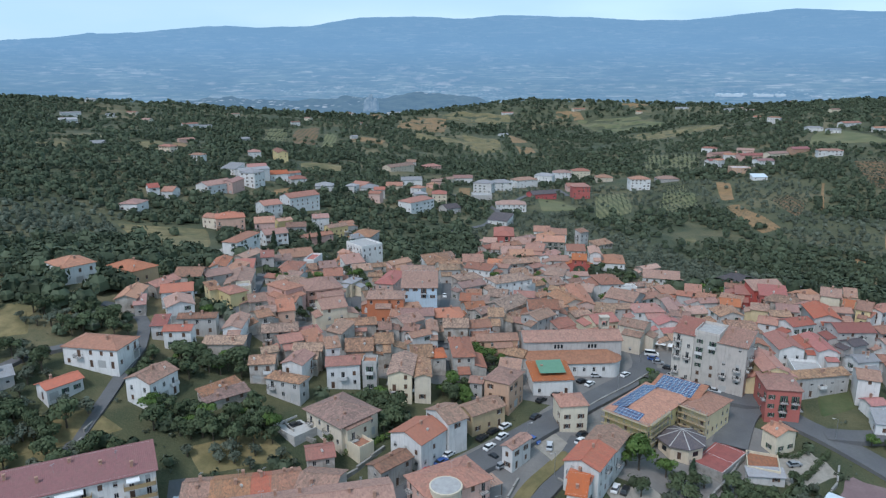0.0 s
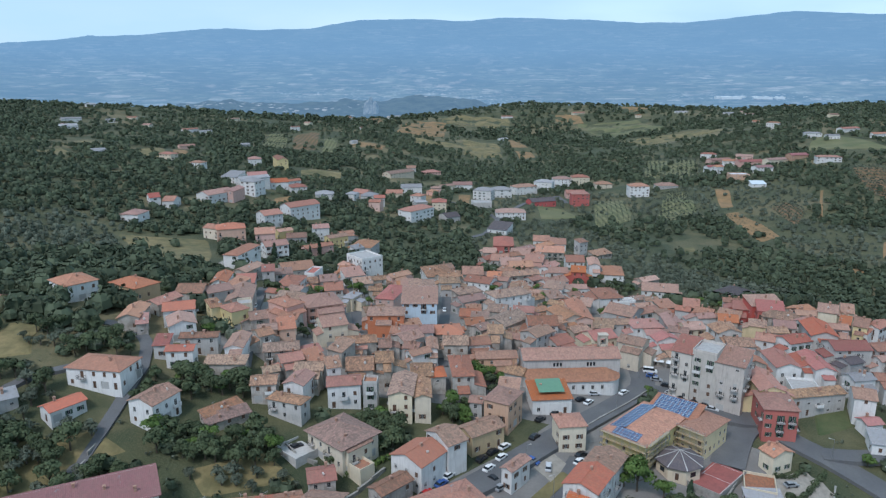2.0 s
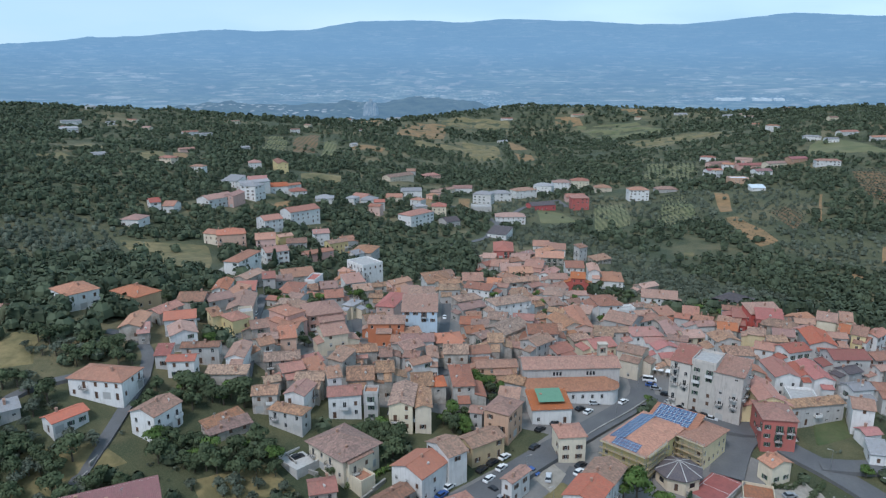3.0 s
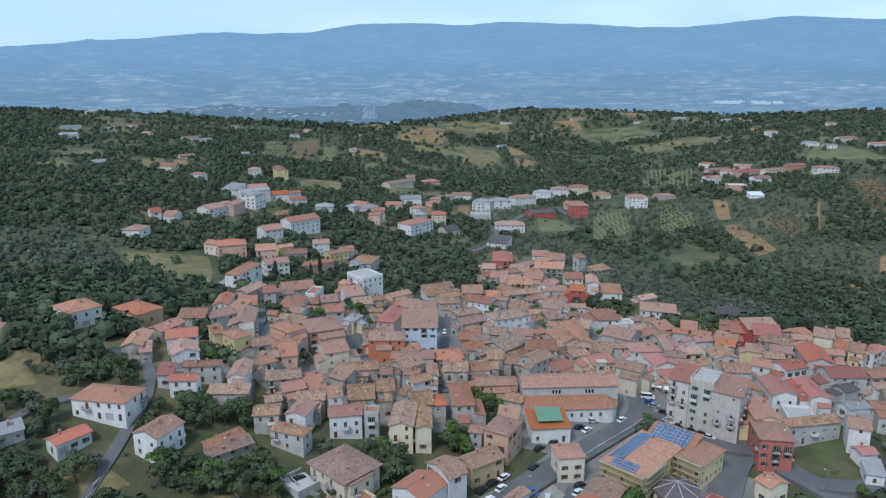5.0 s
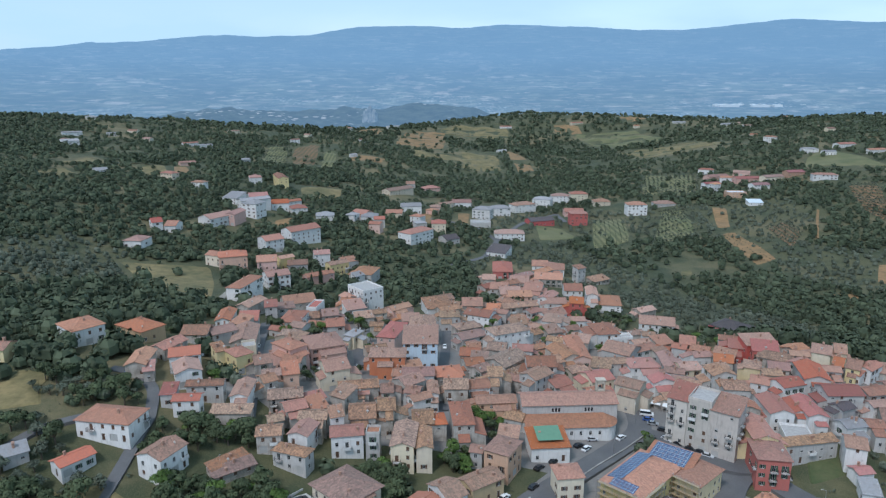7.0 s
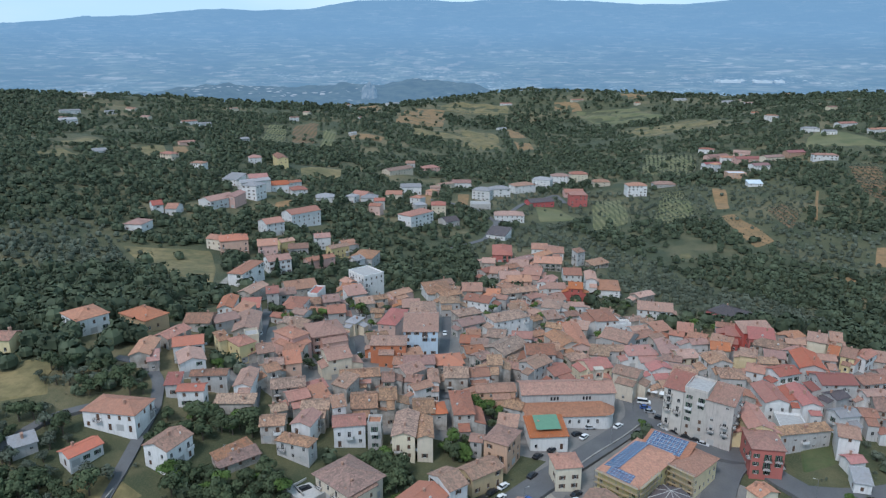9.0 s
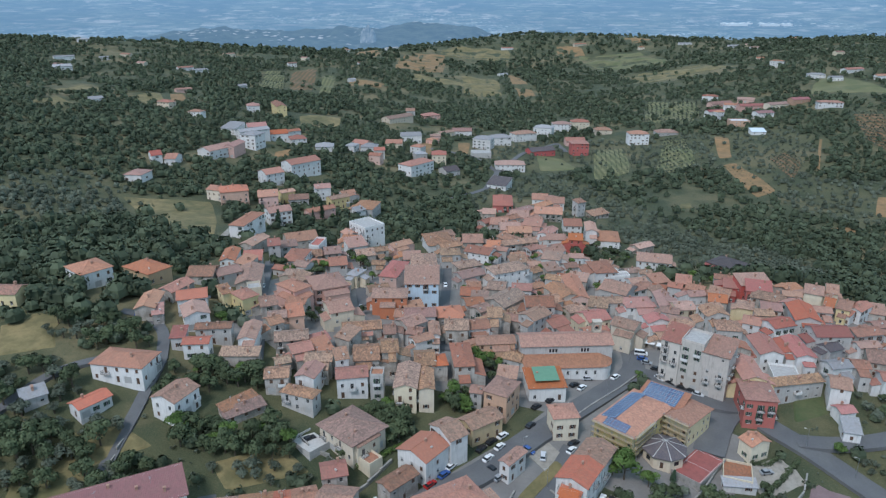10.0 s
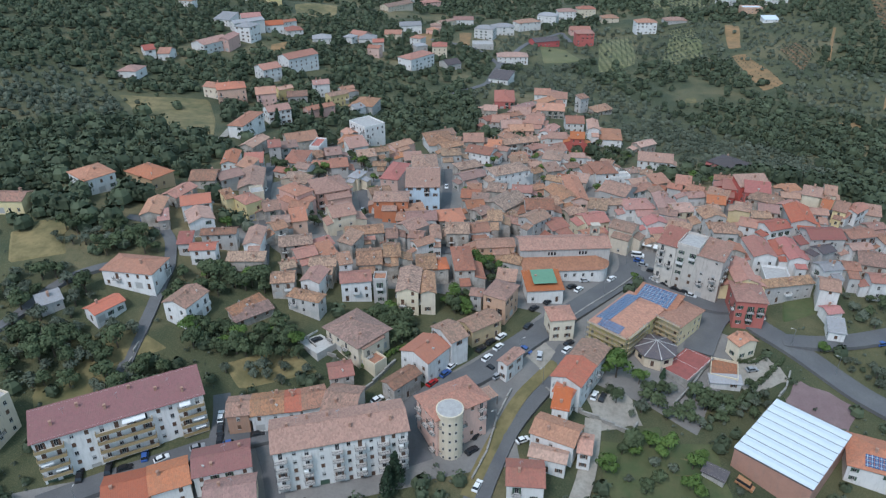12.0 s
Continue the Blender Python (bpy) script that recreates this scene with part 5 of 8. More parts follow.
house(412.3, 957.7, -26, 21.3, 12, 1.5, "gable", "pink", "salmon")
house(400.7, 912.4, 7, 35.1, 12, 1.5, "gable", "pink", "maroon")
house(429.1, 903.9, 20, 30.4, 12, 1.5, "gable", "cream", "rose")
house(459.5, 909.1, 13, 25.1, 12, 1.5, "gable", "brick", "maroon")
house(393.7, 860.3, 15, 22.9, 12, 2, "gable", "white", "maroon")
house(347.7, 896.2, 16, 22.7, 10, 2, "gable", "white", "maroon")
house(352.5, 830.8, -2, 21.9, 14, 2, "flat", "salmon", "white")
house(357.2, 787.7, -1, 16.0, 10, 1, "shed", "white", "white")
house(379.5, 926.8, -17, 16.7, 10, 2, "gable", "white", "rose")
house(477.3, 867.8, -9, 29.1, 10, 2, "hip", "white", "terracotta")
house(552.6, 1055.4, -15, 24.2, 10, 2, "hip", "white", "grey")
house(614.6, 1072.5, 21, 34.9, 12, 1.5, "gable", "white", "rose")
house(631.6, 1021.6, 19, 32.7, 10, 1.5, "gable", "white", "orange")
house(562.0, 1018.8, -4, 18.0, 10, 1.5, "gable", "white", "grey")
house(567.8, 1217.1, -38, 21.2, 9, 3.5, "hip", "white", "brown")
house(-592.6, 1131.4, 38, 29.5, 9, 1.5, "gable", "white", "grey")
house(-526.3, 996.3, 38, 22.9, 9, 1.5, "shed", "white", "grey")
house(-415.5, 1162.1, 38, 25.0, 10, 1.5, "gable", "white", "rose")
house(-390.6, 1156.2, 38, 24.8, 10, 1.5, "gable", "white", "grey")
house(-412.2, 1399.9, 38, 22.3, 8, 1.5, "gable", "cream", "brown")
house(-324.7, 890.8, 38, 19.5, 8, 1.5, "gable", "pink", "terracotta")
house(-353.6, 721.8, 38, 13.3, 8, 1, "shed", "white", "grey")
house(-551.3, 1184.9, 38, 20.0, 9, 1.5, "gable", "white", "grey")
house(127.9, 1503.8, 38, 23.1, 8, 1.5, "gable", "white", "grey")
house(-157.3, 1245.0, 38, 13.2, 7, 1.5, "gable", "white", "grey")
house(-135.9, 1970.8, 38, 39.4, 10, 1.5, "gable", "white", "grey")
house(652.2, 1946.3, 2, 34.3, 10, 1, "shed", "white", "grey")
house(739.7, 1832.4, 25, 39.1, 10, 1, "shed", "white", "grey")
house(757.7, 1739.4, 11, 38.0, 10, 1, "gable", "white", "rose")
house(177.7, 1966.0, 5, 31.7, 10, 1.5, "gable", "white", "rose")
house(380.0, 2000.0, 29, 40.6, 10, 1.5, "gable", "cream", "orange")

house(-557.5, 1043.1, -30, 17.8, 10.0, 1.5, "hip", "white", "brown", category="villa", group="farmhouses on the hills", name="farmhouse")
house(-656.3, 1331.5, 40, 19.3, 10.6, 1.5, "hip", "white", "grey", category="villa", group="farmhouses on the hills", name="farmhouse")
house(-539.4, 1236.7, -15, 18.6, 9.5, 1.5, "gable", "cream", "brown", category="villa", group="farmhouses on the hills", name="farmhouse")
house(-486.2, 1166.8, -15, 14.5, 10.3, 2, "gable", "cream", "terracotta", category="villa", group="farmhouses on the hills", name="farmhouse")
house(-277.1, 1330.1, 25, 16.0, 9.4, 2, "gable", "white", "brown", category="villa", group="farmhouses on the hills", name="farmhouse")
house(-238.9, 1815.0, -30, 19.3, 10.1, 2, "hip", "white", "brown", category="villa", group="farmhouses on the hills", name="farmhouse")
house(-285.7, 1012.3, 40, 14.3, 9.9, 1.5, "gable", "grey", "grey", category="villa", group="farmhouses on the hills", name="farmhouse")
house(758.4, 1798.7, -30, 12.4, 10.3, 2, "gable", "cream", "rose", category="villa", group="farmhouses on the hills", name="farmhouse")
house(602.6, 1364.7, -15, 12.5, 10.8, 2, "gable", "cream", "terracotta", category="villa", group="farmhouses on the hills", name="farmhouse")
house(534.1, 1940.6, 10, 15.5, 10.2, 2, "hip", "cream", "terracotta", category="villa", group="farmhouses on the hills", name="farmhouse")
house(-289.0, 739.3, -30, 17.7, 9.6, 2, "hip", "cream", "rose", category="villa", group="farmhouses on the hills", name="farmhouse")
house(-249.8, 713.9, -15, 14.3, 9.1, 2, "hip", "white", "brown", category="villa", group="farmhouses on the hills", name="farmhouse")
house(-274.3, 1447.4, -30, 14.6, 9.6, 1.5, "gable", "cream", "brown", category="villa", group="farmhouses on the hills", name="farmhouse")
house(-166.9, 1466.6, 40, 13.5, 9.9, 1.5, "gable", "white", "brown", category="villa", group="farmhouses on the hills", name="farmhouse")
house(893.9, 1848.1, 10, 16.6, 9.7, 2, "hip", "grey", "terracotta", category="villa", group="farmhouses on the hills", name="farmhouse")
house(695.1, 1265.0, 10, 16.6, 9.9, 1.5, "gable", "cream", "brown", category="villa", group="farmhouses on the hills", name="farmhouse")


SHUTGREEN = plain("faded_green_felt", (0.13, 0.26, 0.17), 0.9, 0.0, 0.3, 0.7)


# ---- church ----
def church():
    root = thing("church", pose(45.6, 236.2, 13.2, 0, 0, 3.0), "long plastered church with a terracotta nave roof and lower side aisle", "church")
    FOOTPRINTS.append((46, 233, 20))
    L, W = 34.5, 11.0
    s = Shape()
    eave = 10.2
    for ang, length, off in ((0, L, W / 2), (180, L, W / 2), (90, W, L / 2), (-90, W, L / 2)):
        R = Matrix.Rotation(radians(ang), 4, "Z") @ Matrix.Translation((-length / 2, -off, 0))
        holes = []
        if ang == 0:
            holes = [(c + k * 1.15 - 0.4, c + k * 1.15 + 0.4, 7.2, 8.7) for c in (12, 24) for k in (-1, 0, 1)]
        holed_wall(s, R, length, -2, eave, holes, 0.3)
    for sx in (-1, 1):
        q = [(sx * L / 2, -W / 2, eave), (sx * L / 2, W / 2, eave), (sx * L / 2, 0, eave + 0.34 * W / 2)]
        s.face(q if sx > 0 else q[::-1])
    part("nave_wall", s.mesh("nave_wall", WALL["grey"]), root)
    pane = relief({(0, 0): (0.2, 0)}, [-0.4, 0.4], [0, 1.5]).mesh("window", GLASS)
    for c in (12, 24):
        for k in (-1, 0, 1):
            part("window", pane, root, at=pose(c + k * 1.15 - L / 2, -W / 2, 7.2))
    part("nave_roof", roof_shape(L, W, eave, "gable", 0.34, 0.5, (ROOF["terracotta"],)), root)
    a = Shape()
    AL, AW, ae = 29.0, 6.6, 4.6
    R = Matrix.Translation((-L / 2 + 0.3, -W / 2 - AW, 0))
    holes = [(2 + 3.4 * k, 3.0 + 3.4 * k, 1.2, 3.0) for k in range(8)]
    holed_wall(a, R, AL, -2, ae, holes, 0.25)
    x0, x1, y0, y1 = -L / 2 + 0.3, -L / 2 + 0.3 + AL, -W / 2 - AW, -W / 2
    a.face([(x0, y1, -2), (x0, y0, -2), (x0, y0, ae), (x0, y1, ae + 2.0)])
    n = 10
    arc = [(x1 + 4.6 * math.sin(math.pi / 2 * k / n), y1 - AW * math.cos(math.pi / 2 * k / n)) for k in range(n + 1)]
    for p, q in zip(arc, arc[1:]):
        a.face([(*p, -2), (*q, -2), (*q, ae + 0.02), (*p, ae + 0.02)])
    part("aisle_wall", a.mesh("aisle_wall", WALL["white"]), root)
    for h in holes:
        part("window", WIN[("bare", 1.0, 1.4)], root, at=pose(x0 + (h[0] + h[1]) / 2, y0, 1.35))
    r = Shape()
    slope(r, Matrix.Identity(4), x0 - 0.4, x1, y0 - 0.5, ae - 0.1, y1 - 0.05, ae + 2.1)
    for p, q in zip(arc, arc[1:]):
        for k in range(3):
            f0, f1 = k / 3, (k + 1) / 3
            c = (x1, y1)
            P = lambda p, f: (c[0] + (p[0] - c[0]) * 1.07 * (1 - f), c[1] - 0.05 + (p[1] - c[1]) * 1.07 * (1 - f), ae - 0.1 + 2.2 * f)
            r.face([P(p, f0), P(q, f0), P(q, f1), P(p, f1)])
    part("aisle_roof", r.mesh("aisle_roof", ROOF["salmon"]), root)
    t = Shape()
    for u in (-1.6, 1.1):
        t.box(L / 2 - 4.5 + u, L / 2 - 4.0 + u, 1.0, 3.4, 0, 16.0)
    t.box(L / 2 - 6.1, L / 2 - 2.9, 1.0, 3.4, 0, 12.4)
    t.box(L / 2 - 6.1, L / 2 - 2.9, 1.0, 3.4, 14.9, 16.0)
    t.box(L / 2 - 6.3, L / 2 - 2.7, 0.8, 3.6, 16.0, 16.3)
    bell = part("bell_tower", t.mesh("bell_tower", WALL["beige"]), root)
    b = Shape()
    b.tube(L / 2 - 4.5, 2.2, 13.1, 13.9, 0.55, 0.25, 12)
    part("bell", b.mesh("bell", IRON), bell, "dark bronze bell")


church()


# ---- blocks of flats ----
def flats(x, y, turn, L, W, floors, wall, roof, label, bays, rail, awnings=0, kind="shed", pitch=0.3, z=None, storey=3.0, group="blocks of flats"):
    """A long block: bays alternate between balcony fronts and closed stair fronts. bays: ((share of the length, has balconies), ...)."""
    z = ground_z(x, y) if z is None else z
    root = thing("apartment_building", pose(x, y, z, 0, 0, turn), label, "apartment building", group)
    FOOTPRINTS.append((x, y, W * 0.8))
    for k in (-0.33, 0.33):
        FOOTPRINTS.append((x + k * L * math.cos(radians(turn)), y + k * L * math.sin(radians(turn)), W * 0.8))
    rng = random.Random(int(abs(x) + L))
    s = Shape()
    eave = floors * storey + 0.4
    holes, u = [], 0.0
    put = []
    R = Matrix.Translation((-L / 2, -W / 2, 0))
    for share, open_front in bays:
        w = share * L
        n = max(1, int(w / 3.0))
        for f in range(floors):
            for k in range(n):
                c = u + w * (k + 0.5) / n
                zf = f * storey + 0.15
                if f == 0:
                    what = rng.choice(("garage", "door", "green", "garage")) if w / n > 2.9 else "door"
                    ww, hh = DOORSIZE[what]
                    holes.append((c - ww / 2, c + ww / 2, zf, zf + hh))
                    put.append(("door", DOOR[what], (c, 0, zf)))
                elif open_front:
                    holes.append((c - 0.55, c + 0.55, zf, zf + 2.2))
                    put.append(("window", WIN[(rng.choice(("roller", "shut", "bare", "brown")), 1.1, 2.2)], (c, 0, zf)))
                else:
                    holes.append((c - 0.5, c + 0.5, zf + 0.85, zf + 2.25))
                    put.append(("window", WIN[(rng.choice(("roller", "bare", "shut")), 1.0, 1.4)], (c, 0, zf + 0.85)))
            if f and open_front:
                slabs.setdefault((round(w, 1), rail), (slab_mesh(w - 0.3, 1.5), railing_mesh(w - 0.3, rail, 1.5)))
                put.append(("balcony", slabs[round(w, 1), rail], (u + w / 2, 0, f * storey + 0.13)))
                if awnings and rng.random() < awnings:
                    put.append(("awning", awning_mesh(w * 0.4), (u + w * rng.choice((0.3, 0.68)), -0.02, (f + 1) * storey - 0.35)))
        if not open_front:
            s.box(u + 0.01, u + w - 0.01, 0.0, 0.02, 0, 0.01, 0, R)
        u += w
    holed_wall(s, R, L, -2.5, eave, holes, 0.22)
    for ang, length, off in ((180, L, W / 2), (90, W, L / 2), (-90, W, L / 2)):
        R2 = Matrix.Rotation(radians(ang), 4, "Z") @ Matrix.Translation((-length / 2, -off, 0))
        hs = []
        for f in range(1, floors):
            for k in range(int(length / 5)):
                c = length * (k + 0.5) / int(length / 5)
                hs.append((c - 0.5, c + 0.5, f * storey + 1.0, f * storey + 2.4))
                if ang != 180 or k % 3 == 0:
                    m = R2 @ Matrix.Translation((c, 0, f * storey + 1.0))
                    part("window", WIN[("roller", 1.0, 1.4)], root, at=m)
        holed_wall(s, R2, length, -2.5, eave, hs, 0.22)
    up = pitch * W * 0.7 if kind == "shed" else pitch * W / 2
    for sx in (-1, 1):
        if kind == "shed":
            q = [(sx * L / 2, -W / 2, eave), (sx * L / 2, W / 2, eave), (sx * L / 2, W / 2, eave + up)]
        else:
            q = [(sx * L / 2, -W / 2, eave), (sx * L / 2, W / 2, eave), (sx * L / 2, 0, eave + up)]
        s.face(q if sx > 0 else q[::-1])
    if kind == "shed":
        s.face([(-L / 2, W / 2, eave), (-L / 2, W / 2, eave + up), (L / 2, W / 2, eave + up), (L / 2, W / 2, eave)])
    part("wall", s.mesh("wall", WALL[wall]), root)
    top = part("roof", roof_shape(L, W, eave, kind, pitch, 0.6, (ROOF[roof],)), root)
    for name, me, at in put:
        m = R @ Matrix.Translation(at)
        if name == "balcony":
            part("railing", me[1], part("balcony", me[0], root, at=m))
        else:
            part(name, me, root, at=m)
    for k in range(6):
        a, b = (k - 2.5) / 6.5 * L, rng.uniform(-0.25, 0.35) * W
        zz = eave + (pitch * 0.7 * (b + W / 2) if kind == "shed" else pitch * (W / 2 - abs(b)))
        part("chimney", rng.choice(CHIM), top, at=pose(a, b, zz))
    for k in range(3):
        a, b = (k - 1) / 3.2 * L, 0.1 * W
        zz = eave + (pitch * 0.7 * (b + W / 2) if kind == "shed" else pitch * (W / 2 - abs(b)))
        part("antenna", ANTENNA, top, at=pose(a, b, zz, 0, 0, 40 * k))
    return root


slabs = {}


def awning_mesh(w):
    m = Shape()
    for k in range(4):
        a, b = k / 4, (k + 1) / 4
        m.face([(-w / 2, -1.5 * a, -0.55 * a), (w / 2, -1.5 * a, -0.55 * a), (w / 2, -1.5 * b, -0.55 * b), (-w / 2, -1.5 * b, -0.55 * b)])
    m.face([(-w / 2, -1.5, -0.55), (w / 2, -1.5, -0.55), (w / 2, -1.5, -0.85), (-w / 2, -1.5, -0.85)])
    return m.mesh("awning", AWNING)


flats(-89.3, 142.6, 26.4, 42.5, 10.8, 5, "white", "maroon", "long white apartment block with ochre balconies and dark red roof",
      ((0.17, True), (0.17, False), (0.34, True), (0.15, False), (0.17, True)), "ochre", 0.6, "shed", 0.24, z=9.0)
flats(-29.0, 137.0, 13.5, 35, 12, 5, "white", "salmon", "five-storey pale apartment block with small balconies and a tiled roof",
      ((0.10, True), (0.10, False), (0.08, True), (0.14, False), (0.09, True), (0.08, False), (0.09, True), (0.08, False), (0.1, True), (0.06, False), (0.08, True)), "iron", 0.1, "gable", 0.34, z=6.8)
_a = house(85.2, 228.3, -36, 7.0, 11, 6, "shed", "offwhite", "red", "six-storey off-white apartment tower with red sloping roofs", "apartment building", "blocks of flats", balconies=0.95, pitch=0.3, shop=0.6, storey=2.85, name="apartment_building")
_b = house(91.4, 223.9, -36, 8.0, 11, 6.5, "flat", "offwhite", "concrete", "x", balconies=0.7, shop=0.6, storey=2.85)
_c = house(98.2, 218.9, -36, 9.0, 11, 6, "shed", "offwhite", "rose", "x", balconies=0.9, pitch=0.3, shop=0.6, storey=2.85)
join_house(_a, _b, _c)


# ---- rounded tower house ----
def tower_house():
    a = house(1.2, 148.6, 31, 16.5, 11, 5, "hip", "pink", "terracotta", "five-storey pinkish building with a round stair tower and balconies", "apartment building", "blocks of flats",
              balconies=0.75, pitch=0.3, over=0.7, base=6.2, name="apartment_building")
    inv = Matrix.Rotation(radians(-31), 4, "Z")
    c = inv @ Vector((-0.6, -6.6, 0))
    s = Shape()
    n, R, H = 28, 3.6, 16.6
    s.tube(c.x, c.y, -2.5, H, R, R, n)
    s.tube(c.x, c.y, H, H + 0.5, R + 0.25, R + 0.25, n)
    t = part("stair_tower", s.mesh("stair_tower", WALL["cream"]), a, "round cream stair tower")
    r = Shape()
    r.tube(c.x, c.y, H + 0.5, H + 0.62, R - 0.1, R - 0.3, n)
    part("tower_roof", r.mesh("tower_roof", ROOF["concrete"]), t)
    w = relief({(i, j): ((0.0, 0) if i in (0, 2) or j in (0, 2) else (0.05, 1)) for i in range(3) for j in range(3)}, [-0.35, -0.28, 0.28, 0.35], [0, 0.07, 0.93, 1.0]).mesh("window", FRAME, GLASS)
    for f in range(5):
        for ang in (-62, -32, -4):
            d = radians(ang - 90)
            part("window", w, t, at=pose(c.x + (R + 0.07) * math.cos(d), c.y + (R + 0.07) * math.sin(d), 1.6 + f * 3.0, 0, 0, ang))


tower_house()

# ---- villa with a wide hipped roof and a gabled front ----
_a = house(-28.6, 180.2, -43, 15.5, 13, 2.3, "hip", "cream", "brown", "large cream villa with a broad tiled roof, front gable and terraces", "house", balconies=0.5, pitch=0.36, over=0.9, density=0.9)
_b = house(-25.6, 175.8, 47, 8.5, 7.5, 2.3, "gable", "cream", "brown", "x", balconies=0.6, pitch=0.4, over=0.4)
_c = house(-23.4, 171.6, -43, 8, 5, 1.1, "flat", "cream", "terracotta", "x", balconies=0.0)
join_house(_a, _b, _c)
_s = Shape()
_s.box(-5, 5, -4, 4, -3.0, 0.0)
for _q in ((-5, 5, -4.0, -3.8), (-5, -4.8, -3.8, 4), (4.8, 5, -3.8, 4)):
    _s.box(*_q, 0.0, 0.9)
thing("terrace", pose(-41.5, 178.5, ground_z(-41.5, 178.5) + 0.9, 0, 0, -43), "pale paved terrace with a low wall beside the villa", "terrace", data=_s.mesh("terrace", SLAB))
FOOTPRINTS.append((-41.5, 178.5, 5))


# ---- school with solar panels ----
PANEL, _t, _b = nodes("solar_cells", 0.22)
_g = _t.nodes.new("ShaderNodeTexBrick")
_g.offset = 0
_g.inputs["Scale"].default_value = 1.0
_g.inputs["Mortar Size"].default_value = 0.06
_g.inputs["Brick Width"].default_value = 1.0
_g.inputs["Row Height"].default_value = 0.85
_g.inputs["Color1"].default_value = (0.035, 0.08, 0.17, 1)
_g.inputs["Color2"].default_value = (0.05, 0.10, 0.20, 1)
_g.inputs["Mortar"].default_value = (0.45, 0.50, 0.55, 1)
link(_t, coords(_t), _g.inputs["Vector"])
link(_t, _g.outputs["Color"], _b.inputs["Base Color"])


def panels(root, x0, x1, ya, yb, za, zb, cols, rows, m=Matrix.Identity(4)):
    """Rows of solar panels on a roof slope, each panel a part."""
    w, run = (x1 - x0) / cols, math.hypot(yb - ya, zb - za) / rows
    s = Shape()
    s.box(-w / 2 + 0.06, w / 2 - 0.06, -run / 2 + 0.06, run / 2 - 0.06, 0.05, 0.1)
    me = s.mesh("solar_panel", PANEL)
    tilt = math.degrees(math.atan2(zb - za, yb - ya))
    for i in range(cols):
        for j in range(rows):
            k = (j + 0.5) / rows
            part("solar_panel", me, root, at=m @ pose(x0 + w * (i + 0.5), ya + (yb - ya) * k, za + (zb - za) * k + 0.02, tilt, 0, 0))


def scaffold(root, L, h, y, x0=None, m=Matrix.Identity(4)):
    """Tube scaffolding with plank decks in front of a wall."""
    s, d = Shape(), Shape()
    x0 = -L / 2 if x0 is None else x0
    n = int(L / 2.2)
    for k in range(n + 1):
        for yy in (y - 0.5, y - 1.3):
            s.tube(x0 + L * k / n, yy, -1.5, h, 0.05, 0.05, 6)
    for f in range(1, int(h / 2) + 1):
        d.box(x0, x0 + L, y - 1.35, y - 0.45, f * 2.0, f * 2.0 + 0.08)
        for e in (0.5, 1.0):
            s.box(x0, x0 + L, y - 1.33, y - 1.28, f * 2.0 + e, f * 2.0 + e + 0.05)
    tagged(part("scaffold_tubing", s.mesh("scaffold_tubing", STEEL), root, "galvanised scaffold tubes", m), kind="stuff")
    tagged(part("scaffold_decking", d.mesh("scaffold_decking", PLANK), root, "timber scaffold decks", m), kind="stuff")


PLANK = plain("scaffold_planks", (0.42, 0.33, 0.20), 0.8, 0.0, 0.4, 2.0)
TURNED = Matrix.Rotation(radians(-90), 4, "Z")
_a = house(62.5, 196.2, 46, 25.5, 14, 2.6, "hip", "yellow", "salmon", "yellow school building with tiled roofs, solar panels and scaffolding", "school", balconies=0, pitch=0.26, shop=0.1, density=1.2, name="school", extras=False, shutters="bare", over=0.7, base=8.8)
panels(_a, -9.5, 10.5, 1.4, 6.9, 9.58, 8.15, 14, 4)
panels(_a, -4.2, 4.2, -12.9, -9.2, 8.08, 9.05, 7, 3, TURNED)
scaffold(_a, 15.0, 9.0, -12.75, m=TURNED)
scaffold(_a, 12.0, 9.0, -7.0, -12.7)
_b = house(75.0, 205.6, -38, 15, 9.5, 2.6, "shed", "yellow", "salmon", "x", balconies=0, pitch=0.2, extras=False, shutters="bare", shop=0.1, base=8.8)
panels(_b, -6.6, 5.6, -4.6, 4.6, 8.22, 9.50, 9, 5)
_c = house(81.0, 197.2, 42, 14.5, 8.2, 2.6, "hip", "yellow", "salmon", "x", balconies=0, pitch=0.3, extras=False, shutters="bare", shop=0.1, density=1.3, over=0.7, base=8.4)
scaffold(_c, 9.0, 9.0, -7.25, m=TURNED)
join_house(_a, _b, _c)


_a = house(123.0, 142.6, -24, 16.1, 14, 2, "hip", "white", "orange", "white house with an orange hipped roof and solar panels")
panels(_a, -4.0, 3.0, -6.4, -2.6, 6.56, 7.93, 6, 3)


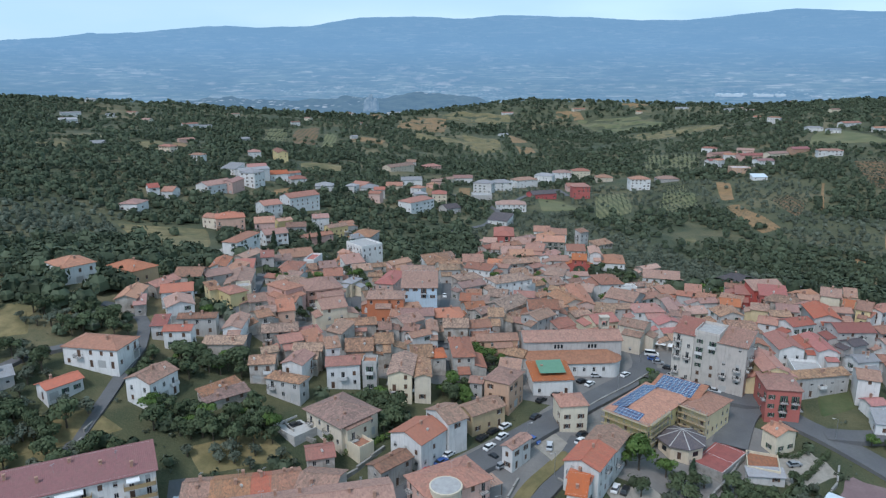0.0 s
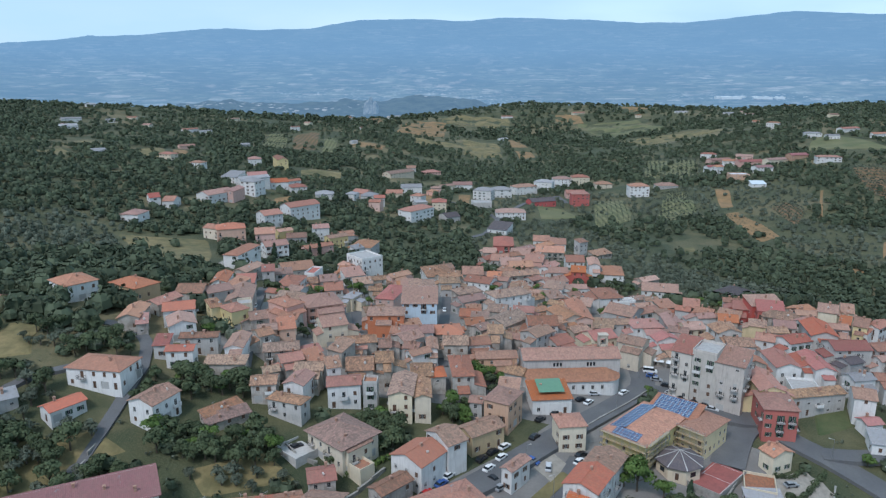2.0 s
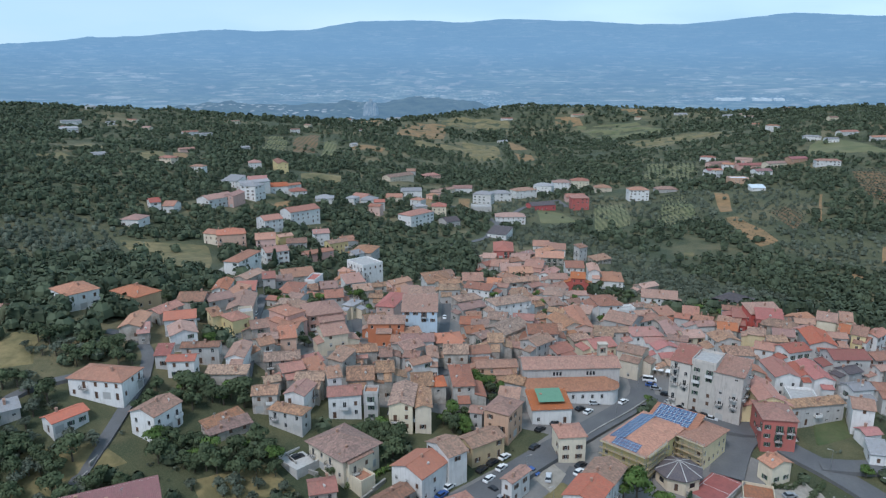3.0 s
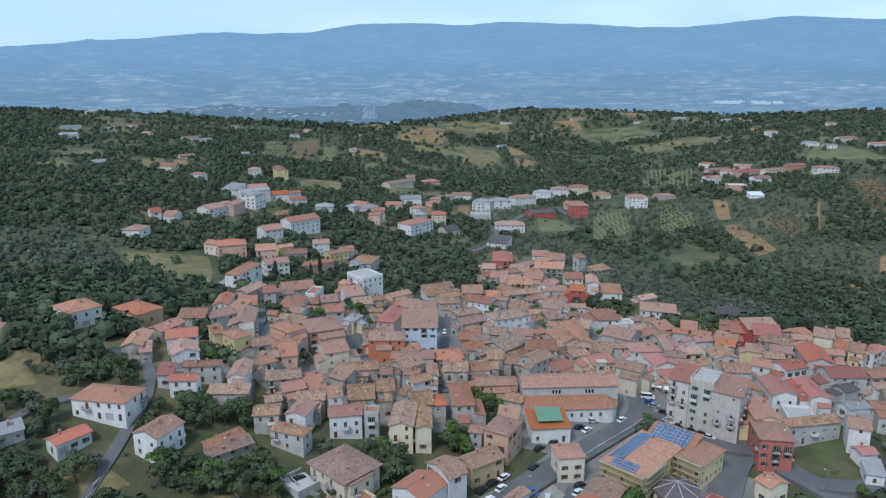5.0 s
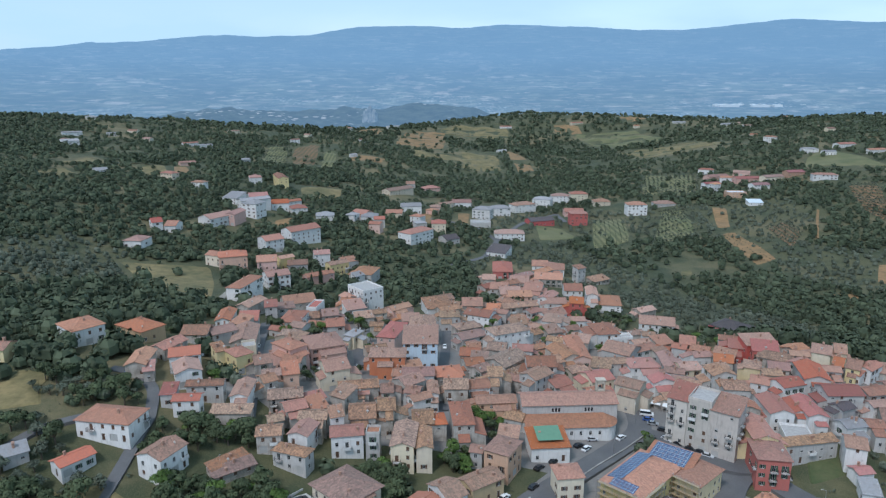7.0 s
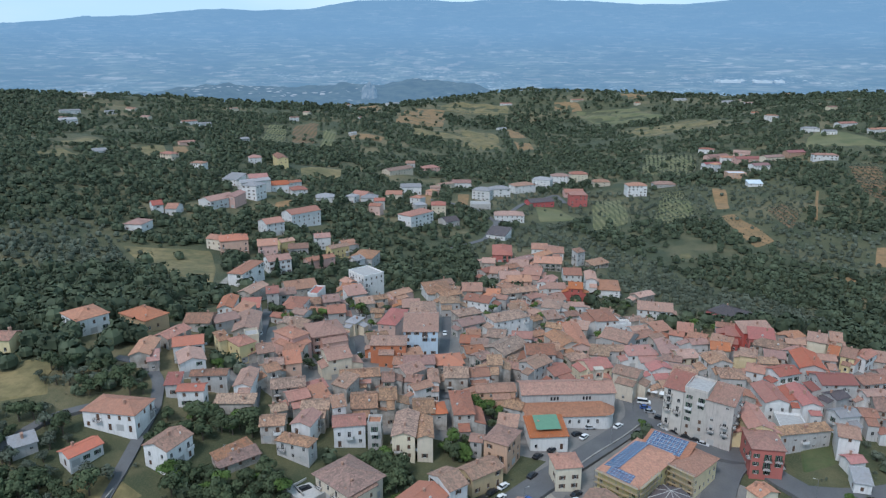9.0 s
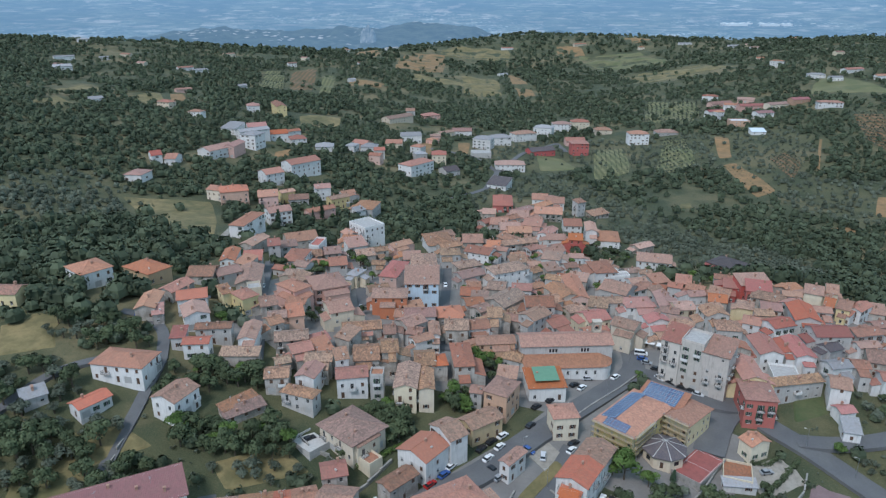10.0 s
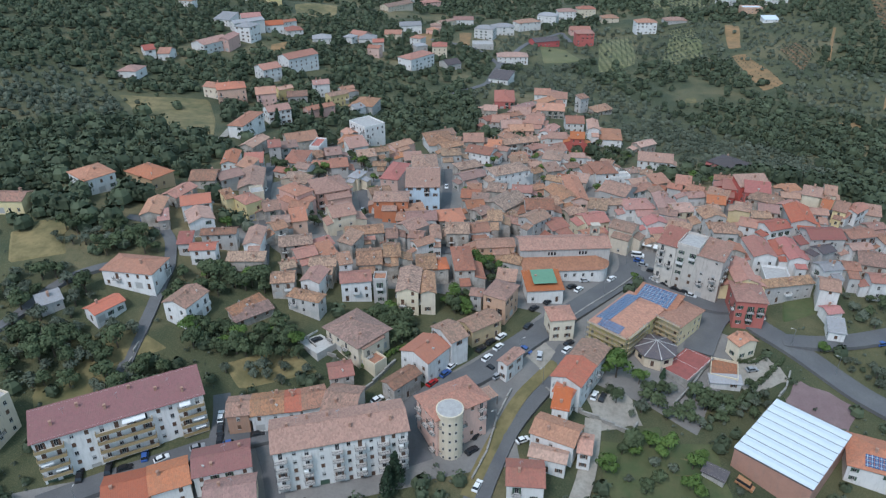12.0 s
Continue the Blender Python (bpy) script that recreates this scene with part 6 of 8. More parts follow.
def octagon(x, y, z, R, eave, apex):
    root = thing("octagonal_hall", pose(x, y, z, 0, 0, 22.5), "low eight-sided hall with a dark pointed roof and pale ribs", "hall")
    FOOTPRINTS.append((x, y, R))
    s = Shape()
    n = 8
    w = 2 * R * math.sin(math.pi / n)
    for k in range(n):
        M = Matrix.Rotation(2 * math.pi * k / n, 4, "Z") @ Matrix.Translation((-w / 2, -R * math.cos(math.pi / n), 0))
        hs = [(w / 2 - 0.6, w / 2 + 0.6, 0.1, 2.4)] if k % 2 else [(w / 2 - 1.0, w / 2 + 1.0, 1.0, 2.6)]
        holed_wall(s, M, w, -2, eave, hs, 0.2)
        if k % 2:
            part("door", DOOR["door"], root, at=M @ Matrix.Translation((w / 2, 0, 0.1)))
        else:
            part("window", relief({(0, 0): (0.12, 0)}, [-1, 1], [0, 1.6]).mesh("window", GLASS), root, at=M @ Matrix.Translation((w / 2, 0, 1.0)))
    part("wall", s.mesh("wall", WALL["cream"]), root)
    r, rib = Shape(), Shape()
    Q = R + 0.7
    ring = [Vector((Q * math.sin(2 * math.pi * (k + 0.5) / n), -Q * math.cos(2 * math.pi * (k + 0.5) / n), eave)) for k in range(n)]
    top = Vector((0, 0, apex))
    for k in range(n):
        p, q = ring[k], ring[(k + 1) % n]
        r.face([p, q, top])
        r.face([p, p - Vector((0, 0, 0.25)), q - Vector((0, 0, 0.25)), q])
        d = top - p
        side = Vector((-d.y, d.x, 0)).normalized() * 0.14
        up = Vector((0, 0, 0.1))
        rib.face([p - side + up, p + side + up, top + side * 0.4 + up * 1.2, top - side * 0.4 + up * 1.2])
        rib.face([p - side, p - side + up, top - side * 0.4 + up * 1.2, top - side * 0.4])
        rib.face([p + side, top + side * 0.4, top + side * 0.4 + up * 1.2, p + side + up])
    roof = part("roof", r.mesh("roof", ROOF["dark"]), root)
    part("ribs", rib.mesh("ribs", SLAB), roof, "pale roof ribs")


octagon(69.6, 184.6, 7.6, 6.6, 3.9, 6.6)


# ---- white-roofed hall ----
def hall():
    x, y, turn, L, W, h = 99.2, 145.3, 44.5, 29.2, 21.3, 7.4
    z = 0.0
    root = thing("sports_hall", pose(x, y, z, 0, 0, turn), "large brown hall with a white ribbed metal roof", "hall")
    for k in (-9, 0, 9):
        FOOTPRINTS.append((x + k * math.cos(radians(turn)), y + k * math.sin(radians(turn)), 12))
    s = Shape()
    for ang, length, off in ((0, L, W / 2), (180, L, W / 2), (90, W, L / 2), (-90, W, L / 2)):
        R = Matrix.Rotation(radians(ang), 4, "Z") @ Matrix.Translation((-length / 2, -off, 0))
        hs = [(1.5 + 3.4 * k, 3.9 + 3.4 * k, 4.6, 6.2) for k in range(int((length - 1.5) / 3.4))] if ang in (0, 90) else []
        holed_wall(s, R, length, -5, h, hs, 0.25)
        for a in hs:
            part("window", relief({(0, 0): (0.15, 0)}, [-1.2, 1.2], [0, 1.6]).mesh("window", GLASS), root, at=R @ Matrix.Translation(((a[0] + a[1]) / 2, 0, a[2])))
    part("wall", s.mesh("wall", WALL["brick"]), root)
    n = 8
    sheet = Shape()
    sheet.prism([(-L / n / 2 + 0.16, 0), (L / n / 2 - 0.16, 0), (L / n / 2 - 0.16, 0.12), (0, 0.34), (-L / n / 2 + 0.16, 0.12)], -W / 2 - 0.3, W / 2 + 0.3)
    me = sheet.mesh("roof_panel", ROOF["white"])
    base = Shape()
    base.box(-L / 2 - 0.2, L / 2 + 0.2, -W / 2 - 0.2, W / 2 + 0.2, h - 0.1, h + 0.05)
    roof = part("roof", base.mesh("roof", ROOF["dark"]), root)
    for k in range(n):
        part("roof_panel", me, roof, at=pose(-L / 2 + L * (k + 0.5) / n, 0, h + 0.052), label="white ribbed metal roof panel")
    return root


hall()


# ---- pergola on the terrace by the street ----
def pergola(x, y, turn, z):
    root = thing("pergola", pose(x, y, z, 0, 0, turn), "open pergola with reddish-brown roof slats on posts", "pergola")
    post = Shape()
    post.box(-0.08, 0.08, -0.08, 0.08, -0.5, 2.8)
    pm = post.mesh("post", WOOD)
    for a in (-5, 0, 5):
        for b in (-2.4, 2.4):
            part("post", pm, root, at=pose(a, b, 0))
    beam = Shape()
    beam.box(-5.4, 5.4, -0.09, 0.09, 2.8, 3.0)
    bm = beam.mesh("beam", FRAME)
    for b in (-2.4, 0, 2.4):
        part("beam", bm, root, at=pose(0, b, 0))
    slat = Shape()
    slat.box(-0.32, 0.32, -2.7, 2.7, 3.0, 3.06)
    sm = slat.mesh("slat", CLAY)
    for k in range(13):
        part("slat", sm, root, at=pose(-5.0 + k * 0.83, 0, 0.002))


_roof = house(35.2, 214.4, 5, 13, 11, 1.7, "shed", "white", "orange", "low white house with an orange roof and a green roof terrace", pitch=0.22)
_s = Shape()
_s.box(-4.0, 4.6, -3.6, 4.4, 0.0, 0.03)
part("roof_terrace", _s.mesh("roof_terrace", SHUTGREEN), _roof, "faded green roof covering", pose(0, 0, 7.42, math.degrees(math.atan(0.22 * 0.7)), 0, 0))


def canopy(x, y, turn):
    root = thing("canopy", pose(x, y, ground_z(x, y), 0, 0, turn), "white cloth canopy on thin posts in the square", "canopy", "white canopies")
    s = Shape()
    s.tube(0, 0, -0.3, 2.5, 0.05, 0.05, 6)
    pm = s.mesh("post", STEEL)
    for a in (-2.2, 2.2):
        for b in (-1.7, 1.7):
            part("post", pm, root, at=pose(a, b, 0))
    c = Shape()
    q = [(-2.5, -2, 2.5), (2.5, -2, 2.5), (2.5, 2, 2.5), (-2.5, 2, 2.5)]
    for k in range(4):
        c.face([q[k], q[(k + 1) % 4], (0, 0, 3.2)])
        c.face([(*q[k][:2], 2.25), (*q[(k + 1) % 4][:2], 2.25), q[(k + 1) % 4], q[k]])
    part("cover", c.mesh("cover", AWNING), root)


for a, b, k in ((82.5, 250, -25), (87.5, 247, -25), (95, 252, 20), (143, 292, 10)):
    canopy(a, b, k)
pergola(9.5, 158.6, 30, ground_z(9.5, 158.6) + 0.5)


# ---- streets, yards and fields ----
patch("pavement", 5, 298, 205, 165, 0, PAVING, "worn grey paving of the village lanes", "pavement", 0.06, 0.25, False)
patch("pavement", 118, 262, 130, 92, 0, PAVING, "worn grey paving of the village lanes", "pavement", 0.08, 0.2, False)
patch("pavement", 70, 232, 80, 56, 20, PAVING, "worn grey paving round the square", "pavement", 0.10, 0.2, False)
patch("pavement", -60, 128, 110, 26, 16, PAVING, "worn grey paving before the flats", "pavement", 0.07, 0.1, False)
patch("pavement", -8, 236, 130, 62, -8, PAVING, "worn grey paving of the lower lanes", "pavement", 0.045, 0.25, False)
patch("pavement", 62, 190, 66, 52, -33, PAVING, "worn grey paving round the school", "pavement", 0.05, 0.1)
patch("pavement", 14, 166, 74, 26, 40, PAVING, "worn grey paving beside the main street", "pavement", 0.05, 0.15)
patch("pavement", 0, 144, 40, 22, 12, PAVING, "worn grey paving round the tower house", "pavement", 0.06, 0.1)
patch("yard", 117, 164, 20, 18, -40, MAROONPAVE, "dark red paved yard beside the hall", "field")
patch("yard", 102, 178, 19, 13, 20, GRAVEL, "pale concrete forecourt below the house", "field")
patch("field", -110, 157, 22, 13, 20, DRY, "dry yellow grass between the trees", "field")
patch("field", 70, 139, 13, 12, 0, DRY, "dry patch in the green slope", "field")
strip("verge", ((39, 184), (31, 173), (23, 164), (17, 153), (12, 143), (8, 134), (5, 127)), 4, DRY, "yellowed grass verge along the embankment", "verge")
strip("road", ((44, 156), (41, 144), (38, 134), (34, 126)), 5, GRAVEL, "pale dirt track down the grass slope", "track")
strip("road", ((75, 261), (74, 246), (73, 232), (63, 222), (47, 207), (31, 192), (18, 179), (9, 170), (-1, 164), (-10, 157), (-13, 151), (-11, 143), (-8, 137)), 9, ASPHALT, "grey asphalt main street of the village", "road")
strip("road", ((7, 125), (9, 131), (13, 140), (16, 148), (22, 157), (29, 166), (36, 177), (41, 186)), 7, ASPHALT, "grey asphalt lower road below the embankment", "road")
strip("road", ((-106, 122), (-98, 126), (-88, 131), (-76, 136), (-65, 141), (-52, 145), (-38, 149), (-25, 150), (-13, 151)), 7, ASPHALT, "grey asphalt street before the flats", "road")
strip("road", ((-53, 145), (-48, 135), (-45, 125)), 5, ASPHALT, "narrow asphalt side street", "road")
strip("road", ((-65, 140), (-64, 147), (-67, 158)), 5, ASPHALT, "asphalt yard beside the flats", "road")
strip("road", ((112, 235), (107, 214), (108, 201), (116, 193), (124, 182), (132, 170), (142, 161)), 9, ASPHALT, "wide grey asphalt road leaving the village", "road")
strip("road", ((116, 193), (128, 191), (142, 192), (160, 196)), 7, ASPHALT, "grey asphalt side road", "road")
strip("road", ((106, 211), (96, 206), (89, 194), (85, 187)), 10, ASPHALT, "asphalt forecourt beside the school", "road")
strip("road", ((73, 232), (79, 229), (88, 220), (99, 210), (106, 211)), 12, ASPHALT, "asphalt square before the tower block", "road")
strip("road", ((85, 260), (76, 246), (80, 233)), 9, PAVING, "paved square with parked cars", "road")
strip("road", ((-87, 324), (-79, 278), (-71, 242), (-66, 214)), 4.5, ASPHALT, "narrow asphalt lane between houses", "road")
strip("road", ((2, 337), (1, 302), (-1, 262), (0, 237)), 4.5, ASPHALT, "narrow asphalt lane between houses", "road")
strip("road", ((-96, 207), (-96, 196), (-96, 184), (-97, 173), (-98, 163), (-97, 152)), 4, ASPHALT, "narrow asphalt lane down the hillside", "road")
strip("road", ((-141, 173), (-134, 181), (-130, 192), (-122, 200), (-114, 204)), 4, ASPHALT, "narrow asphalt lane down the hillside", "road")
strip("road", ((-119, 232), (-110, 232), (-100, 223), (-96, 207)), 4, ASPHALT, "narrow asphalt lane at the edge of the houses", "road")
strip("road", ((-35, 274), (-40, 305), (-45, 332)), 5, ASPHALT, "narrow asphalt lane with parked cars", "road")
strip("road", ((7, 525), (36, 560), (51, 631), (27, 689), (-13, 716)), 5, ASPHALT, "winding asphalt road through the outlying houses", "road")
strip("road", ((51, 631), (88, 726), (132, 794), (132, 733)), 5, ASPHALT, "winding asphalt road through the outlying houses", "road")
strip("road", ((408, 745), (383, 698), (355, 643)), 2.5, SOIL, "pale dirt track across the hillside", "track")
strip("road", ((-119, 338), (-125, 405), (-122, 436)), 4, GRAVEL, "pale dirt track below the houses", "track")
patch("field", 61, 138, 38, 24, 0, LAWN, "rough green grass below the wall", "field")
patch("yard", 51, 160, 16, 15, 10, GRAVEL, "pale earth yard with parked cars", "field")
patch("yard", 32, 181, 11, 16, 30, GRAVEL, "pale gravel parking ground", "field")
quad_field(((-221, 449), (-154, 470), (-116, 351), (-177, 388)), DRY, "dry yellow hillside meadow")
quad_field(((-73, 169), (-49, 180), (-33, 168), (-65, 157)), DRY, "dry yellow grass plot with young trees behind the flats")
quad_field(((-125, 172), (-97, 181), (-81, 174), (-112, 156)), DRY, "dry yellow grass below the olive trees")
quad_field(((124, 218), (138, 219), (135, 204), (116, 198)), LAWN, "rough green lawn beside the red house")
quad_field(((-160, 221), (-136, 224), (-126, 206), (-150, 197)), DRY, "dry yellow grass clearing")
quad_field(((52, 155), (67, 160), (65, 131), (41, 129)), LAWN, "rough green grass on the slope")
quad_field(((310, 800), (324, 778), (295, 690), (276, 688)), SOIL, "bare ochre field on the slope")
quad_field(((274, 682), (294, 684), (298, 585), (258, 552)), SOIL, "bare ochre field on the slope")
quad_field(((324, 688), (356, 718), (354, 667), (313, 601)), PLOUGHED, "brown orchard soil with rows")
quad_field(((165, 770), (206, 765), (181, 636), (130, 606)), VINES, "vineyard rows on ochre soil")
quad_field(((94, 725), (127, 709), (138, 653), (85, 633)), MEADOW, "green sloping meadow")
quad_field(((249, 792), (282, 801), (259, 679), (193, 630)), VINES, "olive rows on dry soil")
quad_field(((310, 1098), (377, 1017), (320, 859), (253, 884)), VINES, "olive rows on dry soil")
quad_field(((486, 844), (538, 842), (453, 680), (443, 715)), PLOUGHED, "orange-brown orchard soil with rows")
quad_field(((559, 1055), (599, 1037), (597, 913), (476, 951)), MEADOW, "pale green sloping meadow")
quad_field(((288, 499), (310, 497), (312, 483), (286, 483)), SOIL, "bare ochre bank")
quad_field(((370, 574), (388, 574), (349, 513), (337, 521)), SOIL, "bare ochre bank")
quad_field(((-173, 811), (-120, 877), (-110, 762), (-148, 720)), DRY, "pale yellow meadow")
quad_field(((-272, 1273), (-231, 1356), (-193, 1076), (-230, 1055)), PLOUGHED, "reddish ploughed field with rows")
quad_field(((-315, 1269), (-277, 1287), (-233, 1059), (-274, 1038)), VINES, "green vineyard rows")
quad_field(((-215, 1282), (-187, 1293), (-167, 1073), (-190, 1072)), VINES, "green vineyard rows")
quad_field(((-361, 775), (-333, 853), (-300, 770), (-313, 742)), DRY, "pale stubble field")
quad_field(((-332, 854), (-322, 888), (-285, 797), (-297, 768)), SOIL, "ochre bare field")
quad_field(((-403, 690), (-396, 728), (-347, 694), (-380, 645)), DRY, "pale bare bank")
quad_field(((-29, 749), (-8, 764), (-10, 676), (-27, 673)), SOIL, "bare ochre plot between the houses")
quad_field(((15, 762), (34, 772), (26, 680), (15, 687)), SOIL, "bare ochre plot between the houses")
quad_field(((-150, 605), (-134, 626), (-131, 594), (-145, 580)), SOIL, "bare ochre plot between the houses")
quad_field(((195, 551), (206, 555), (202, 535), (186, 529)), DRY, "dry grass bank")
patch("field", -407, 799, 41, 81, 0, DRY, "pale bare bank", "field")
patch("field", -45, 1652, 110, 438, 0, SOIL, "ochre eroded bank", "field")
patch("field", -181, 1782, 56, 268, 0, SOIL, "ochre eroded bank", "field")
patch("field", 88, 1894, 189, 157, 0, DRY, "dry grass hillside", "field")
patch("field", -131, 1226, 62, 62, 0, SOIL, "ochre bare field", "field")
patch("field", -5, 1348, 102, 68, 0, DRY, "dry grass strip", "field")
patch("field", 153, 1395, 32, 301, 0, SOIL, "ochre eroded bank", "field")
patch("field", 74, 1348, 78, 219, 0, DRY, "dry grass hillside", "field")
patch("field", 344, 1948, 69, 114, 0, SOIL, "ochre eroded bank", "field")
patch("field", 454, 1806, 185, 213, 8, MEADOW, "pale green meadow on a ridge", "field")
patch("field", 465, 1433, 183, 235, 0, DRY, "dry grass strip", "field")
patch("field", 560, 2066, 88, 89, 0, SOIL, "reddish bare field", "field")
patch("field", -142, 215, 13, 23, 0, DRY, "dry yellow grass", "field")
wall_run(((72.9, 228.4), (63.9, 219.5), (51.3, 208.2), (45.1, 202.1), (37.8, 193.0)), 1.0, 0.4, "pale stone parapet wall along the main street")
wall_run(((-16.3, 174.2), (-22.7, 164.6), (-27.7, 158.9)), 1.2, 0.5, "grey concrete retaining wall below the villa")
wall_run(((20.0, 165.6), (14.8, 154.2), (11.1, 141.9), (6.5, 132.4)), 0.8, 0.4, "low kerb wall along the embankment")
wall_run(((30.7, 166.5), (36.0, 160.3), (45.6, 155.7), (54.1, 151.2), (57.2, 155.2)), 1.4, 0.5, "low concrete wall round the yard")
wall_run(((70.0, 162.8), (78.9, 171.9), (86.2, 180.8)), 1.6, 0.4, "tall concrete wall below the playing court")
wall_run(((84.3, 147.5), (96.3, 159.5), (109.2, 172.0), (113.4, 179.0)), 1.2, 0.4, "hedge-topped retaining wall")
wall_run(((-96.7, 151.9), (-96.5, 164.0), (-95.8, 175.2)), 0.9, 0.3, "stone garden wall beside the lane")
wall_run(((-46.0, 182.3), (-41.6, 176.7), (-35.0, 173.8), (-30.2, 169.6)), 1.0, 0.3, "pale garden wall of the villa")


# ---- playing court ----
def court():
    x, y, turn = 79.5, 180.5, 44
    z = ground_z(x, y) + 1.2
    s = Shape()
    s.box(-8.5, 8.5, -4.8, 4.8, -4.5, 0.0)
    ob = thing("playing_court", pose(x, y, z, 0, 0, turn), "red playing court with white lines on a concrete base", "court", data=s.mesh("playing_court", COURT))
    FOOTPRINTS.append((x, y, 9))
    for x0, x1, y0, y1 in ((-7.8, 7.8, -4.2, -4.1), (-7.8, 7.8, 4.1, 4.2), (-7.8, -7.7, -4.2, 4.2), (7.7, 7.8, -4.2, 4.2), (-0.05, 0.05, -4.2, 4.2)):
        q = Shape()
        q.box(x0, x1, y0, y1, 0.003, 0.012)
        part("court_line", q.mesh("court_line", PAINT), ob)
    w = Shape()
    for a in ((-8.5, 8.5, -4.95, -4.8), (-8.65, -8.5, -4.95, 4.8)):
        w.box(*a, -4.5, 0.9)
    part("court_wall", w.mesh("court_wall", WALLSTONE), ob)


court()


# ---- cars ----
CARPAINT = {k: plain("car_paint_" + k, c, 0.3, 0.0, 0.1, 1.0) for k, c in
            (("white", (0.75, 0.75, 0.74)), ("grey", (0.28, 0.29, 0.30)), ("black", (0.02, 0.02, 0.023)), ("blue", (0.04, 0.10, 0.30)), ("red", (0.42, 0.02, 0.02)), ("silver", (0.5, 0.51, 0.52)), ("orange", (0.40, 0.20, 0.10)))}
TYRE = plain("tyre_rubber", (0.02, 0.02, 0.02), 0.9)
LAMP = plain("lamp_glass", (0.6, 0.6, 0.58), 0.2)


def car_meshes(kind):
    L, W = (4.2, 1.72) if kind == "car" else (5.2, 1.95)
    body, glass = Shape(), Shape()
    if kind == "car":
        prof = [(-2.1, 0.3), (2.1, 0.3), (2.1, 0.62), (1.95, 0.8), (1.0, 0.92), (-1.95, 0.95), (-2.1, 0.75)]
        cab = [(-1.75, 0.94), (1.0, 0.92), (0.35, 1.42), (-1.25, 1.45)]
    else:
        prof = [(-2.6, 0.35), (2.6, 0.35), (2.6, 0.75), (2.4, 1.1), (1.6, 1.25), (-2.6, 1.25)]
        cab = [(-2.58, 1.24), (1.75, 1.24), (1.2, 2.1), (-2.5, 2.15)]
    body.prism(prof, -W / 2, W / 2)
    inset = 0.1
    c = cab
    lo = [(c[0][0], -W / 2 + 0.03, c[0][1]), (c[1][0], -W / 2 + 0.03, c[1][1]), (c[1][0], W / 2 - 0.03, c[1][1]), (c[0][0], W / 2 - 0.03, c[0][1])]
    hi = [(c[3][0], -W / 2 + inset + 0.08, c[3][1]), (c[2][0], -W / 2 + inset + 0.08, c[2][1]), (c[2][0], W / 2 - inset - 0.08, c[2][1]), (c[3][0], W / 2 - inset - 0.08, c[3][1])]
    for k in range(4):
        glass.face([lo[k], lo[(k + 1) % 4], hi[(k + 1) % 4], hi[k]])
    top = Shape()
    z = hi[0][2]
    top.face([(p[0], p[1], p[2] + 0.02) for p in hi])
    for k in range(4):
        p, q = hi[k], hi[(k + 1) % 4]
        top.face([p, q, (q[0], q[1], q[2] + 0.02), (p[0], p[1], p[2] + 0.02)])
    wheel = Shape()
    wheel.tube(0, 0, -0.1, 0.1, 0.31, 0.31, 12)
    wheel.tube(0, 0, 0.1, 0.11, 0.17, 0.12, 8)
    lamp = Shape()
    lamp.box(-0.04, 0.04, -0.18, 0.18, -0.07, 0.07)
    return L, W, body, glass, top, wheel.mesh("wheel", TYRE), lamp.mesh("headlight", LAMP)


CARPARTS = {k: car_meshes(k) for k in ("car", "van")}
CARMESH = {}


def car(x, y, turn, colour, kind="car"):
    L, W, body, glass, top, wheel, lamp = CARPARTS[kind]
    if (kind, colour) not in CARMESH:
        CARMESH[kind, colour] = (body.mesh("body", CARPAINT[colour]), glass.mesh("glazing", GLASS), top.mesh("roof", CARPAINT[colour]))
    b, g, r = CARMESH[kind, colour]
    d = Vector((math.cos(radians(turn)), math.sin(radians(turn))))
    za, zb = ground_z(x + d.x * 1.4, y + d.y * 1.4), ground_z(x - d.x * 1.4, y - d.y * 1.4)
    tilt = -math.degrees(math.atan2(za - zb, 2.8))
    root = thing(kind, pose(x, y, (za + zb) / 2 + 0.14, 0, tilt, turn), f"parked {colour} {'hatchback car' if kind == 'car' else 'delivery van'} standing beside the street", kind, "parked vehicles")
    CLEAR.append((x, y, 2))
    part("body", b, root)
    part("glazing", g, root, "dark tinted glass")
    part("roof", r, root)
    for a in (-L * 0.3, L * 0.31):
        for s in (-1, 1):
            part("wheel", wheel, root, at=pose(a, s * (W / 2 - 0.08), 0.31, -90 * s, 0, 0))
    for s in (-1, 1):
        part("headlight", lamp, root, at=pose(L / 2, s * W * 0.33, 0.66 if kind == "car" else 0.9))


car(82.9, 135.7, -42, "orange", "van")
car(-78.1, 136.4, 32, "white")
car(-87.0, 133.3, 21, "black")
car(-91.3, 133.1, 101, "black")
car(-98.1, 130.8, 102, "black")
car(-83.0, 137.4, 104, "blue")
car(-69.4, 140.1, 24, "grey")
car(-65.3, 150.1, 97, "white")
car(-64.6, 146.5, 97, "black")
car(-63.9, 142.9, 97, "black")
car(-60.7, 141.6, 14, "blue")
car(-53.7, 144.7, 17, "black")
car(7.9, 130.2, 63, "white")
car(21.6, 146.1, 28, "white")
car(13.1, 177.9, 49, "white")
car(17.1, 183.3, 49, "white")
car(18.4, 188.5, 46, "white")
car(14.6, 185.4, 45, "black")
car(11.2, 181.8, 49, "black")
car(1.6, 173.4, 50, "white")
car(-4.6, 165.8, 47, "red")
car(-0.5, 169.9, 47, "blue")
car(14.3, 173.1, -46, "black")
car(15.9, 170.3, 43, "grey")
car(28.2, 194.8, 49, "black")
car(37.0, 209.2, 40, "black")
car(31.3, 204.9, 45, "black")
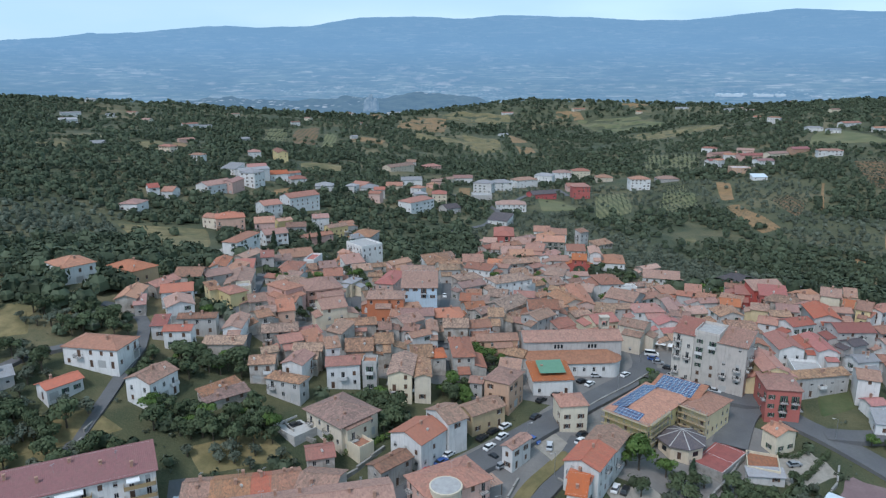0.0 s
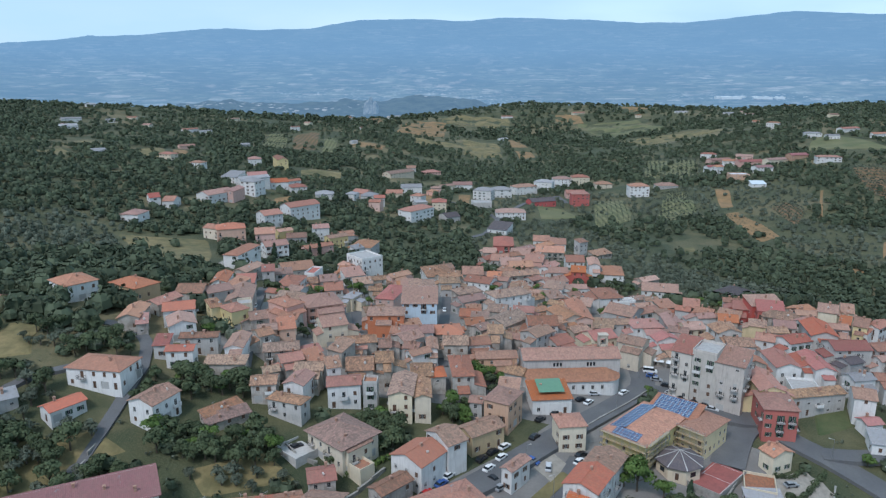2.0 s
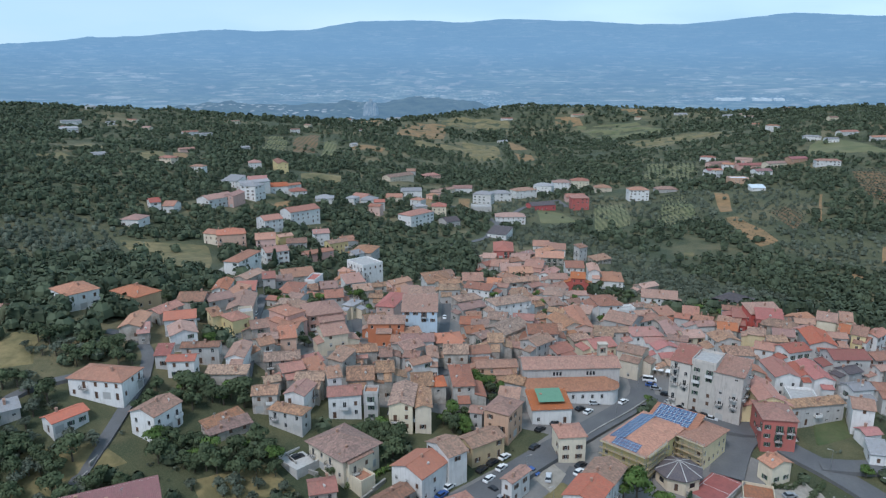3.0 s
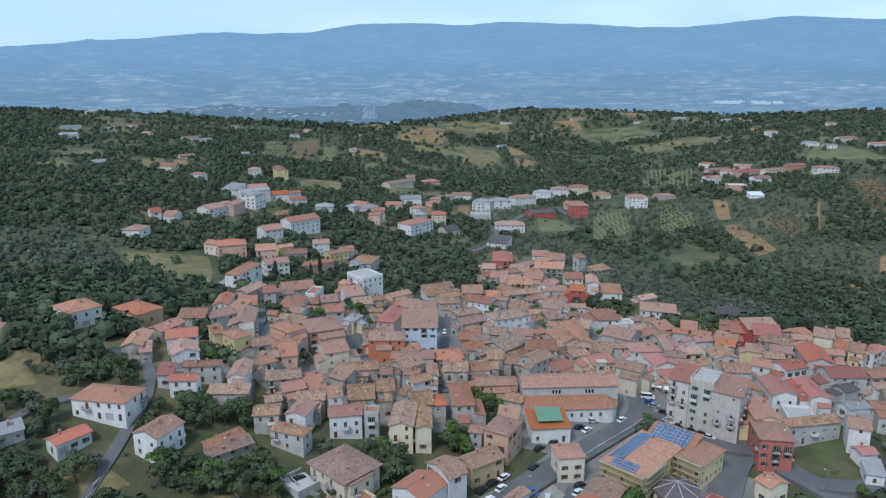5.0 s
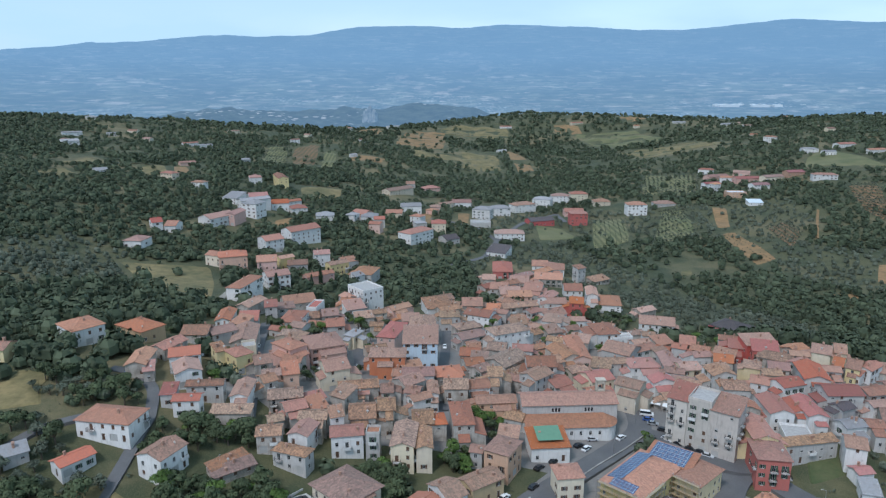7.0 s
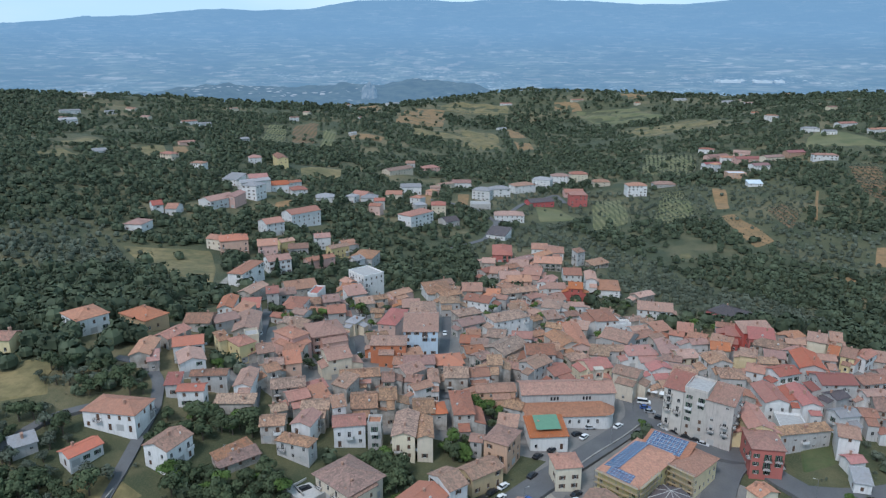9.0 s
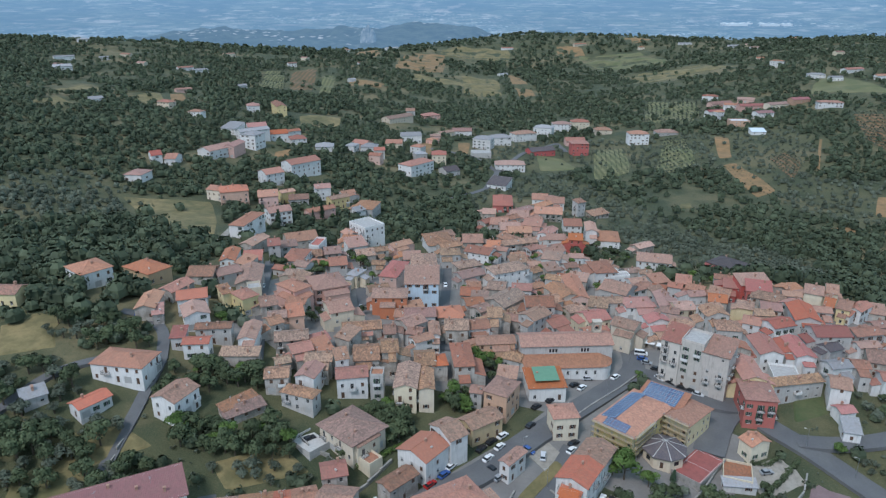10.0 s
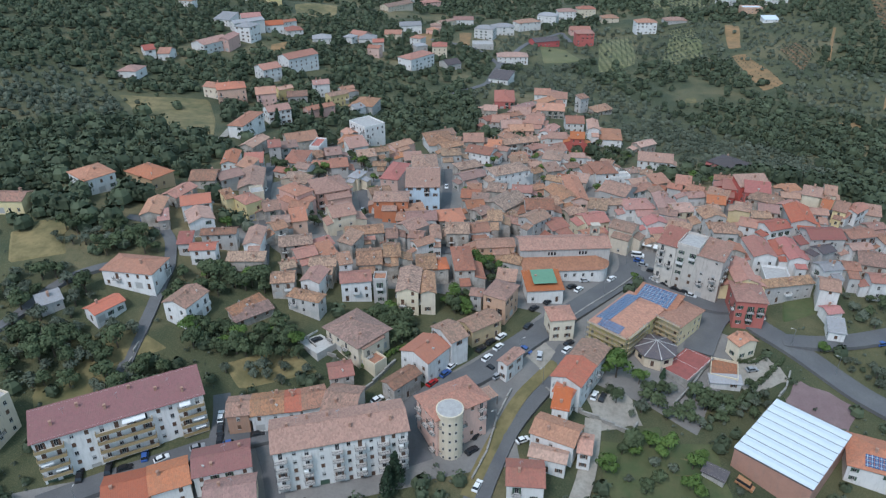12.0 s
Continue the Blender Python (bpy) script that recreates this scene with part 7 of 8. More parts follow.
car(49.6, 218.2, 47, "white")
car(47.3, 219.7, 30, "black")
car(52.8, 224.4, 11, "silver")
car(63.7, 226.4, 42, "white")
car(77.8, 243.5, -14, "white", "van")
car(77.3, 239.6, -15, "blue")
car(78.2, 236.7, -17, "grey")
car(80.7, 232.3, -27, "black")
car(80.2, 226.2, -54, "silver")
car(83.2, 223.7, -47, "black")
car(86.6, 220.1, -30, "black")
car(89.7, 218.4, -30, "black")
car(91.2, 216.3, -30, "silver")
car(74.5, 252.2, -151, "white")
car(72.4, 256.6, -139, "black")
car(-16.8, 152.3, 65, "white")
car(-18.4, 156.3, 55, "white")
car(-20.9, 158.2, 42, "white")
car(-15.4, 156.9, 40, "silver")
car(6.8, 141.6, 38, "black")
car(8.3, 147.2, 51, "black")
car(45.9, 165.0, 63, "white")
car(48.3, 164.5, 61, "black")
car(41.3, 187.8, 40, "black")
car(40.1, 184.4, 49, "white")
car(30.5, 180.7, 79, "silver")
car(26.1, 182.9, -39, "blue")
car(100.8, 179.5, 10, "grey")
car(-42.1, 180.2, 39, "black")
car(-79.3, 279.5, -82, "white")
car(-35.8, 270.2, -89, "grey")
car(-111.6, 230.6, 16, "blue")
car(0.7, 307.7, -90, "white")
car(149.6, 190.5, 11, "blue")


# ---- street lamps and masts ----
def street_lamp(x, y, turn=0):
    root = thing("street_lamp", pose(x, y, ground_z(x, y), 0, 0, turn), "slim grey street lamp beside the road", "street lamp", "street lamps")
    s = Shape()
    s.tube(0, 0, -0.4, 7.5, 0.09, 0.05, 8)
    s.box(0, 1.2, -0.03, 0.03, 7.4, 7.48)
    part("pole", s.mesh("pole", STEEL), root)
    h = Shape()
    h.box(0.9, 1.6, -0.14, 0.14, 7.32, 7.46, 0, None, 0.03)
    part("lamp_head", h.mesh("lamp_head", FRAME), root)


def mast(x, y, h):
    root = thing("power_mast", pose(x, y, ground_z(x, y), 0, 0, 20), "thin lattice power mast among the trees", "mast", "masts")
    s = Shape()
    for sx in (-1, 1):
        for sy in (-1, 1):
            n = 6
            for k in range(n):
                a, b = 1.0 - 0.8 * k / n, 1.0 - 0.8 * (k + 1) / n
                z0, z1 = -0.5 + (h + 0.5) * k / n, -0.5 + (h + 0.5) * (k + 1) / n
                p, q = Vector((sx * a, sy * a, z0)), Vector((sx * b, sy * b, z1))
                s.face([p + Vector((0.06, 0, 0)), q + Vector((0.06, 0, 0)), q - Vector((0.06, 0, 0)), p - Vector((0.06, 0, 0))])
                o = Vector((-sx * b, sy * b, z1))
                s.face([p, p + Vector((0, 0, 0.1)), o + Vector((0, 0, 0.1)), o])
    part("lattice", s.mesh("lattice", STEEL), root)
    c = Shape()
    c.box(-2.2, 2.2, -0.08, 0.08, h - 1.5, h - 1.35)
    part("cross_arm", c.mesh("cross_arm", STEEL), root)


for a, b, k in ((58, 214, 0), (40, 198, 40), (24, 180, 30), (14, 150, 200), (30, 168, 200), (72, 238, 90), (118, 190, 140), (-60, 132, 100), (-95, 122, 100), (128, 178, 140)):
    street_lamp(a, b, k)


# ---- infill: small old houses between the others ----
fill_rng = random.Random(17)
_made = 0
for _ in range(4000):
    if _made >= 74:
        break
    a, r = fill_rng.uniform(0, 2 * math.pi), math.sqrt(fill_rng.random())
    if fill_rng.random() < 0.6:
        x, y = 8 + 100 * r * math.cos(a), 300 + 92 * r * math.sin(a)
    else:
        x, y = 122 + 62 * r * math.cos(a), 264 + 42 * r * math.sin(a)
    if any((p - x) ** 2 + (q - y) ** 2 < (k * 0.76 + 2.8) ** 2 for p, q, k in FOOTPRINTS):
        continue
    if any((p - x) ** 2 + (q - y) ** 2 < (k + 3.6) ** 2 for p, q, k in CLEAR):
        continue
    if fill_rng.random() < 0.15:
        FOOTPRINTS.append((x, y, 2.5))      # a garden stays open here
        continue
    house(round(x, 1), round(y, 1), fill_rng.uniform(-35, 35), fill_rng.uniform(6, 9.5), fill_rng.uniform(5.5, 7.5), fill_rng.choice((1.3, 1.7, 2)), fill_rng.choice(("gable", "gable", "shed")),
          fill_rng.choice(("old", "old", "grey", "white", "beige")), fill_rng.choice(("old", "old", "brown", "terracotta", "rose", "salmon")), category="cottage", group="cottages between the lanes", name="cottage", balconies=0)
    _made += 1


# ---- more houses of the outlying hamlet ----
_made = 0
for _ in range(1500):
    if _made >= 8:
        break
    a, r = fill_rng.uniform(0, 2 * math.pi), math.sqrt(fill_rng.random())
    if fill_rng.random() < 0.72:
        x, y = 5 + 125 * r * math.cos(a), 690 + 105 * r * math.sin(a)
    else:
        x, y = 395 + 75 * r * math.cos(a), 880 + 60 * r * math.sin(a)
    if any((p - x) ** 2 + (q - y) ** 2 < (k + 6.0) ** 2 for p, q, k in FOOTPRINTS) or any((p - x) ** 2 + (q - y) ** 2 < (k + 6) ** 2 for p, q, k in CLEAR):
        continue
    house(round(x, 1), round(y, 1), fill_rng.uniform(-35, 35), fill_rng.uniform(9, 14), fill_rng.uniform(8.5, 10.5), fill_rng.choice((1.6, 2, 2.6, 3.2)), fill_rng.choice(("hip", "gable", "hip")),
          fill_rng.choice(("white", "white", "cream", "grey", "pink")), fill_rng.choice(("terracotta", "rose", "salmon", "red", "grey")), category="villa", group="villas of the hamlet", name="villa", balconies=0)
    _made += 1


# ---- trees ----
def cards(rng, centres, radii, n, size, flat=0.75):
    """Small bent leaf clumps spread over rounded lobes; returns corners and faces as arrays."""
    k = rng.integers(0, len(centres), n)
    d = rng.normal(size=(n, 3))
    d /= np.linalg.norm(d, axis=1)[:, None]
    d[:, 2] = np.where(d[:, 2] < -0.35, -d[:, 2], d[:, 2])
    c = centres[k] + d * radii[k][:, None] * rng.uniform(0.72, 1.05, (n, 1)) * np.array((1, 1, flat))
    nrm = d + rng.normal(size=(n, 3)) * 0.22
    nrm /= np.linalg.norm(nrm, axis=1)[:, None]
    u = np.cross(nrm, rng.normal(size=(n, 3)))
    u /= np.linalg.norm(u, axis=1)[:, None]
    w = np.cross(nrm, u)
    s = size * rng.uniform(0.7, 1.35, (n, 1))
    t = size * rng.uniform(0.6, 1.05, (n, 1))
    q = np.stack([c - u * s - w * t * 0.3, c + w * -t, c + u * s + w * t * 0.3, c + w * t + nrm * s * 0.25], 1)
    return q.reshape(-1, 3)


def quad_mesh(name, v, mat):
    me = bpy.data.meshes.new(name)
    n = len(v) // 4
    me.vertices.add(len(v))
    me.vertices.foreach_set("co", np.ascontiguousarray(v, dtype=np.float32).ravel())
    me.loops.add(len(v))
    me.loops.foreach_set("vertex_index", np.arange(len(v), dtype=np.int32))
    me.polygons.add(n)
    me.polygons.foreach_set("loop_start", np.arange(0, len(v), 4, dtype=np.int32))
    me.update(calc_edges=True)
    me.materials.append(mat)
    return me


def tree_meshes(seed, kind):
    rng = np.random.default_rng(seed)
    s = Shape()
    if kind == "pine":
        H = 11.0
        s.tube(0, 0, -0.6, H * 0.9, 0.28, 0.06, 8)
        zs = np.linspace(1.6, H, 26)
        cen = np.array([(rng.normal() * 0.25, rng.normal() * 0.25, z) for z in zs])
        rad = 0.35 + (H - zs) / H * 2.9 * rng.uniform(0.8, 1.15, len(zs))
        v = cards(rng, cen, rad, 900, 0.42, 0.3)
    elif kind == "cypress":
        H = 10.0
        s.tube(0, 0, -0.6, H * 0.8, 0.2, 0.05, 8)
        zs = np.linspace(1.0, H, 22)
        cen = np.array([(rng.normal() * 0.1, rng.normal() * 0.1, z) for z in zs])
        rad = 0.25 + 1.05 * np.sin(np.clip((H - zs) / H, 0, 1) * math.pi * 0.75) * rng.uniform(0.85, 1.1, len(zs))
        v = cards(rng, cen, rad, 700, 0.3, 0.9)
    else:
        H, R = {"broad": (7.0, 3.4), "bright": (7.5, 3.6), "olive": (4.4, 2.5)}[kind]
        fork = H * 0.33
        s.tube(0, 0, -0.6, fork, 0.26 if kind != "olive" else 0.3, 0.18, 8)
        m = 9
        cen, rad = [], []
        for k in range(m):
            a = k * 2.4 + rng.uniform(0, 0.8)
            r = R * rng.uniform(0.2, 0.72) if k else 0.0
            z = H * rng.uniform(0.52, 0.85) - r * 0.25
            cen.append((r * math.cos(a), r * math.sin(a), z))
            rad.append(R * rng.uniform(0.34, 0.56))
            d = Vector(cen[-1]) - Vector((0, 0, fork - 0.2))
            rot = d.to_track_quat("Z", "Y").to_matrix().to_4x4()
            b = Shape()
            b.tube(0, 0, 0, d.length * 0.95, 0.11, 0.04, 6)
            n0 = len(s.v)
            mm = Matrix.Translation((0, 0, fork - 0.2)) @ rot
            s.v.extend(tuple(mm @ Vector(p)) for p in b.v)
            s.f.extend(tuple(n0 + i for i in f) for f in b.f)
            s.mi.extend(b.mi)
        v = cards(rng, np.array(cen), np.array(rad), 660 if kind != "olive" else 440, 0.37 if kind != "olive" else 0.27, 0.8)
    return s.mesh("trunk", BARK), quad_mesh("crown", v, LEAF["pine" if kind in ("pine", "cypress") else kind])


TREE = {k: [tree_meshes(11 * i + 3 + len(k), k) for i in range(n)] for k, n in (("broad", 4), ("bright", 2), ("olive", 3), ("pine", 1), ("cypress", 2))}
TREELABEL = {"broad": "leafy dark green broadleaf tree with an uneven crown", "bright": "fresh green leafy tree with a dense crown", "olive": "grey-green olive tree with a low rounded crown",
             "pine": "tall dark green conifer with drooping boughs", "cypress": "slender dark green cypress tree"}
tree_rng = random.Random(5)
tree_count = [0]


def tree(x, y, kind="broad", size=1.0):
    trunk, crown = tree_rng.choice(TREE[kind])
    m = pose(x, y, ground_z(x, y), 0, 0, tree_rng.uniform(0, 360))
    root = thing("tree", m, TREELABEL[kind], "tree", "trees round the village")
    k = size * tree_rng.uniform(0.85, 1.15)
    root.scale = (k * tree_rng.uniform(0.92, 1.08), k * tree_rng.uniform(0.92, 1.08), k * tree_rng.uniform(0.9, 1.1))
    part("trunk", trunk, root)
    part("crown", crown, root)
    tree_count[0] += 1


_fp = np.array(FOOTPRINTS)


def free(x, y, gap=1.5):
    """Whether no house, road or field lies here."""
    if np.any((_fp[:, 0] - x) ** 2 + (_fp[:, 1] - y) ** 2 < (_fp[:, 2] + gap) ** 2):
        return False
    for a, b, r in CLEAR:
        if (a - x) ** 2 + (b - y) ** 2 < (r + gap) ** 2:
            return False
    return True


def grove(x, y, rx, ry, n, kinds, size=1.0, gap=1.0, turn=0):
    """Some trees scattered over an oval plot."""
    done = []
    for _ in range(n * 12):
        if len(done) >= n:
            break
        a, r = tree_rng.uniform(0, 2 * math.pi), math.sqrt(tree_rng.random())
        u, v = rx * r * math.cos(a), ry * r * math.sin(a)
        co, si = math.cos(radians(turn)), math.sin(radians(turn))
        px, py = x + u * co - v * si, y + u * si + v * co
        if free(px, py, gap) and all((px - p) ** 2 + (py - q) ** 2 > 9 for p, q in done):
            done.append((px, py))
            tree(px, py, tree_rng.choice(kinds), size * tree_rng.choice((0.7, 0.85, 1.0, 1.0, 1.2)))


grove(-105, 160, 26, 6, 20, ("olive", "broad", "olive",), 1.0)
grove(-116, 172, 21, 9, 26, ("olive", "broad", "olive",), 1.1)
grove(-62, 177, 20, 7, 26, ("broad", "bright", "broad",), 0.9)
grove(-54, 166, 14, 5, 9, ("olive",), 0.8)
grove(-73, 200, 12, 8, 12, ("broad",), 1.0)
grove(-129, 189, 16, 10, 18, ("olive", "broad",), 1.0)
grove(-120, 216, 19, 8, 22, ("olive", "broad",), 0.9)
grove(68, 162, 17, 7, 17, ("broad", "broad", "olive",), 0.85)
grove(92, 164, 12, 8, 14, ("broad", "olive",), 0.7)
grove(-20, 187, 7, 8, 8, ("broad",), 0.9)
grove(5, 206, 7, 8, 9, ("broad", "bright",), 0.8)
grove(20, 230, 9, 7, 8, ("broad", "bright",), 0.9)
grove(-70, 317, 13, 14, 9, ("broad",), 0.8)
grove(-51, 255, 2, 6, 3, ("broad",), 0.7)
grove(151, 207, 8, 9, 8, ("broad", "olive",), 0.9)
grove(134, 177, 10, 8, 7, ("olive",), 0.8)
grove(-44, 342, 12, 21, 7, ("broad",), 0.8)
grove(45, 297, 4, 11, 3, ("broad",), 0.7)
grove(92, 374, 14, 23, 8, ("broad",), 0.8)
tree(54.5, 174.1, "bright", 1.35)
tree(51.2, 175.7, "bright", 1.2)
tree(61.4, 171.8, "bright", 0.9)
tree(-14.0, 129.6, "pine", 1.15)
tree(-15.6, 126.5, "pine", 0.9)
tree(127.4, 187.4, "bright", 0.8)
tree(69.8, 174.4, "pine", 0.45)
tree(72.6, 226.5, "bright", 0.45)
tree(-23.7, 177.2, "broad", 0.7)
tree(-30.6, 174.2, "broad", 0.7)
tree(-78.7, 432.3, "cypress", 1.1)
tree(-75.4, 443.7, "cypress", 1.0)
tree(-96.1, 407.6, "cypress", 1.0)
tree(-99.5, 400.0, "pine", 0.8)
tree(-82.4, 420.6, "cypress", 0.9)
tree(-75.6, 477.4, "cypress", 0.9)
tree(-69.6, 484.0, "cypress", 0.9)
tree(-95.5, 421.0, "pine", 0.7)
for a, b in ((-77, 305), (-73, 302), (-71, 313), (-66, 311), (-63, 317), (-43, 334), (-40, 345), (-36, 352), (-29, 342), (-49, 349), (-56, 255), (-53, 250), (13, 226), (17, 230), (20, 224), (17, 219), (23, 221), (0, 203), (3, 199), (6, 201), (51, 337), (51, 321),
             (69, 353), (73, 341), (75, 368), (96, 387), (102, 381), (105, 373), (134, 337), (126, 326), (132, 314), (-33, 290), (-17, 192), (-14, 188), (-19, 196), (-15, 224), (-83, 234), (-90, 202), (53, 276), (109, 343), (116, 335), (119, 317), (-82, 204), (-76, 205), (-69, 205), (-70, 201), (-72, 434), (-28, 191), (-59, 319)):
    tree(a, b, tree_rng.choice(("broad", "broad", "bright")), 0.75)
grove(60, 139, 20, 9, 16, ("broad", "olive", "bright",), 0.8)
grove(81, 134, 3, 2, 2, ("olive",), 0.6)
grove(-87, 189, 4, 6, 4, ("broad",), 0.8)
grove(-37, 167, 10, 5, 5, ("olive",), 0.7)
grove(-48, 361, 46, 103, 12, ("broad", "bright",), 0.6)
grove(36, 310, 39, 55, 10, ("broad", "bright",), 0.6)
grove(129, 288, 48, 62, 10, ("broad", "olive",), 0.6)
grove(-103, 244, 24, 50, 10, ("broad", "olive",), 0.6)



# ---- far woods and scrub ----
def build_woods(name, y0, y1, spacing, n_cards, card, half, seed, label, tree_r=(2.2, 4.2), thin=-0.42, mat="wood", olive=0, core=True):
    rng = np.random.default_rng(seed)
    y = y0
    pts = []
    while y < y1:
        sp = spacing * (1 + 0.35 * (y - y0) / (y1 - y0))
        w = half(y)
        xs = np.arange(-w, w, sp)
        pts.append(np.stack([xs + rng.uniform(-0.5, 0.5, len(xs)) * sp, y + rng.uniform(-0.5, 0.5, len(xs)) * sp], 1))
        y += sp
    p = np.concatenate(pts)
    cover = np.array([noise.fractal((a * 0.008, b * 0.008, 5.0), 1.0, 2.0, 4) for a, b in p])
    keep = cover + rng.uniform(-0.3, 0.3, len(p)) > np.where((p[:, 1] > 215) & (p[:, 1] < 430) & (np.abs(p[:, 0]) > 100), thin - 0.35, thin)
    keep &= ~(((p[:, 0] - 8) / 112) ** 2 + ((p[:, 1] - 300) / 95) ** 2 < 1)
    keep &= ~(((p[:, 0] - 120) / 70) ** 2 + ((p[:, 1] - 262) / 52) ** 2 < 1)
    for a, b, r in FOOTPRINTS:
        keep &= (p[:, 0] - a) ** 2 + (p[:, 1] - b) ** 2 > (r + 3) ** 2
    for a, b, r in CLEAR:
        keep &= (p[:, 0] - a) ** 2 + (p[:, 1] - b) ** 2 > (r + 2) ** 2
    for (a, b, L, W, turn) in FIELDS:
        co, si = math.cos(radians(turn)), math.sin(radians(turn))
        u, v = (p[:, 0] - a) * co + (p[:, 1] - b) * si, -(p[:, 0] - a) * si + (p[:, 1] - b) * co
        rim = 3 if b > 400 else -1
        keep &= ~((np.abs(u) < L / 2 + rim) & (np.abs(v) < W / 2 + rim)) | (rng.random(len(p)) < (0.08 if b > 400 else 0.2))
    for q in PLOTS:
        side = [(q[(k + 1) % 4][0] - q[k][0]) * (p[:, 1] - q[k][1]) - (q[(k + 1) % 4][1] - q[k][1]) * (p[:, 0] - q[k][0]) for k in range(4)]
        inside = np.all(np.array(side) > 0, 0) | np.all(np.array(side) < 0, 0)
        keep &= ~inside | (rng.random(len(p)) < 0.10)
    groves = np.array([noise.noise((a * 0.006, b * 0.006, 9.0)) for a, b in p]) + 0.34 * np.clip(p[:, 0] / 200, -1, 1) > 0.29
    if olive:
        keep &= groves if olive > 0 else ~groves
    p = p[keep]
    z = np.array([ground_z(a, b) for a, b in p])
    out = []
    size = rng.uniform(*tree_r, len(p)) * np.where(rng.random(len(p)) < 0.3, 0.6, 1.0)
    for (a, b), g, r in zip(p, z, size):
        m = 4
        ang = rng.uniform(0, 6.3, m)
        cen = np.stack([a + np.cos(ang) * r * 0.45, b + np.sin(ang) * r * 0.45, g + r * rng.uniform(0.55, 1.15, m)], 1)
        out.append(cards(rng, cen, np.full(m, r * 0.62), n_cards, card * r / 3.2, 0.9))
        if core:
            a2 = np.linspace(0, 2 * math.pi, 7)
            rad = r * 0.86 * rng.uniform(0.8, 1.12, 6)
            rad = np.append(rad, rad[0])
            for (f0, h0), (f1, h1) in (((1.0, 0.35), (0.88, 0.95)), ((0.88, 0.95), (0.42, 1.38))):
                lo = np.stack([a + np.cos(a2) * rad * f0, b + np.sin(a2) * rad * f0, np.full(7, g + r * h0)], 1)
                hi = np.stack([a + np.cos(a2) * rad * f1, b + np.sin(a2) * rad * f1, np.full(7, g + r * h1)], 1)
                out.append(np.stack([lo[:-1], lo[1:], hi[1:], hi[:-1]], 1).reshape(-1, 3))
    return tagged(new(name, quad_mesh(name, np.concatenate(out), LEAF[mat])), label, "trees", kind="stuff"), len(p)


build_woods("woods", 95, 222, 5.6, 44, 0.62, lambda y: 190 + y * 0.5, 1, "dense green scrub and small trees on the slopes below the village", (1.4, 3.2), -0.45)
build_woods("woods", 222, 432, 5.6, 43, 0.62, lambda y: 190 + y * 0.5, 8, "dense dark green woods on the slopes round the village", (1.9, 5.4), -1.0, "wood", -1)
build_woods("olive_groves", 222, 432, 6.0, 36, 0.55, lambda y: 190 + y * 0.5, 9, "grey-green olive groves beside the village", (1.5, 3.4), -0.9, "olive", 1)
build_woods("woods", 430, 800, 6.4, 27, 0.84, lambda y: 60 + y * 0.75, 2, "dark green woods covering the hillsides", (2.4, 4.6), -0.5, "wood", -1)
build_woods("olive_groves", 400, 800, 6.6, 26, 0.7, lambda y: 60 + y * 0.75, 6, "grey-green olive groves on dry hillside soil", (1.7, 2.9), -0.8, "olive", 1)
build_woods("woods", 800, 1500, 9.0, 14, 1.25, lambda y: 60 + y * 0.74, 3, "far dark green woods over rolling hills", (3.0, 5.2), -0.22)
build_woods("woods", 1500, 2300, 15.0, 10, 2.0, lambda y: 60 + y * 0.74, 4, "distant wooded hills beyond the village", (3.6, 6.4), -0.38)
build_woods("scrub", 98, 235, 3.3, 15, 1.25, lambda y: 170 + y * 0.45, 12, "low green and straw-coloured scrub on open plots", (0.35, 1.0), -0.35, "olive", core=False)


# ---- planted rows and hedges ----
def orchard(corners, n, k, r, label):
    """Small trees set out in rows between four corners."""
    rng = np.random.default_rng(n * 100 + k)
    a, b, c, d = [np.array(p, float) for p in corners]
    out = []
    for i in range(n):
        for j in range(k):
            if rng.random() < 0.12:
                continue
            u, v = (i + 0.5) / n, (j + 0.5) / k
            p = (a * (1 - u) + b * u) * (1 - v) + (d * (1 - u) + c * u) * v + rng.normal(size=2) * r * 0.25
            q = r * rng.uniform(0.7, 1.2)
            g = ground_z(*p)
            ang = rng.uniform(0, 6.3, 3)
            cen = np.stack([p[0] + np.cos(ang) * q * 0.35, p[1] + np.sin(ang) * q * 0.35, g + q * rng.uniform(0.6, 1.1, 3)], 1)
            out.append(cards(rng, cen, np.full(3, q * 0.62), 26, 0.32 * q, 0.9))
    return tagged(new("orchard", quad_mesh("orchard", np.concatenate(out), LEAF["olive"])), label, "orchard", kind="stuff")


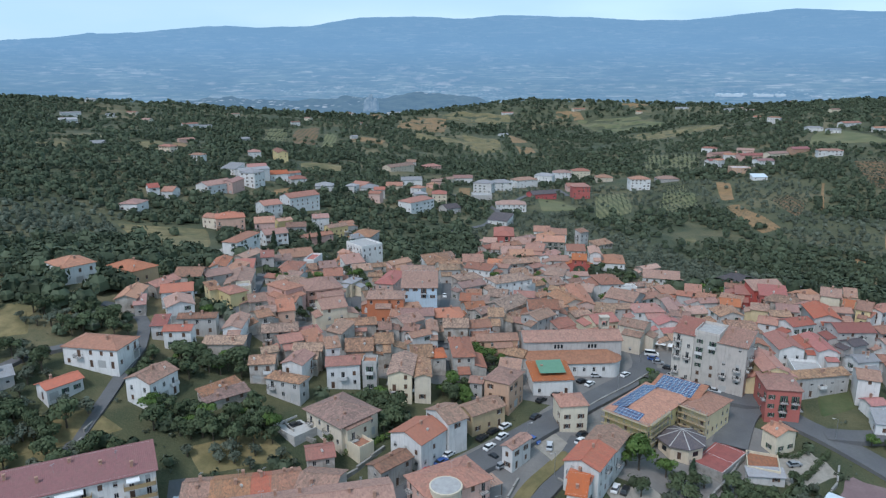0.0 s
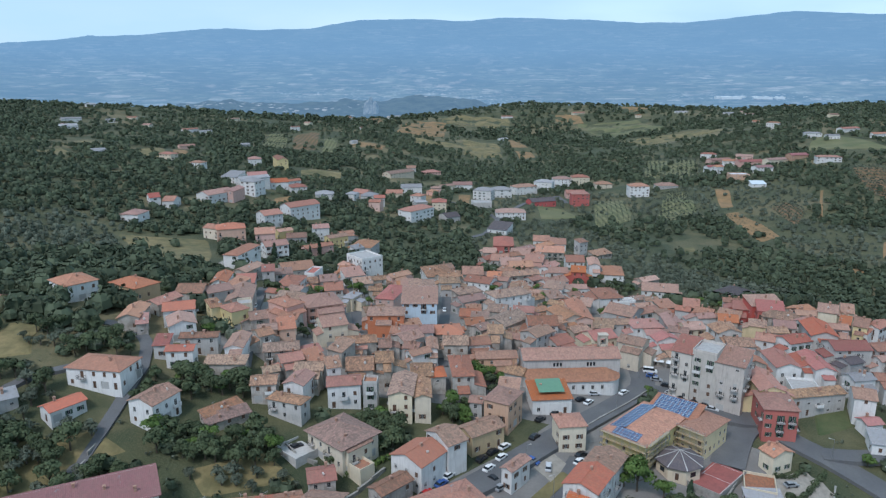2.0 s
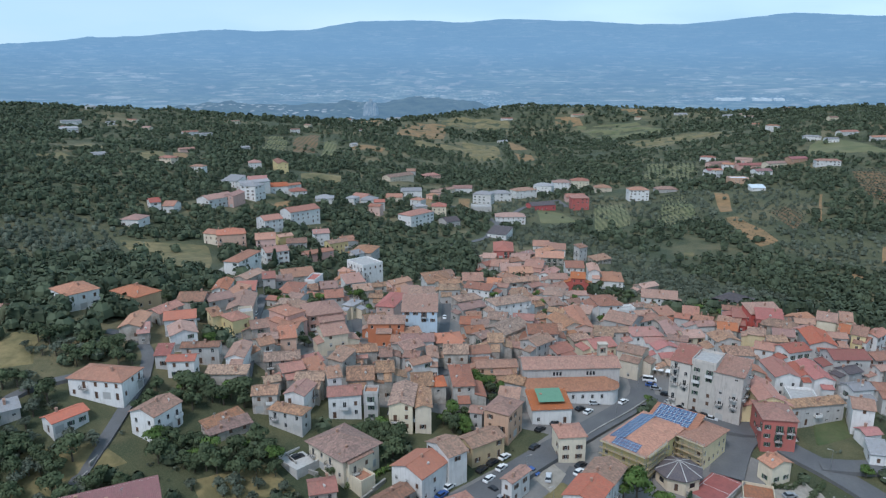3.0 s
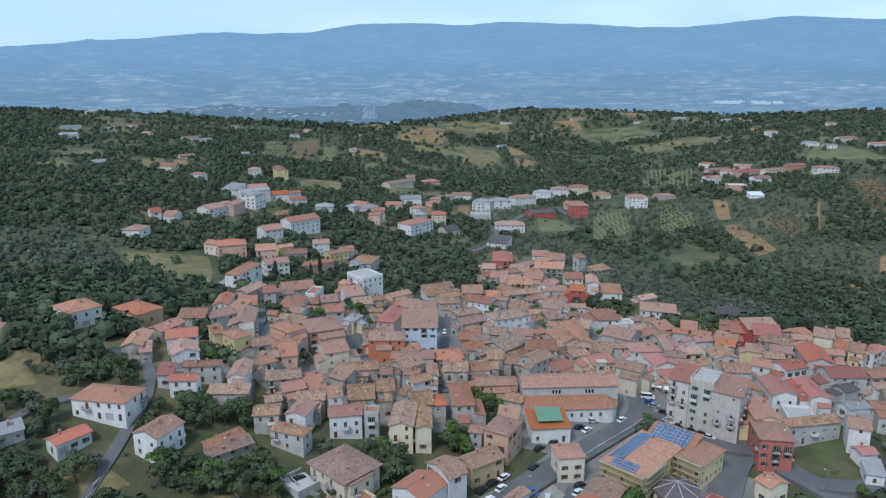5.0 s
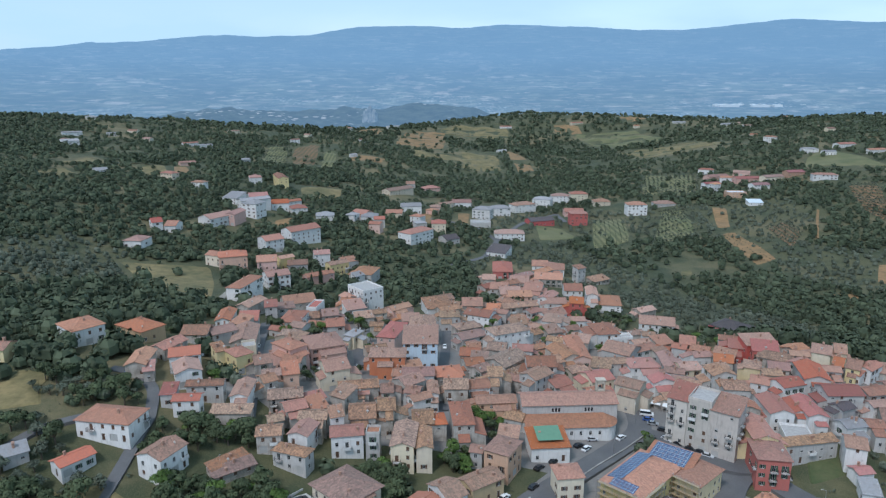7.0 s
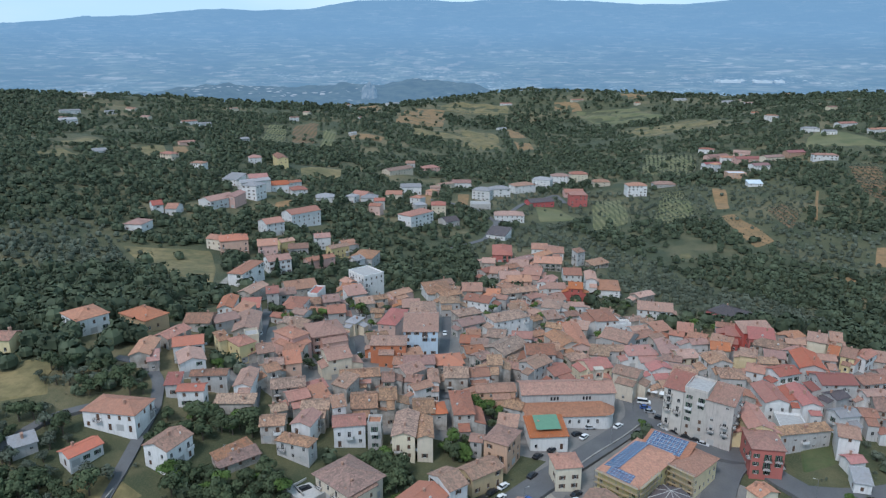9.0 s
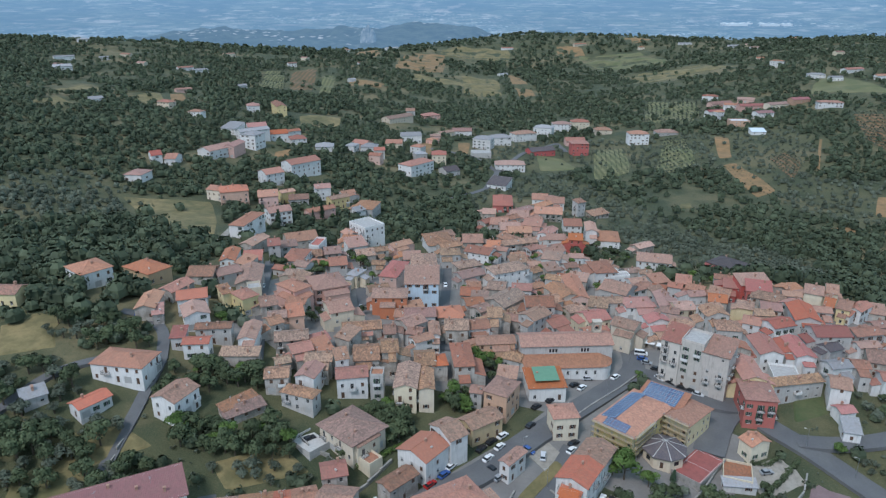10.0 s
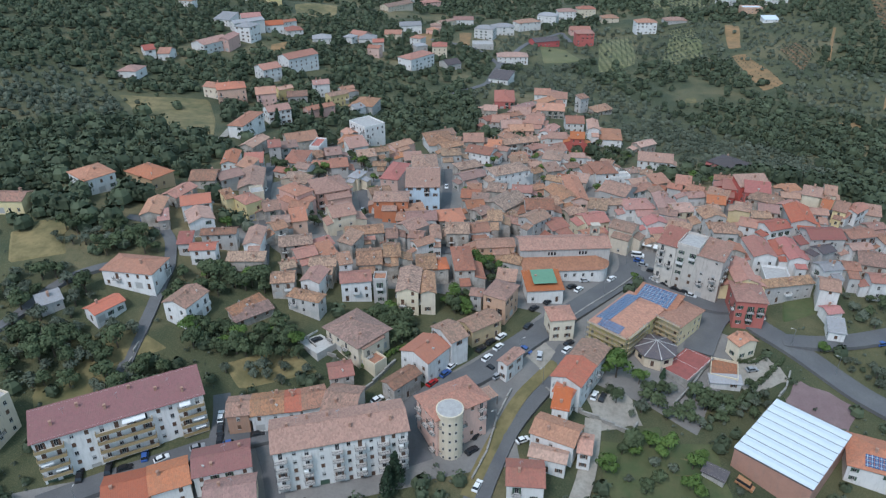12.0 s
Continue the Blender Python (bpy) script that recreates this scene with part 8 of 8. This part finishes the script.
def hedge(pts, h, w, leaf, label):
    """A clipped but uneven hedge along a line."""
    rng = np.random.default_rng(int(abs(pts[0][0]) * 10))
    cen = []
    for (x0, y0), (x1, y1) in zip(pts, pts[1:]):
        n = max(2, int(math.hypot(x1 - x0, y1 - y0) / 0.7))
        for k in range(n):
            x, y = x0 + (x1 - x0) * k / n, y0 + (y1 - y0) * k / n
            for f in (0.25, 0.65):
                cen.append((x + rng.normal() * w * 0.15, y + rng.normal() * w * 0.15, ground_z(x, y) + h * f))
    cen = np.array(cen)
    v = cards(rng, cen, np.full(len(cen), w * 0.55), len(cen) * 22, 0.22, 0.9)
    return tagged(new("hedge", quad_mesh("hedge", v, LEAF[leaf])), label, "hedge")


orchard(((208, 445), (257, 463), (195, 316), (160, 301)), 14, 9, 1.7, "olive trees planted in rows on the slope")
orchard(((249, 792), (282, 801), (259, 679), (193, 630)), 12, 12, 1.7, "olive trees planted in rows on dry soil")
orchard(((310, 1098), (377, 1017), (320, 859), (253, 884)), 14, 14, 2.0, "olive trees planted in rows on dry soil")
orchard(((486, 844), (538, 842), (453, 680), (443, 715)), 12, 14, 1.6, "orchard trees planted in rows on orange soil")
orchard(((324, 688), (356, 718), (354, 667), (313, 601)), 8, 12, 1.4, "orchard trees planted in rows on brown soil")
orchard(((165, 770), (206, 765), (181, 636), (130, 606)), 9, 22, 0.8, "vines planted in rows on ochre soil")
orchard(((-315, 1269), (-277, 1287), (-233, 1059), (-274, 1038)), 10, 16, 1.5, "vines planted in rows on the hillside")
orchard(((272, 677), (291, 679), (296, 588), (261, 558)), 5, 16, 0.7, "young bushes in rows on ochre soil")
hedge(((113.1, 184.3), (103.4, 175.5), (94.7, 168.8), (87.3, 161.8)), 2.2, 1.4, "broad", "tall dark green hedge above the retaining wall")
hedge(((97.5, 183.1), (102.8, 182.7), (109.0, 186.8)), 1.5, 1.3, "broad", "dense green hedge round the cream house")
hedge(((-26.7, 170.5), (-20.0, 175.3), (-13.0, 180.9)), 1.6, 1.5, "bright", "yellow-green hedge below the villa")
